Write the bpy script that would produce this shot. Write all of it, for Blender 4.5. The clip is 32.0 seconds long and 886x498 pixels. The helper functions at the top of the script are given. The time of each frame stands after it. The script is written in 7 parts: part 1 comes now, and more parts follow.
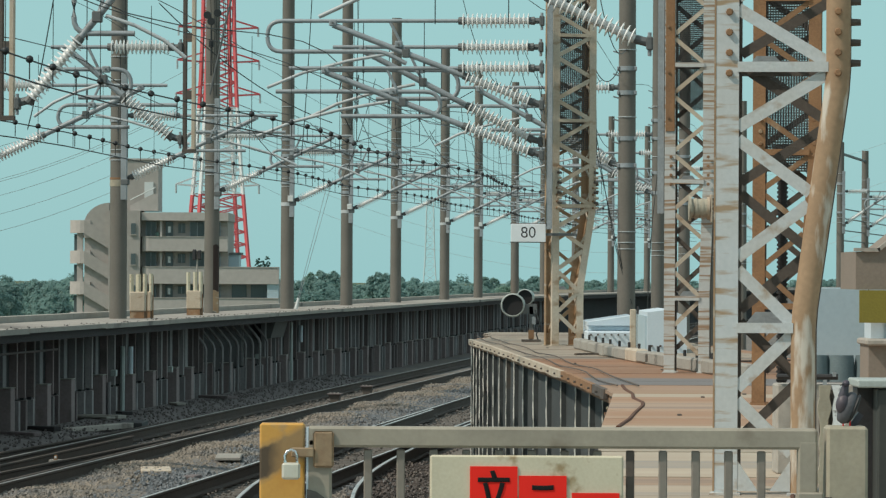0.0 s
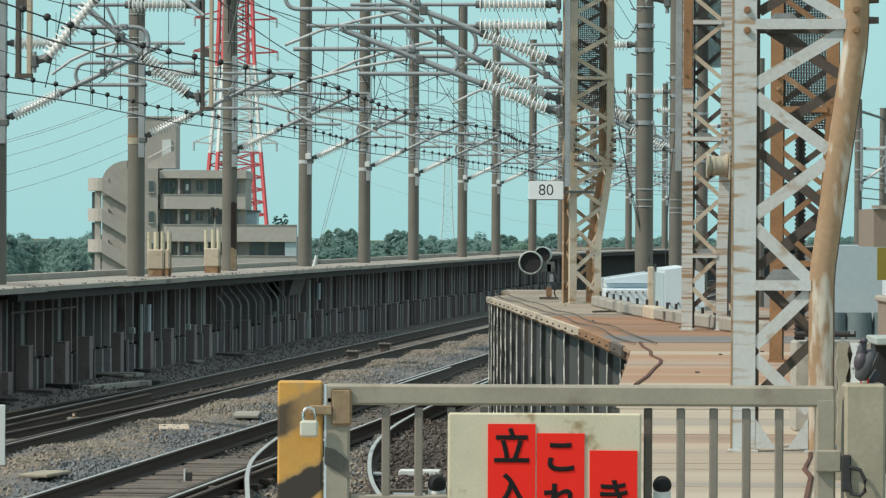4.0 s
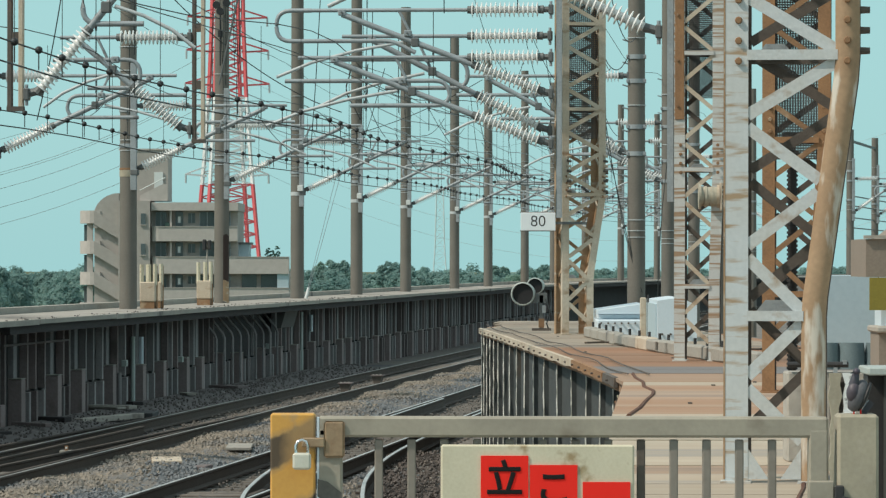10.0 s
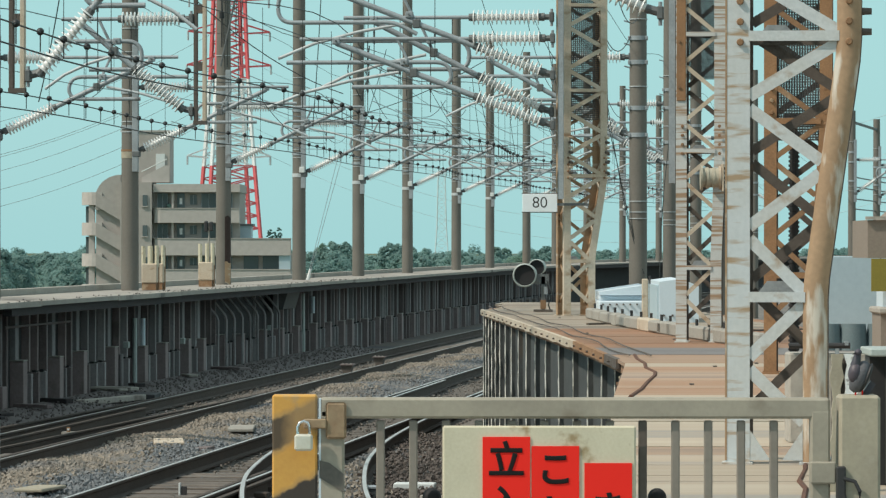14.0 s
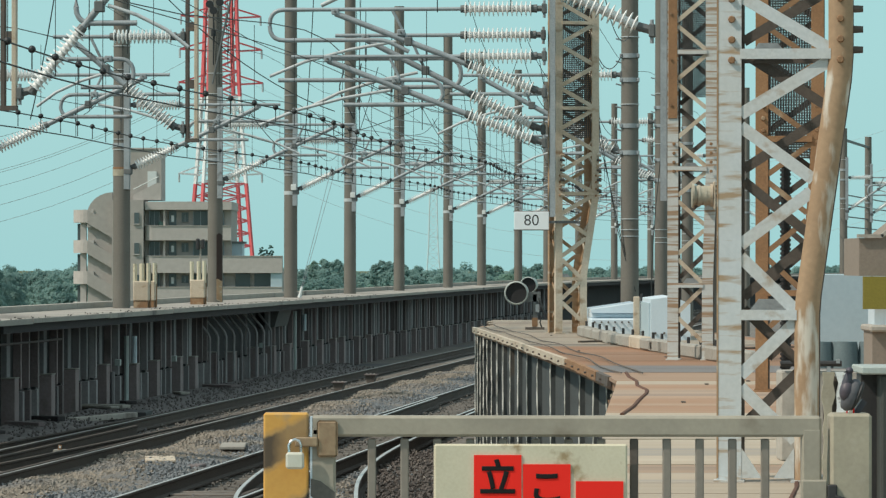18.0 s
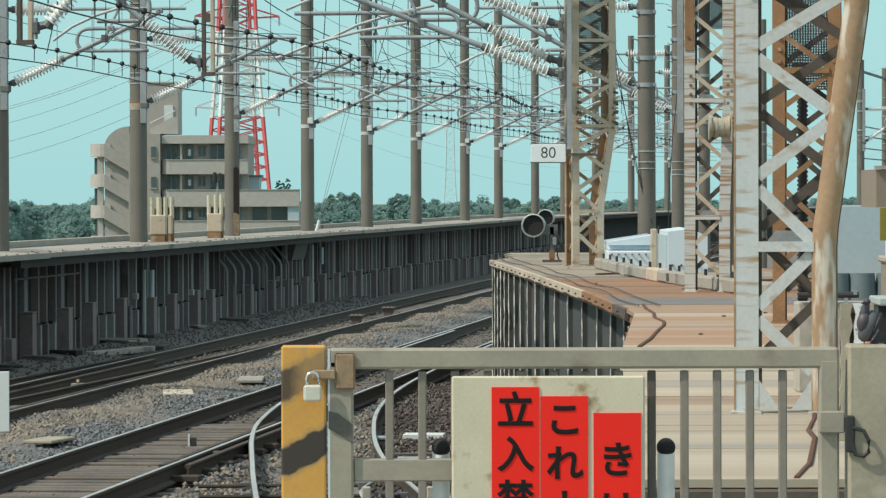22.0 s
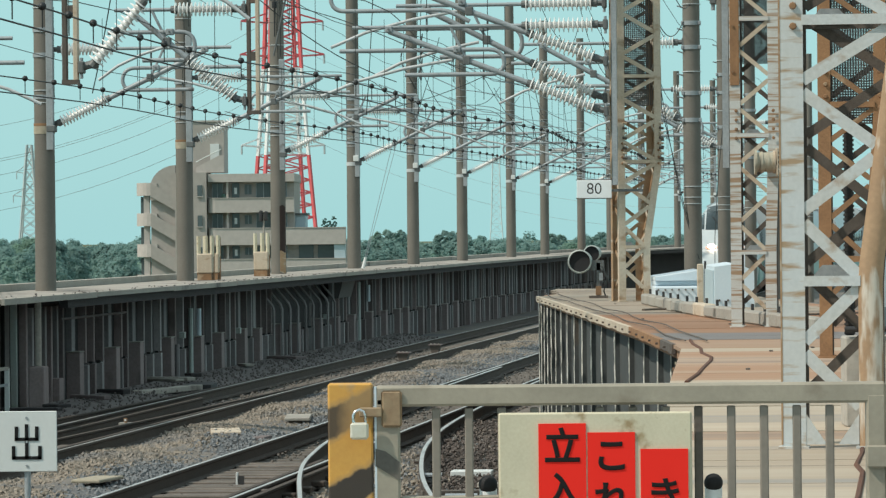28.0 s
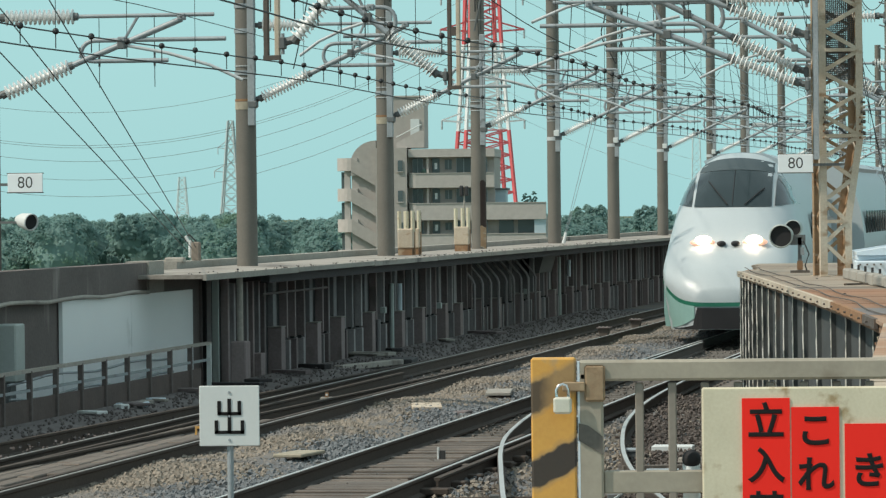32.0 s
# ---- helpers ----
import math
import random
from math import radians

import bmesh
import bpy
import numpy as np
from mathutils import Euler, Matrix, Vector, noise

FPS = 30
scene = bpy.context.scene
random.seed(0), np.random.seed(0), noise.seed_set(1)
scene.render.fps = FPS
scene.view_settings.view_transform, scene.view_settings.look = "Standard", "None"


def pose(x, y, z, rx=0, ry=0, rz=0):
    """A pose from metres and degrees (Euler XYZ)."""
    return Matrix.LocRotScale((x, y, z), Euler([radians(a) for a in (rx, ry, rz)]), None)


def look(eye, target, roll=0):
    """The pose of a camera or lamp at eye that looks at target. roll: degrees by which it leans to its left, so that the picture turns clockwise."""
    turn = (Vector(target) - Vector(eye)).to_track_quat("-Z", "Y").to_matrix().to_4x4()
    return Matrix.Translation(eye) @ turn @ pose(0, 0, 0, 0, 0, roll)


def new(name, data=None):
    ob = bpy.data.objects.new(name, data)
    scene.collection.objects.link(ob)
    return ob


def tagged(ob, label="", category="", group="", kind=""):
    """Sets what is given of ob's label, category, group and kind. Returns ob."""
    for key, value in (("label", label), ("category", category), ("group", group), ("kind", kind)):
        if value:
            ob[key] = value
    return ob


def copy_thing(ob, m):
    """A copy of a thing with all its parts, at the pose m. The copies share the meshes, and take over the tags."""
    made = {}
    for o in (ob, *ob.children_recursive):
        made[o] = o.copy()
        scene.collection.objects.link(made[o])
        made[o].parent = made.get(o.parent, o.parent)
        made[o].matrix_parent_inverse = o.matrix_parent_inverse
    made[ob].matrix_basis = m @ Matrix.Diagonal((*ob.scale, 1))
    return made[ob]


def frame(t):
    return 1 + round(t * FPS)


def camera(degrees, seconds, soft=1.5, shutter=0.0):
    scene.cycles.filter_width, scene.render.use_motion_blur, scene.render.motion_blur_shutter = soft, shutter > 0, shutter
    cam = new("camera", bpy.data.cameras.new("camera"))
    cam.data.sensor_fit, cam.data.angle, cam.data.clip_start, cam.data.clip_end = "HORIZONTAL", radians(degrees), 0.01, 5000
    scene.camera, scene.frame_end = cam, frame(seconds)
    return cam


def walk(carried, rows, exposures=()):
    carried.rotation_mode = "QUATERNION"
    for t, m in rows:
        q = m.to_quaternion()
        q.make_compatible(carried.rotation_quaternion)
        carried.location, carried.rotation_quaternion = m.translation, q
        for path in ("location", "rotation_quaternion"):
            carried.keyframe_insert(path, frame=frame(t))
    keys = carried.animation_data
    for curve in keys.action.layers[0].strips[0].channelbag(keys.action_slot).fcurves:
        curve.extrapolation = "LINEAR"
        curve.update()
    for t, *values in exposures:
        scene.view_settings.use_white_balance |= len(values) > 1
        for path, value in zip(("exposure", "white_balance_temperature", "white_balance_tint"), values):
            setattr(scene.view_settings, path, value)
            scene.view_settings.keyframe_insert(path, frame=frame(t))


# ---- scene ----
cam = camera(11.935, 32.0, soft=1.3)
EYE = 2.83
# seconds, sideways, up, yaw, pitch, roll of the hand-held camera
ROWS = [
    (0.0, -0.0000, 0.0000, -0.000, 0.328, -0.300),
    (0.5, 0.0017, -0.0000, -0.204, -0.031, -0.355),
    (1.0, -0.0001, 0.0003, -0.250, -0.448, -0.409),
    (1.5, -0.0038, -0.0002, -0.184, -0.506, -0.482),
    (2.0, -0.0014, -0.0003, 0.025, -0.516, -0.450),
    (2.5, -0.0012, 0.0006, 0.000, -0.448, -0.373),
    (3.0, -0.0007, 0.0003, 0.035, -0.262, -0.283),
    (3.5, -0.0007, 0.0003, 0.264, -0.251, -0.279),
    (5.5, 0.0020, 0.0013, 0.109, -0.020, -0.146),
    (6.0, 0.0019, 0.0012, 0.287, 0.178, -0.124),
    (6.5, 0.0015, 0.0007, 0.416, 0.238, -0.085),
    (7.0, 0.0008, 0.0003, 0.269, 0.020, -0.188),
    (7.5, 0.0021, 0.0016, 0.014, 0.340, -0.176),
    (8.0, 0.0007, -0.0001, -0.403, 0.422, -0.238),
    (8.5, 0.0021, 0.0012, -0.246, -0.020, -0.122),
    (9.0, -0.0004, 0.0005, -0.015, 0.012, -0.188),
    (9.5, -0.0002, 0.0007, -0.001, 0.222, -0.201),
    (10.0, -0.0001, 0.0018, 0.135, 0.178, -0.069),
    (10.5, 0.0009, 0.0008, 0.199, 0.164, -0.070),
    (11.0, 0.0001, 0.0007, 0.274, 0.148, -0.013),
    (11.5, 0.0005, -0.0005, 0.185, 0.322, -0.085),
    (12.0, -0.0001, 0.0003, 0.169, 0.508, -0.049),
    (12.5, -0.0011, -0.0011, 0.237, 0.055, -0.211),
    (13.0, 0.0005, -0.0006, 0.026, -0.329, -0.203),
    (13.5, -0.0022, 0.0023, -0.054, -0.328, -0.195),
    (14.0, 0.0003, 0.0012, 0.159, -0.073, -0.033),
    (14.5, -0.0021, 0.0010, 0.231, -0.022, -0.195),
    (16.5, -0.0006, 0.0017, 0.217, -0.054, -0.145),
    (17.0, 0.0008, 0.0003, 0.439, -0.158, -0.062),
    (17.5, 0.0012, 0.0018, 0.431, -0.112, -0.021),
    (18.0, 0.0012, 0.0027, 0.047, 0.165, -0.042),
    (18.5, 0.0010, -0.0012, 0.174, 0.404, 0.076),
    (19.0, 0.0014, 0.0006, 0.531, 0.196, 0.147),
    (19.5, 0.0032, 0.0014, 0.421, 0.164, 0.185),
    (20.0, 0.0026, -0.0005, 0.318, 0.022, 0.188),
    (20.5, 0.0040, -0.0006, 0.306, -0.279, 0.245),
    (21.0, 0.0026, 0.0016, 0.410, -0.596, 0.196),
    (21.5, 0.0008, 0.0024, 0.456, -0.632, 0.191),
    (22.0, 0.0011, 0.0011, 0.276, -0.741, 0.147),
    (22.5, 0.0007, 0.0017, 0.209, -0.674, 0.114),
    (23.0, 0.0019, 0.0014, 0.364, -0.675, 0.293),
    (23.5, 0.0011, 0.0017, 0.539, -0.617, 0.199),
    (24.0, 0.0019, 0.0017, 0.598, -0.644, 0.273),
    (24.5, -0.0006, 0.0008, 0.831, -0.647, 0.291),
    (25.0, 0.0011, 0.0021, 1.069, -0.609, 0.389),
    (25.5, 0.0018, 0.0020, 1.190, -0.601, 0.577),
    (27.5, 0.0043, 0.0023, 1.213, -0.276, 0.446),
    (28.0, 0.0036, 0.0016, 0.902, -0.240, 0.546),
    (28.5, 0.0001, 0.0045, 2.082, -0.576, 0.862),
    (29.0, 0.0034, 0.0044, 2.532, -1.235, 0.712),
    (29.5, 0.0037, 0.0039, 2.340, -0.709, 0.704),
    (30.0, 0.0032, 0.0023, 2.131, -0.083, 0.743),
    (30.5, 0.0029, 0.0013, 2.354, -0.298, 0.688),
    (31.0, 0.0027, 0.0026, 2.692, -0.018, 0.811),
    (31.5, -0.0041, 0.0014, 3.618, -0.096, 0.606),
    (32.0, -0.0040, 0.0003, 3.607, -0.551, 0.625),
]
walk(cam, [(t, pose(x, 0, EYE + z, 90 + pitch, roll, yaw)) for t, x, z, yaw, pitch, roll in ROWS],
     [(0.0, -0.16), (1.0, 0.08), (3.0, 0.10), (6.0, 0.02), (7.0, 0.09), (8.0, -0.09), (9.0, 0.06), (10.0, 0.01), (11.0, 0.06), (12.0, -0.04), (13.0, 0.08), (14.0, 0.07), (17.0, 0.06), (19.0, -0.02),
      (20.5, 0.08), (22.0, 0.13), (25.0, 0.2), (27.5, 0.2), (28.0, 0.1), (28.5, 0.3), (29.0, 0.36), (30.0, 0.2), (31.0, 0.07), (32.0, 0.08)])

# ---- light ----
SUN_AZ, SUN_EL = radians(-114), radians(48)      # behind and to the left of the eye
world = bpy.data.worlds.new("sky")
scene.world = world
world.use_nodes = True
wn = world.node_tree
sky = wn.nodes.new("ShaderNodeTexSky")
sky.sky_type, sky.sun_disc = "NISHITA", False
sky.sun_elevation, sky.sun_rotation = SUN_EL, SUN_AZ
sky.air_density, sky.dust_density = 1.0, 1.5
veil = wn.nodes.new("ShaderNodeMixRGB")
veil.inputs[0].default_value = 0.86
veil.inputs[2].default_value = (3.15, 5.9, 6.1, 1)
wn.links.new(sky.outputs[0], veil.inputs[1])
# teal haze low down, paler and more neutral overhead
where, height, rise, haze = (wn.nodes.new("ShaderNode" + k) for k in ("TexCoord", "SeparateXYZ", "MapRange", "MixRGB"))
wn.links.new(where.outputs["Generated"], height.inputs[0])
wn.links.new(height.outputs[2], rise.inputs[0])
rise.inputs[1].default_value, rise.inputs[2].default_value = 0.09, 0.30
wn.links.new(rise.outputs[0], haze.inputs[0])
haze.inputs[1].default_value, haze.inputs[2].default_value = (3.3, 6.1, 6.2, 1), (4.4, 5.5, 5.6, 1)
wn.links.new(haze.outputs[0], veil.inputs[2])
back = wn.nodes["Background"]
wn.links.new(veil.outputs[0], back.inputs[0])
back.inputs[1].default_value = 0.115
sun = new("sun", bpy.data.lights.new("sun", "SUN"))
sun.data.energy, sun.data.angle, sun.data.color = 3.0, radians(1.5), (1.0, 0.91, 0.78)
to_sun = Vector((math.sin(SUN_AZ) * math.cos(SUN_EL), math.cos(SUN_AZ) * math.cos(SUN_EL), math.sin(SUN_EL)))
sun.matrix_world = look(to_sun * 50, (0, 0, 0))


# ---- materials ----
def material(name, colour, rough=0.7, metal=0.0, second=None, amount=0.5, scale=3.0, grain=0.15, fine=60.0, bump=0.1,
             third=None, third_at=0.62, third_scale=1.2, stretch=(1, 1, 1), emit=None, power=0.0, per_object=0.0, woody=False, soft=0.1):
    """Base colour varied at two scales, with a third colour in patches of their own shape (rust, stains)."""
    m = bpy.data.materials.new(name)
    m.use_nodes = True
    nt = m.node_tree
    b = nt.nodes["Principled BSDF"]
    b.inputs["Roughness"].default_value, b.inputs["Metallic"].default_value = rough, metal
    geo = nt.nodes.new("ShaderNodeNewGeometry")
    mp = nt.nodes.new("ShaderNodeMapping")
    mp.inputs["Scale"].default_value = stretch
    nt.links.new(geo.outputs["Position"], mp.inputs["Vector"])

    def nz(sc, detail=4.0, plain=False):
        n = nt.nodes.new("ShaderNodeTexNoise")
        n.inputs["Scale"].default_value, n.inputs["Detail"].default_value = sc, detail
        nt.links.new(geo.outputs["Position"] if plain else mp.outputs[0], n.inputs["Vector"])
        return n

    def ramp(src, lo, hi):
        r = nt.nodes.new("ShaderNodeMapRange")
        r.inputs[1].default_value, r.inputs[2].default_value = lo, hi
        nt.links.new(src, r.inputs[0])
        return r.outputs[0]

    def mix(fac, a, c, mode="MIX"):
        x = nt.nodes.new("ShaderNodeMixRGB")
        x.blend_type = mode
        for i, v in ((0, fac), (1, a), (2, c)):
            if isinstance(v, (tuple, list)):
                x.inputs[i].default_value = (*v[:3], 1)
            elif isinstance(v, (int, float)):
                x.inputs[i].default_value = v
            else:
                nt.links.new(v, x.inputs[i])
        return x.outputs[0]

    big = nz(scale, 4.0, not woody)
    second = second or tuple(c * 0.65 for c in colour)
    col = mix(ramp(big.outputs[0], 0.35, 0.35 + 0.5 / max(amount, 0.05)), colour, second)
    small = nz(fine, 3.0, not woody)
    col = mix(grain, col, small.outputs[0], "OVERLAY")
    if third:
        patch = nz(third_scale, 6.0)
        col = mix(ramp(patch.outputs[0], third_at, third_at + soft), col, third)
    if per_object:
        info = nt.nodes.new("ShaderNodeObjectInfo")
        col = mix(ramp(info.outputs["Random"], -0.2, 1.0 / per_object), col, tuple(c * 0.45 for c in colour))
    nt.links.new(col, b.inputs["Base Color"])
    if bump:
        bp = nt.nodes.new("ShaderNodeBump")
        bp.inputs["Strength"].default_value, bp.inputs["Distance"].default_value = bump, 0.02
        nt.links.new(small.outputs[0], bp.inputs["Height"])
        nt.links.new(bp.outputs[0], b.inputs["Normal"])
    if emit:
        b.inputs["Emission Color"].default_value, b.inputs["Emission Strength"].default_value = (*emit, 1), power
    return m


M_POLE = material("weathered steel pole", (0.175, 0.162, 0.14), 0.7, 0, (0.13, 0.12, 0.104), 0.8, 1.6, 0.14, 30, 0.06, (0.15, 0.115, 0.085), 0.62, 1.1, (1.6, 1.6, 0.5), soft=0.2)
M_GALV = material("galvanised tube", (0.345, 0.38, 0.40), 0.5, 0.1, (0.215, 0.242, 0.255), 0.7, 3.5, 0.25, 40, 0.1, (0.155, 0.15, 0.145), 0.64, 3.0)
M_ARM = material("pale steady arm", (0.52, 0.55, 0.56), 0.5, 0.0, (0.40, 0.43, 0.44), 0.6, 4.0, 0.15, 40, 0.02)
M_GALVDARK = material("dull fitting", (0.16, 0.17, 0.17), 0.6, 0.3, None, 0.5, 4.0)
M_PORC = material("porcelain", (0.84, 0.85, 0.84), 0.25, 0, (0.66, 0.65, 0.61), 0.5, 5.0, 0.1, 40, 0.02)
M_WIRE = material("wire", (0.05, 0.055, 0.055), 0.6, 0.4, None, 0.3, 5.0, 0.1, 20, 0)
M_BALL = material("dropper knob", (0.02, 0.022, 0.024), 0.5, 0, None, 0.3, 5.0, 0.1, 20, 0)
M_TOWER = material("flaking pale paint", (0.56, 0.60, 0.615), 0.6, 0, (0.50, 0.475, 0.42), 0.8, 3.5, 0.2, 45, 0.08, (0.36, 0.25, 0.155), 0.56, 5.0, (1.6, 1.6, 1.6), soft=0.14)
M_TOWERBAND = material("streaked pale paint", (0.57, 0.585, 0.57), 0.65, 0, (0.53, 0.50, 0.45), 0.7, 2.5, 0.15, 45, 0.05, (0.36, 0.24, 0.15), 0.485, 1.5, (1.0, 1.0, 24.0), soft=0.12)
M_TOWERLEG = material("pale paint with brown rust bands", (0.56, 0.605, 0.625), 0.6, 0, (0.53, 0.52, 0.475), 0.7, 2.5, 0.14, 45, 0.05, (0.385, 0.28, 0.18), 0.53, 2.2, (1.4, 1.4, 9.0), soft=0.11)
M_TOWERTAN = material("tan rusty paint", (0.40, 0.265, 0.155), 0.65, 0, (0.255, 0.145, 0.075), 0.9, 3.0, 0.2, 40, 0.05, (0.52, 0.46, 0.38), 0.55, 1.6, (3.0, 3.0, 9.0), soft=0.2)
M_TUBE = material("brown paint with pale flaking streaks", (0.40, 0.27, 0.165), 0.65, 0, (0.25, 0.15, 0.085), 1.0, 2.2, 0.2, 40, 0.06, (0.62, 0.575, 0.50), 0.545, 6.0, (2.4, 2.4, 0.55), soft=0.12)
M_TANPALE = material("pale tan paint", (0.57, 0.495, 0.395), 0.65, 0, (0.46, 0.345, 0.235), 0.9, 3.0, 0.25, 40, 0.15, (0.30, 0.18, 0.095), 0.60, 2.0, (1.5, 1.5, 3.0), soft=0.16)
M_STAINDARK = material("dark brown stain", (0.055, 0.035, 0.03), 0.9, 0, (0.035, 0.025, 0.022), 0.7, 4.0, 0.2, 30, 0.05)
M_RUST = material("orange rust", (0.33, 0.18, 0.088), 0.8, 0, (0.17, 0.092, 0.05), 0.7, 4.0, 0.25, 50, 0.2, (0.50, 0.37, 0.24), 0.62, 2.0, (2, 2, 1), soft=0.15)
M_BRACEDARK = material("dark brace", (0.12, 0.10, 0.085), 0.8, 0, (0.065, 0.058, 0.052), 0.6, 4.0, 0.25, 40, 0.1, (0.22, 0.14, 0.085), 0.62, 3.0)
M_BROWNBRACE = material("brown brace", (0.29, 0.165, 0.085), 0.8, 0, (0.17, 0.10, 0.06), 0.7, 4.0, 0.25, 50, 0.15, (0.40, 0.30, 0.20), 0.6, 3.0)
M_CONC = material("old concrete", (0.36, 0.34, 0.30), 0.9, 0, (0.22, 0.21, 0.19), 0.6, 1.2, 0.3, 25, 0.3, (0.12, 0.115, 0.11), 0.62, 0.8)
M_LEDGE = material("dusty ledge", (0.42, 0.39, 0.345), 0.9, 0, (0.29, 0.265, 0.235), 0.7, 0.9, 0.35, 16, 0.4, (0.16, 0.14, 0.12), 0.60, 0.9)
M_LEDGETOP = material("grimy ledge", (0.37, 0.34, 0.30), 0.9, 0, (0.19, 0.17, 0.15), 0.8, 0.8, 0.35, 12, 0.4, (0.11, 0.10, 0.09), 0.56, 0.7, (1, 0.4, 1), soft=0.15)
M_WALLDARK = material("sooty barrier", (0.22, 0.182, 0.178), 0.9, 0, (0.135, 0.112, 0.109), 0.6, 1.0, 0.3, 20, 0.3, (0.29, 0.25, 0.24), 0.60, 1.4, (1, 1, 0.3), per_object=0.45, soft=0.2)
M_PIER = material("brown sooty pier", (0.32, 0.26, 0.255), 0.9, 0, (0.245, 0.198, 0.192), 0.6, 3.0, 0.25, 20, 0.2, (0.17, 0.14, 0.13), 0.60, 2.0, (1, 1, 0.4), per_object=0.35)
M_PANELGREY = material("dull grey infill", (0.29, 0.282, 0.285), 0.9, 0, (0.20, 0.19, 0.19), 0.6, 2.0, 0.25, 20, 0.2, (0.18, 0.16, 0.155), 0.58, 1.6, (1, 1, 0.3), per_object=0.5, soft=0.2)
# Sooty black, also carrying painted shade for rib gaps and the ledge's underside.
M_SOOTSHADE = material("soot and shade black", (0.045, 0.041, 0.042), 0.9, 0, (0.028, 0.026, 0.027), 0.6, 1.0, 0.3, 20, 0.3)
M_RIBPALE = material("worn rib", (0.43, 0.405, 0.405), 0.85, 0, (0.22, 0.205, 0.20), 0.6, 2.5, 0.3, 20, 0.2, None, 0.6, 1.0, (1, 1, 0.4), per_object=0.8)
M_BALLAST = material("ballast", (0.19, 0.172, 0.152), 0.95, 0, (0.14, 0.128, 0.115), 0.7, 0.6, 0.4, 14, 0.6, (0.115, 0.12, 0.128), 0.54, 0.25, soft=0.15)
M_STONE = material("ballast stone", (0.29, 0.252, 0.205), 0.9, 0, (0.19, 0.172, 0.15), 0.8, 9.0, 0.35, 30, 0.2, (0.155, 0.165, 0.175), 0.52, 0.35, soft=0.15)
M_STONEBLUE = material("blue-grey ballast stone", (0.19, 0.205, 0.215), 0.9, 0, (0.12, 0.13, 0.14), 0.8, 9.0, 0.35, 30, 0.2, (0.27, 0.25, 0.215), 0.58, 0.8, soft=0.15)
M_SOOTBALLAST = material("sooty ballast", (0.145, 0.13, 0.125), 0.95, 0, (0.095, 0.086, 0.083), 0.7, 1.2, 0.4, 14, 0.6, (0.19, 0.17, 0.16), 0.58, 2.0)
M_STONEDARK = material("oily ballast stone", (0.12, 0.10, 0.09), 0.85, 0, (0.075, 0.066, 0.06), 0.8, 9.0, 0.3, 30, 0.2, (0.19, 0.16, 0.135), 0.60, 1.2)
M_STONESOOT = material("sooty bank stone", (0.145, 0.128, 0.123), 0.9, 0, (0.10, 0.09, 0.086), 0.8, 9.0, 0.3, 30, 0.2, (0.22, 0.195, 0.185), 0.62, 1.2)
M_RAIL = material("rusty rail web", (0.075, 0.058, 0.047), 0.85, 0.1, (0.04, 0.034, 0.03), 0.6, 1.5, 0.3, 30, 0.3)
M_RAILTOP = material("polished rail head", (0.62, 0.62, 0.605), 0.4, 0.5, (0.36, 0.35, 0.33), 0.7, 0.8, 0.1, 20, 0.02)
M_RAILDULL = material("dull rail head", (0.36, 0.345, 0.325), 0.5, 0.4, (0.20, 0.185, 0.17), 0.8, 0.7, 0.1, 20, 0.02)
M_SLEEPER = material("sleeper", (0.165, 0.148, 0.13), 0.9, 0, (0.12, 0.107, 0.095), 0.6, 2.0, 0.3, 20, 0.3, per_object=0.4)
M_DECK = material("sun-bleached boards", (0.54, 0.465, 0.365), 0.85, 0, (0.42, 0.295, 0.20), 1.0, 0.9, 0.15, 9, 0.1, (0.33, 0.32, 0.30), 0.56, 0.9, (0.08, 1.6, 1), per_object=0.4, woody=True, soft=0.15)
M_DECKSALMON = material("salmon stained boards", (0.42, 0.25, 0.155), 0.85, 0, (0.52, 0.43, 0.335), 1.2, 0.9, 0.15, 9, 0.1, (0.28, 0.205, 0.165), 0.56, 0.9, (0.08, 1.5, 1), per_object=0.35, woody=True, soft=0.15)
M_DECKSHADE = material("shadowed grey boards", (0.20, 0.185, 0.18), 0.7, 0, (0.14, 0.13, 0.128), 0.6, 0.6, 0.15, 9, 0.1, None, 0.6, 1.0, (0.15, 1.0, 1), woody=True)
M_DECKRUST = material("rust-red plate", (0.33, 0.17, 0.095), 0.85, 0, (0.38, 0.275, 0.19), 1.0, 0.8, 0.2, 12, 0.15, (0.21, 0.115, 0.075), 0.56, 0.8, (0.08, 1.0, 1), per_object=0.35, woody=True, soft=0.2)
M_DECKFAR = material("weathered tan plates", (0.37, 0.315, 0.25), 0.85, 0, (0.29, 0.21, 0.15), 1.0, 0.8, 0.2, 12, 0.15, (0.22, 0.19, 0.165), 0.57, 0.8, (0.08, 0.8, 1), per_object=0.35, woody=True, soft=0.2)
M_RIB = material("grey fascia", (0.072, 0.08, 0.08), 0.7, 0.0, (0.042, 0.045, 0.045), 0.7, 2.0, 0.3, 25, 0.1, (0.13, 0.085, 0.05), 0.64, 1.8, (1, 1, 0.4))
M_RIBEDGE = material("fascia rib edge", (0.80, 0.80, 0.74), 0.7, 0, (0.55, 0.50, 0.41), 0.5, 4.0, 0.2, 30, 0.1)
M_GATE = material("warm grey gate paint", (0.37, 0.335, 0.27), 0.6, 0.0, (0.245, 0.222, 0.18), 0.8, 7.0, 0.12, 60, 0.04, (0.19, 0.155, 0.115), 0.59, 8.0, soft=0.2)
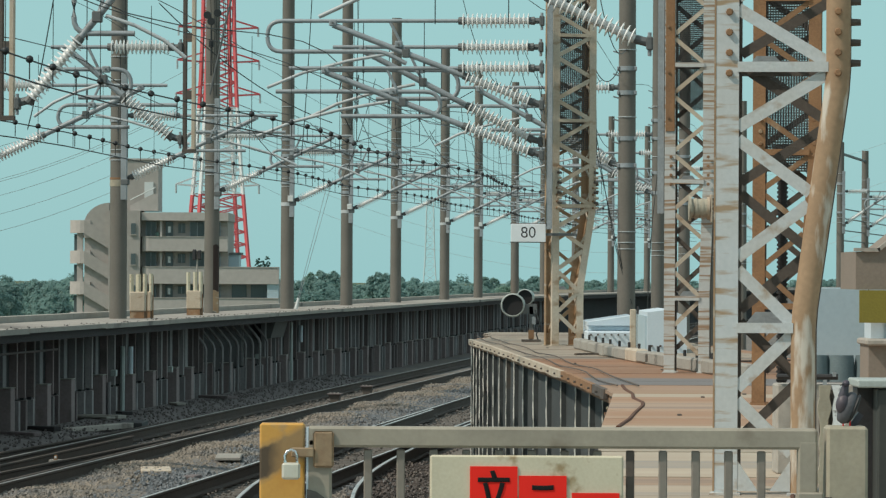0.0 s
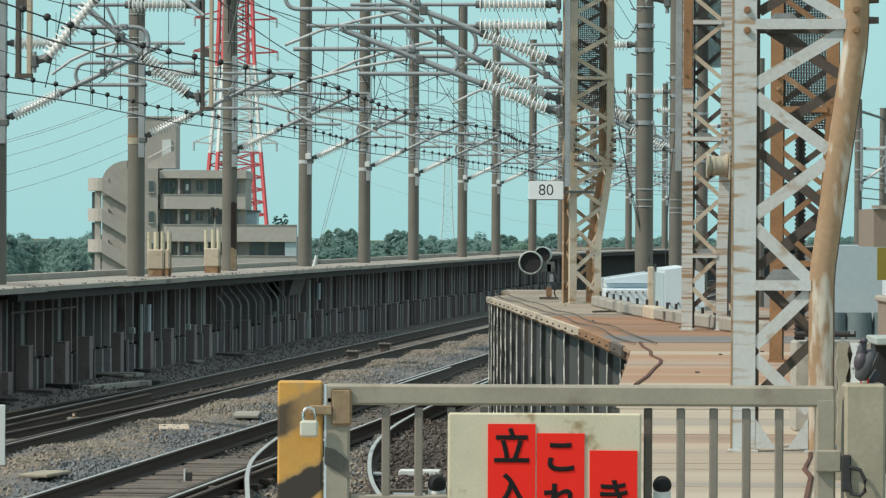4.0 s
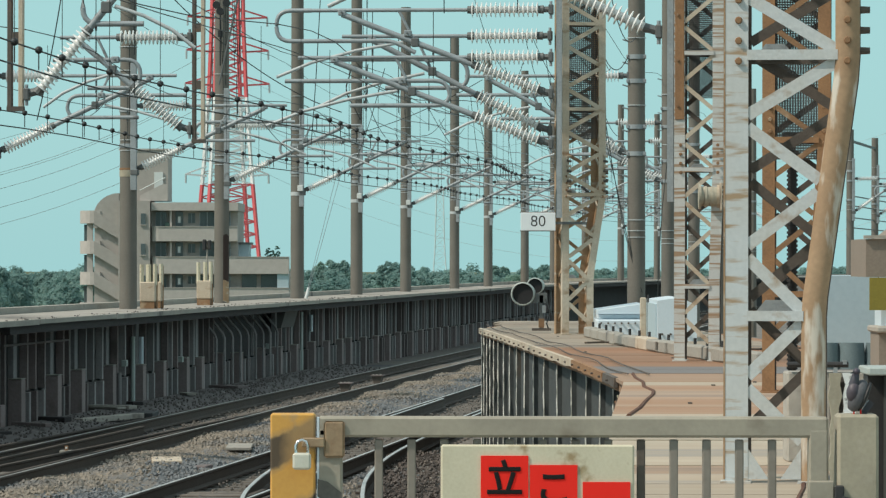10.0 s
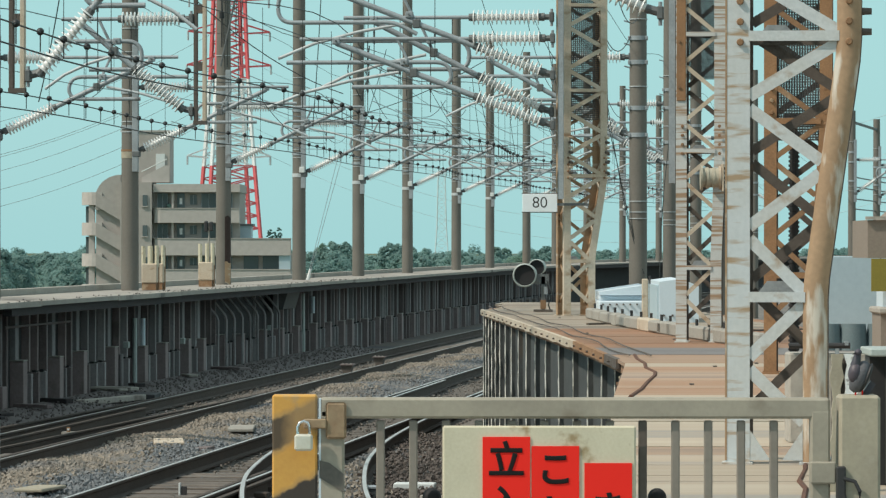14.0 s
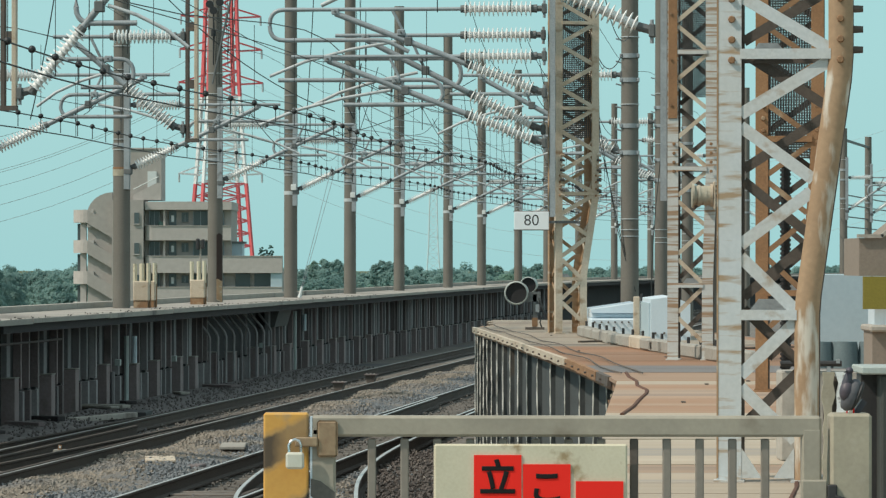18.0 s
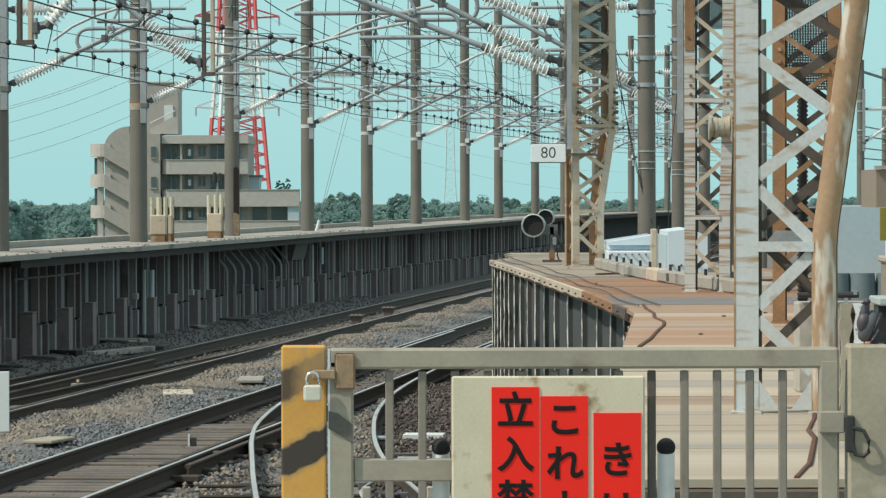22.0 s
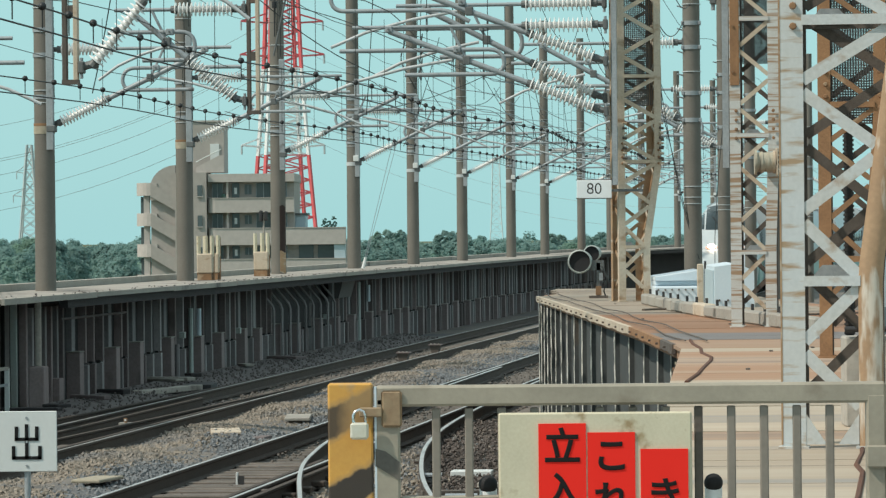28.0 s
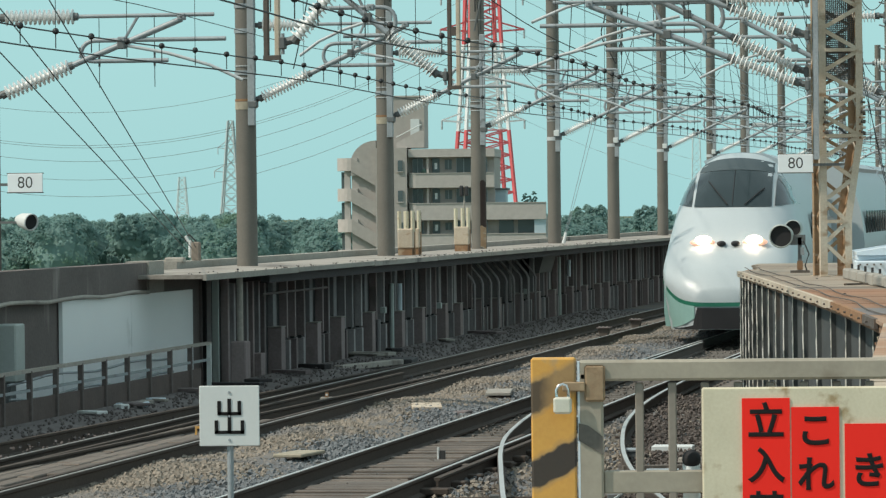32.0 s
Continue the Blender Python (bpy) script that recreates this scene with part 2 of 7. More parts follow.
M_GATEBAR = material("brownish bar paint", (0.255, 0.228, 0.195), 0.6, 0.0, (0.18, 0.158, 0.135), 0.8, 7.0, 0.12, 60, 0.04, (0.15, 0.115, 0.085), 0.60, 8.0, soft=0.2)
M_GATEPOST = material("stained concrete post", (0.40, 0.36, 0.275), 0.9, 0, (0.255, 0.23, 0.18), 0.8, 9.0, 0.15, 70, 0.06, (0.46, 0.42, 0.34), 0.58, 12.0, soft=0.2)
M_YELLOW = material("orange-yellow post paint", (0.66, 0.355, 0.08), 0.65, 0, (0.55, 0.30, 0.08), 0.6, 6.0, 0.12, 80, 0.05, (0.40, 0.30, 0.19), 0.60, 9.0)


def striped_paint():
    """Faded black diagonals on orange-yellow, with grey grime round them."""
    m = M_YELLOW.copy()
    m.name = "striped post paint"
    nt = m.node_tree
    b = nt.nodes["Principled BSDF"]
    base = b.inputs["Base Color"].links[0].from_socket
    geo, sep, noise = (nt.nodes.new("ShaderNode" + k) for k in ("NewGeometry", "SeparateXYZ", "TexNoise"))
    noise.inputs["Scale"].default_value, noise.inputs["Detail"].default_value = 16.0, 5.0
    nt.links.new(geo.outputs["Position"], sep.inputs[0])

    def calc(op, a, c):
        n = nt.nodes.new("ShaderNodeMath")
        n.operation = op
        for i, v in ((0, a), (1, c)):
            if isinstance(v, (int, float)):
                n.inputs[i].default_value = v
            else:
                nt.links.new(v, n.inputs[i])
        return n.outputs[0]
    nt.links.new(geo.outputs["Position"], noise.inputs["Vector"])
    wob = calc("MULTIPLY", calc("SUBTRACT", noise.outputs[0], 0.5), 0.055)
    run = calc("ADD", calc("SUBTRACT", sep.outputs[2], calc("MULTIPLY", sep.outputs[0], 0.52)), wob)
    f = calc("ABSOLUTE", calc("SUBTRACT", calc("FRACT", calc("ADD", calc("DIVIDE", calc("SUBTRACT", run, 2.358), 0.206), 0.5), 0), 0.5), 0)
    last = base
    for lo, hi, colour in ((0.27, 0.17, (0.27, 0.21, 0.135)), (0.205, 0.165, (0.03, 0.028, 0.028))):
        r = nt.nodes.new("ShaderNodeMapRange")
        r.inputs[1].default_value, r.inputs[2].default_value = hi, lo
        r.inputs[3].default_value, r.inputs[4].default_value = 1.0, 0.0
        nt.links.new(f, r.inputs[0])
        fac = calc("MULTIPLY", r.outputs[0], 0.6 if lo > 0.25 else 0.95)
        if lo < 0.25:
            high, right = nt.nodes.new("ShaderNodeMapRange"), nt.nodes.new("ShaderNodeMapRange")
            high.inputs[1].default_value, high.inputs[2].default_value = 2.22, 2.25
            right.inputs[1].default_value, right.inputs[2].default_value = -0.475, -0.435
            nt.links.new(sep.outputs[2], high.inputs[0])
            nt.links.new(calc("ADD", sep.outputs[0], wob), right.inputs[0])
            fac = calc("MULTIPLY", fac, calc("SUBTRACT", 1.0, calc("MULTIPLY", high.outputs[0], calc("ADD", calc("MULTIPLY", right.outputs[0], 0.7), 0.12))))
        x = nt.nodes.new("ShaderNodeMixRGB")
        nt.links.new(fac, x.inputs[0])
        nt.links.new(last, x.inputs[1])
        x.inputs[2].default_value = (*colour, 1)
        last = x.outputs[0]
    nt.links.new(last, b.inputs["Base Color"])
    return m


M_STRIPED = striped_paint()
M_BLACK = material("black paint", (0.03, 0.03, 0.032), 0.6, 0, (0.06, 0.055, 0.05), 0.4, 8.0)
M_CREAM = material("cream sign board", (0.66, 0.61, 0.46), 0.6, 0, (0.54, 0.50, 0.37), 0.8, 7.0, 0.15, 120, 0.03, (0.36, 0.27, 0.15), 0.60, 17.0, soft=0.14)
M_RED = material("red sticker", (0.93, 0.022, 0.012), 0.95, 0, (0.82, 0.025, 0.015), 0.5, 5.0, 0.06, 100, 0.0)
M_INK = material("black ink", (0.006, 0.006, 0.0065), 0.95, 0, None, 0.2, 5.0, 0.05, 50, 0)
M_WHITE = material("white enamel", (0.69, 0.72, 0.71), 0.5, 0, (0.60, 0.63, 0.62), 0.5, 3.0, 0.08, 40, 0.02)
M_SIGNWHITE = material("white sign enamel", (0.86, 0.90, 0.92), 0.5, 0, (0.78, 0.82, 0.84), 0.5, 3.0, 0.06, 40, 0.01)
M_WHITEBOX = material("blue-white paint", (0.62, 0.71, 0.77), 0.55, 0, (0.52, 0.60, 0.66), 0.5, 1.5, 0.12, 30, 0.03, (0.42, 0.45, 0.45), 0.68, 2.0)
M_BRASS = material("padlock body", (0.70, 0.68, 0.58), 0.4, 0.3, None, 0.3, 20.0)
M_CHROME = material("chrome shackle", (0.75, 0.76, 0.76), 0.2, 0.95, None, 0.2, 20.0)
M_BODY = material("glossy train white", (0.465, 0.515, 0.53), 0.35, 0, (0.43, 0.475, 0.49), 0.3, 0.6, 0.04, 20, 0.0)
M_GREEN = material("train green stripe", (0.025, 0.165, 0.105), 0.3, 0, None, 0.2, 1.0, 0.05, 20, 0)
M_SKIRT = material("train pale green skirt", (0.28, 0.46, 0.42), 0.35, 0, (0.22, 0.38, 0.35), 0.4, 1.0, 0.08, 20, 0)
M_GLASSCAB = material("dark cab glass", (0.03, 0.045, 0.05), 0.1, 0, None, 0.1, 1.0, 0.02, 10, 0)
M_GLASSCAB.node_tree.nodes["Principled BSDF"].inputs["Specular IOR Level"].default_value = 0.2
M_SILVER = material("train roof silver", (0.42, 0.47, 0.50), 0.35, 0.2, None, 0.2, 1.0, 0.05, 20, 0)
M_CABROOF = material("dark cab roof", (0.085, 0.11, 0.12), 0.7, 0.0, None, 0.2, 1.0, 0.05, 20, 0)
M_CABROOF.node_tree.nodes["Principled BSDF"].inputs["Specular IOR Level"].default_value = 0.05
M_GLASS = material("dark windscreen glass", (0.035, 0.05, 0.055), 0.06, 0, None, 0.1, 1.0, 0.02, 10, 0)
M_UNDER = material("underfloor black", (0.018, 0.018, 0.02), 0.8, 0, None, 0.3, 2.0)
M_LAMP = material("headlamp", (1, 0.9, 0.75), 0.3, 0, None, 0.1, 5.0, 0, 20, 0, emit=(1.0, 0.76, 0.55), power=13.0)
M_BLDG = material("building render", (0.42, 0.385, 0.355), 0.9, 0, (0.36, 0.33, 0.305), 0.6, 0.3, 0.15, 2, 0.05)
M_BLDGLIGHT = material("balcony parapet", (0.49, 0.45, 0.42), 0.9, 0, (0.43, 0.395, 0.365), 0.6, 0.4, 0.15, 2, 0.05)
# Glass colour is raised towards grey to include distance haze.
M_BLDGGLASS = material("window glass", (0.10, 0.125, 0.13), 0.12, 0, None, 0.3, 0.5, 0.05, 4, 0)
M_PYLONRED = material("pylon red", (0.74, 0.13, 0.14), 0.6, 0, (0.62, 0.15, 0.15), 0.4, 0.3)
M_PYLONWHITE = material("pylon white", (0.86, 0.87, 0.86), 0.6, 0, None, 0.3, 0.3)
# Pylon grey lightened so the colour itself carries distance haze.
M_PYLONGREY = material("pylon grey", (0.46, 0.52, 0.53), 0.6, 0.0, None, 0.2, 0.3)
# Leaf colours are lifted pale and bluish: distance haze is mixed into them.
M_LEAFHAZE = material("foliage", (0.235, 0.37, 0.345), 0.95, 0, (0.21, 0.34, 0.32), 0.6, 0.12, 0.12, 0.8, 0.0, (0.24, 0.375, 0.30), 0.55, 0.10)
M_LEAFCORE = material("inner foliage", (0.23, 0.365, 0.34), 0.95, 0, (0.215, 0.345, 0.32), 0.5, 0.2, 0.2, 1.0, 0.0)


def let_light_through(m, share):
    """Leaves pass part of the light on."""
    nt = m.node_tree
    b, out = nt.nodes["Principled BSDF"], nt.nodes["Material Output"]
    thin, mixer = nt.nodes.new("ShaderNodeBsdfTranslucent"), nt.nodes.new("ShaderNodeMixShader")
    nt.links.new(b.inputs["Base Color"].links[0].from_socket, thin.inputs[0])
    mixer.inputs[0].default_value = share
    nt.links.new(b.outputs[0], mixer.inputs[1])
    nt.links.new(thin.outputs[0], mixer.inputs[2])
    nt.links.new(mixer.outputs[0], out.inputs[0])


let_light_through(M_LEAFHAZE, 0.55)
let_light_through(M_LEAFCORE, 0.35)
M_FIELD = material("fields", (0.10, 0.12, 0.06), 0.95, 0, (0.07, 0.09, 0.05), 0.6, 0.01, 0.3, 0.2, 0.0)
M_BROWNHUT = material("brown cladding", (0.27, 0.225, 0.185), 0.8, 0, (0.20, 0.165, 0.135), 0.6, 1.5, 0.2, 30, 0.1)
M_PARAPET = material("brown stained parapet", (0.165, 0.14, 0.13), 0.9, 0, (0.105, 0.088, 0.081), 0.7, 1.2, 0.3, 20, 0.3, (0.36, 0.33, 0.30), 0.62, 1.6, (1, 1, 0.25), soft=0.15)
M_LAMPGLARE = material("headlamp glare", (0.6, 0.45, 0.36), 0.3, 0, None, 0.1, 5.0, 0, 20, 0, emit=(1.0, 0.48, 0.30), power=0.6)
# Farthest pylons: a stronger haze tint in the colour.
M_PYLONHAZE = material("haze-pale pylon", (0.58, 0.68, 0.69), 0.7, 0, None, 0.2, 0.3)
M_PANELWHITE = material("glossy white panel", (0.92, 0.95, 0.96), 0.35, 0, (0.82, 0.86, 0.88), 0.5, 0.7, 0.1, 20, 0.02, (0.60, 0.62, 0.62), 0.68, 1.2)
M_PANELBLUE = material("pale blue panel", (0.44, 0.545, 0.595), 0.5, 0, (0.37, 0.47, 0.52), 0.5, 1.0, 0.1, 20, 0.02, (0.52, 0.58, 0.60), 0.6, 1.2)
M_OLIVE = material("olive sign panel", (0.24, 0.20, 0.03), 0.6, 0, None, 0.3, 2.0)
M_PIGEON = material("pigeon grey", (0.11, 0.11, 0.12), 0.7, 0, (0.06, 0.06, 0.07), 0.6, 25.0, 0.2, 120, 0.1)
M_PIGEONDARK = material("pigeon neck", (0.05, 0.055, 0.065), 0.5, 0, (0.09, 0.05, 0.09), 0.6, 40.0)
M_MESH = material("dark mesh", (0.115, 0.112, 0.108), 0.7, 0.1, (0.07, 0.07, 0.07), 0.5, 3.0)
M_TEAL = material("speaker shell", (0.42, 0.47, 0.45), 0.5, 0, (0.33, 0.36, 0.34), 0.5, 6.0)


# ---- building helpers ----
def box(bm, cx, cy, cz, sx, sy, sz, rz=0.0, bevel=0.0, rx=0.0, ry=0.0):
    g = bmesh.ops.create_cube(bm, size=1.0, matrix=pose(cx, cy, cz, rx, ry, rz) @ Matrix.Diagonal((sx, sy, sz, 1)))
    if bevel:
        bmesh.ops.bevel(bm, geom=list({e for v in g["verts"] for e in v.link_edges}), offset=bevel, segments=1, affect="EDGES")
    return bm


def rod(bm, p, q, r, r2=None, seg=8, caps=True):
    p, q = Vector(p), Vector(q)
    d = q - p
    m = Matrix.Translation((p + q) / 2) @ d.to_track_quat("Z", "Y").to_matrix().to_4x4()
    bmesh.ops.create_cone(bm, cap_ends=caps, segments=seg, radius1=r, radius2=r if r2 is None else r2, depth=d.length, matrix=m)
    return bm


def beam(bm, p, q, w, h, up=(0, 0, 1)):
    """A bar of w x h from p to q."""
    p, q = Vector(p), Vector(q)
    d = (q - p)
    z = d.normalized()
    x = Vector(up).cross(z)
    if x.length < 1e-4:
        x = Vector((1, 0, 0))
    x.normalize()
    y = z.cross(x)
    m = Matrix.Translation((p + q) / 2) @ Matrix((x, y, z)).transposed().to_4x4()
    bmesh.ops.create_cube(bm, size=1.0, matrix=m @ Matrix.Diagonal((w, h, d.length, 1)))
    return bm


def sweep(bm, pts, r, seg=8):
    """A round tube through points."""
    pts = [Vector(p) for p in pts]
    rings = []
    for i, p in enumerate(pts):
        d = (pts[min(i + 1, len(pts) - 1)] - pts[max(i - 1, 0)]).normalized()
        side = d.cross(Vector((0, 0, 1)))
        side = side.normalized() if side.length > 1e-3 else Vector((1, 0, 0))
        up = side.cross(d)
        rings.append([bm.verts.new(p + r * (math.cos(a) * side + math.sin(a) * up)) for a in (2 * math.pi * k / seg for k in range(seg))])
    for a, b in zip(rings, rings[1:]):
        for k in range(seg):
            bm.faces.new((a[k], a[(k + 1) % seg], b[(k + 1) % seg], b[k]))
    bm.faces.new(rings[0][::-1])
    bm.faces.new(rings[-1])
    return bm


def bend(a, b, c, r, n=5):
    """Points that round the corner b between a and c."""
    a, b, c = Vector(a), Vector(b), Vector(c)
    u, v = (a - b).normalized() * r, (c - b).normalized() * r
    return [(b + u) * (1 - t) ** 2 + b * 2 * t * (1 - t) + (b + v) * t * t for t in (k / n for k in range(n + 1))]


def extrude(bm, rings):
    """Skin rings of equal count, closed round, capped at both ends."""
    rows = [[bm.verts.new(p) for p in ring] for ring in rings]
    n = len(rows[0])
    for a, b in zip(rows, rows[1:]):
        for k in range(n):
            bm.faces.new((a[k], a[(k + 1) % n], b[(k + 1) % n], b[k]))
    bm.faces.new(rows[0][::-1])
    bm.faces.new(rows[-1])
    return bm


def blob(loc, size, rot=(0, 0, 0), seg=14):
    bm = B()
    bmesh.ops.create_uvsphere(bm, u_segments=seg, v_segments=10, radius=1, matrix=pose(*loc, *rot) @ Matrix.Diagonal((*size, 1)))
    return bm


def finish(bm, name, mat, smooth=False):
    bmesh.ops.recalc_face_normals(bm, faces=bm.faces)
    me = bpy.data.meshes.new(name)
    bm.to_mesh(me)
    bm.free()
    me.materials.append(mat)
    if smooth:
        me.shade_smooth()
        me.set_sharp_from_angle(angle=1.0)
    return me


def part(name, bm, mat, parent=None, label="", smooth=False, at=None):
    ob = new(name, finish(bm, name, mat, smooth))
    if parent is not None:
        ob.parent = parent
    if at is not None:
        ob.matrix_basis = at
    return tagged(ob, label) if label else ob


def shared(name, me, parent, at):
    ob = new(name, me)
    ob.parent = parent
    ob.matrix_basis = at
    return ob


def thing(name, m, label, category, group=""):
    ob = new(name)
    ob.empty_display_size = 0.2
    ob.matrix_basis = m
    return tagged(ob, label, category, group)


def struct(name, bm, mat, label="", smooth=False):
    ob = new(name, finish(bm, name, mat, smooth))
    return tagged(ob, label, "", "", "structure")


B = bmesh.new

# ---- plan: the track's centre line, straight and then bending right ----
HEADING, STRAIGHT, RADIUS = math.atan(0.098), 175.0, 800.0
AHEAD = Vector((math.sin(HEADING), math.cos(HEADING)))
RIGHT = Vector((math.cos(HEADING), -math.sin(HEADING)))


def on_line(s, off=0.0, z=0.0):
    """A point s metres along the platform track, off metres to its right."""
    if s <= STRAIGHT:
        p, n = Vector((-8.2, 0)) + AHEAD * s, RIGHT
    else:
        a = (s - STRAIGHT) / RADIUS
        n = RIGHT * math.cos(a) - AHEAD * math.sin(a)
        p = Vector((-8.2, 0)) + AHEAD * STRAIGHT + RADIUS * ((1 - math.cos(a)) * RIGHT + math.sin(a) * AHEAD)
    p = p + n * off
    return Vector((p.x, p.y, z))


def turn_at(s):
    return math.degrees(-HEADING - max(0.0, s - STRAIGHT) / RADIUS)


def along(s, off=0.0, z=0.0, turn=0.0):
    return pose(*on_line(s, off, z), 0, 0, turn_at(s) + turn)


def strip(bm, profile, s0, s1, step=6.0, stop=None):
    """Sweep a closed cross-section of (off, z) along the line."""
    n = max(1, int((s1 - s0) / step))
    extrude(bm, [[on_line(s0 + (s1 - s0) * k / n, o, z) for o, z in profile] for k in range(n + 1)])
    return bm


def rect(o0, o1, z0, z1):
    return [(o0, z0), (o1, z0), (o1, z1), (o0, z1)]


LEFT_TRACK = -3.95
DECK_Z = 1.75

# ---- ground and track bed ----
bm = B()
bmesh.ops.create_grid(bm, x_segments=2, y_segments=2, size=4000, matrix=Matrix.Translation((0, 1500, -9)))
struct("ground", bm, M_FIELD, "fields and scrub far below the viaduct")
bm = strip(B(), rect(-14, 16, -0.9, -0.25), -25, 860, 8)
struct("track_bed", bm, M_BALLAST, "grey and tan stone ballast between the tracks")

RAIL = [(-0.07, -0.20), (0.07, -0.20), (0.07, -0.18), (0.012, -0.155), (0.012, -0.05), (0.034, -0.03), (0.034, -0.006), (-0.034, -0.006), (-0.034, -0.03), (-0.012, -0.05), (-0.012, -0.155), (-0.07, -0.18)]
for centre, label in ((0.0, "platform track"), (LEFT_TRACK, "through track")):
    track = tagged(new("railway_track"), "steel rails with polished heads on dark sleepers, " + label, "railway track", "railway tracks", "structure")
    for side in (-0.7525, 0.7525):
        part("rail", strip(B(), [(centre + side + o, z) for o, z in RAIL], -20, 850, 5), M_RAIL, track)
        part("rail_head", strip(B(), rect(centre + side - 0.021, centre + side + 0.021, -0.008, 0.0), -20, 850, 5), M_RAILTOP if centre == 0 else M_RAILDULL, track, "polished running surface")
    me = finish(box(B(), 0, 0, -0.272, 2.5, 0.26, 0.10, bevel=0.02), "sleeper", M_SLEEPER)
    for k in range(150):
        shared("sleeper", me, track, along(30 + 0.65 * k, centre))

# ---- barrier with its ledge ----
struct("wall_barrier", strip(B(), rect(-7.5, -7.22, -0.5, 1.764), 70.6, 420, 6), M_SOOTSHADE, "sooty barrier wall darkened between its ribs under a ledge")
struct("ledge", strip(B(), rect(-8.1, -6.15, 1.765, 1.83), 65.6, 420, 6), M_LEDGETOP, "pale dusty ledge on top of the barrier")
# Two added black strips: painted shade under the ledge and below its edge.
struct("soffit", strip(B(), rect(-7.2, -6.18, 1.742, 1.761), 70.7, 420, 6), M_SOOTSHADE, "black strip painting the shade under the ledge")
struct("edge_beam", strip(B(), rect(-6.36, -6.2, 1.60, 1.740), 71.0, 420, 6), M_SOOTSHADE, "added black strip for the shadow under the ledge edge")
struct("ledge_back", strip(B(), rect(-8.4, -8.12, 1.5, 1.95), 72.4, 420, 6), M_CONC, "low concrete kerb behind the ledge")


# ---- poles with their brackets ----
def insulator(bm, p, q, r=0.085, n=15):
    """Ribbed porcelain from p to q."""
    p, q = Vector(p), Vector(q)
    d = (q - p).normalized()
    side = d.cross(Vector((0, 1, 0))).normalized()
    up = side.cross(d)
    step = (q - p).length / n
    rings = []
    for k in range(n):
        for f, g in ((0.05, 0.56), (0.45, 0.6), (0.55, 1.36), (0.68, 1.3), (0.85, 0.66)):
            c = p + d * step * (k + f)
            rings.append([c + r * g * (math.cos(a) * side + math.sin(a) * up) for a in (2 * math.pi * i / 12 for i in range(12))])
    return extrude(bm, rings)


def ribbed(bm, p, q, r, n):
    """A stack of flat round ribs from p to q."""
    p, q = Vector(p), Vector(q)
    rod(bm, p, q, r * 0.8, seg=12)
    for k in range(n):
        a, b = p.lerp(q, (k + 0.2) / n), p.lerp(q, (k + 0.75) / n)
        rod(bm, a, b, r, seg=12)
    return bm


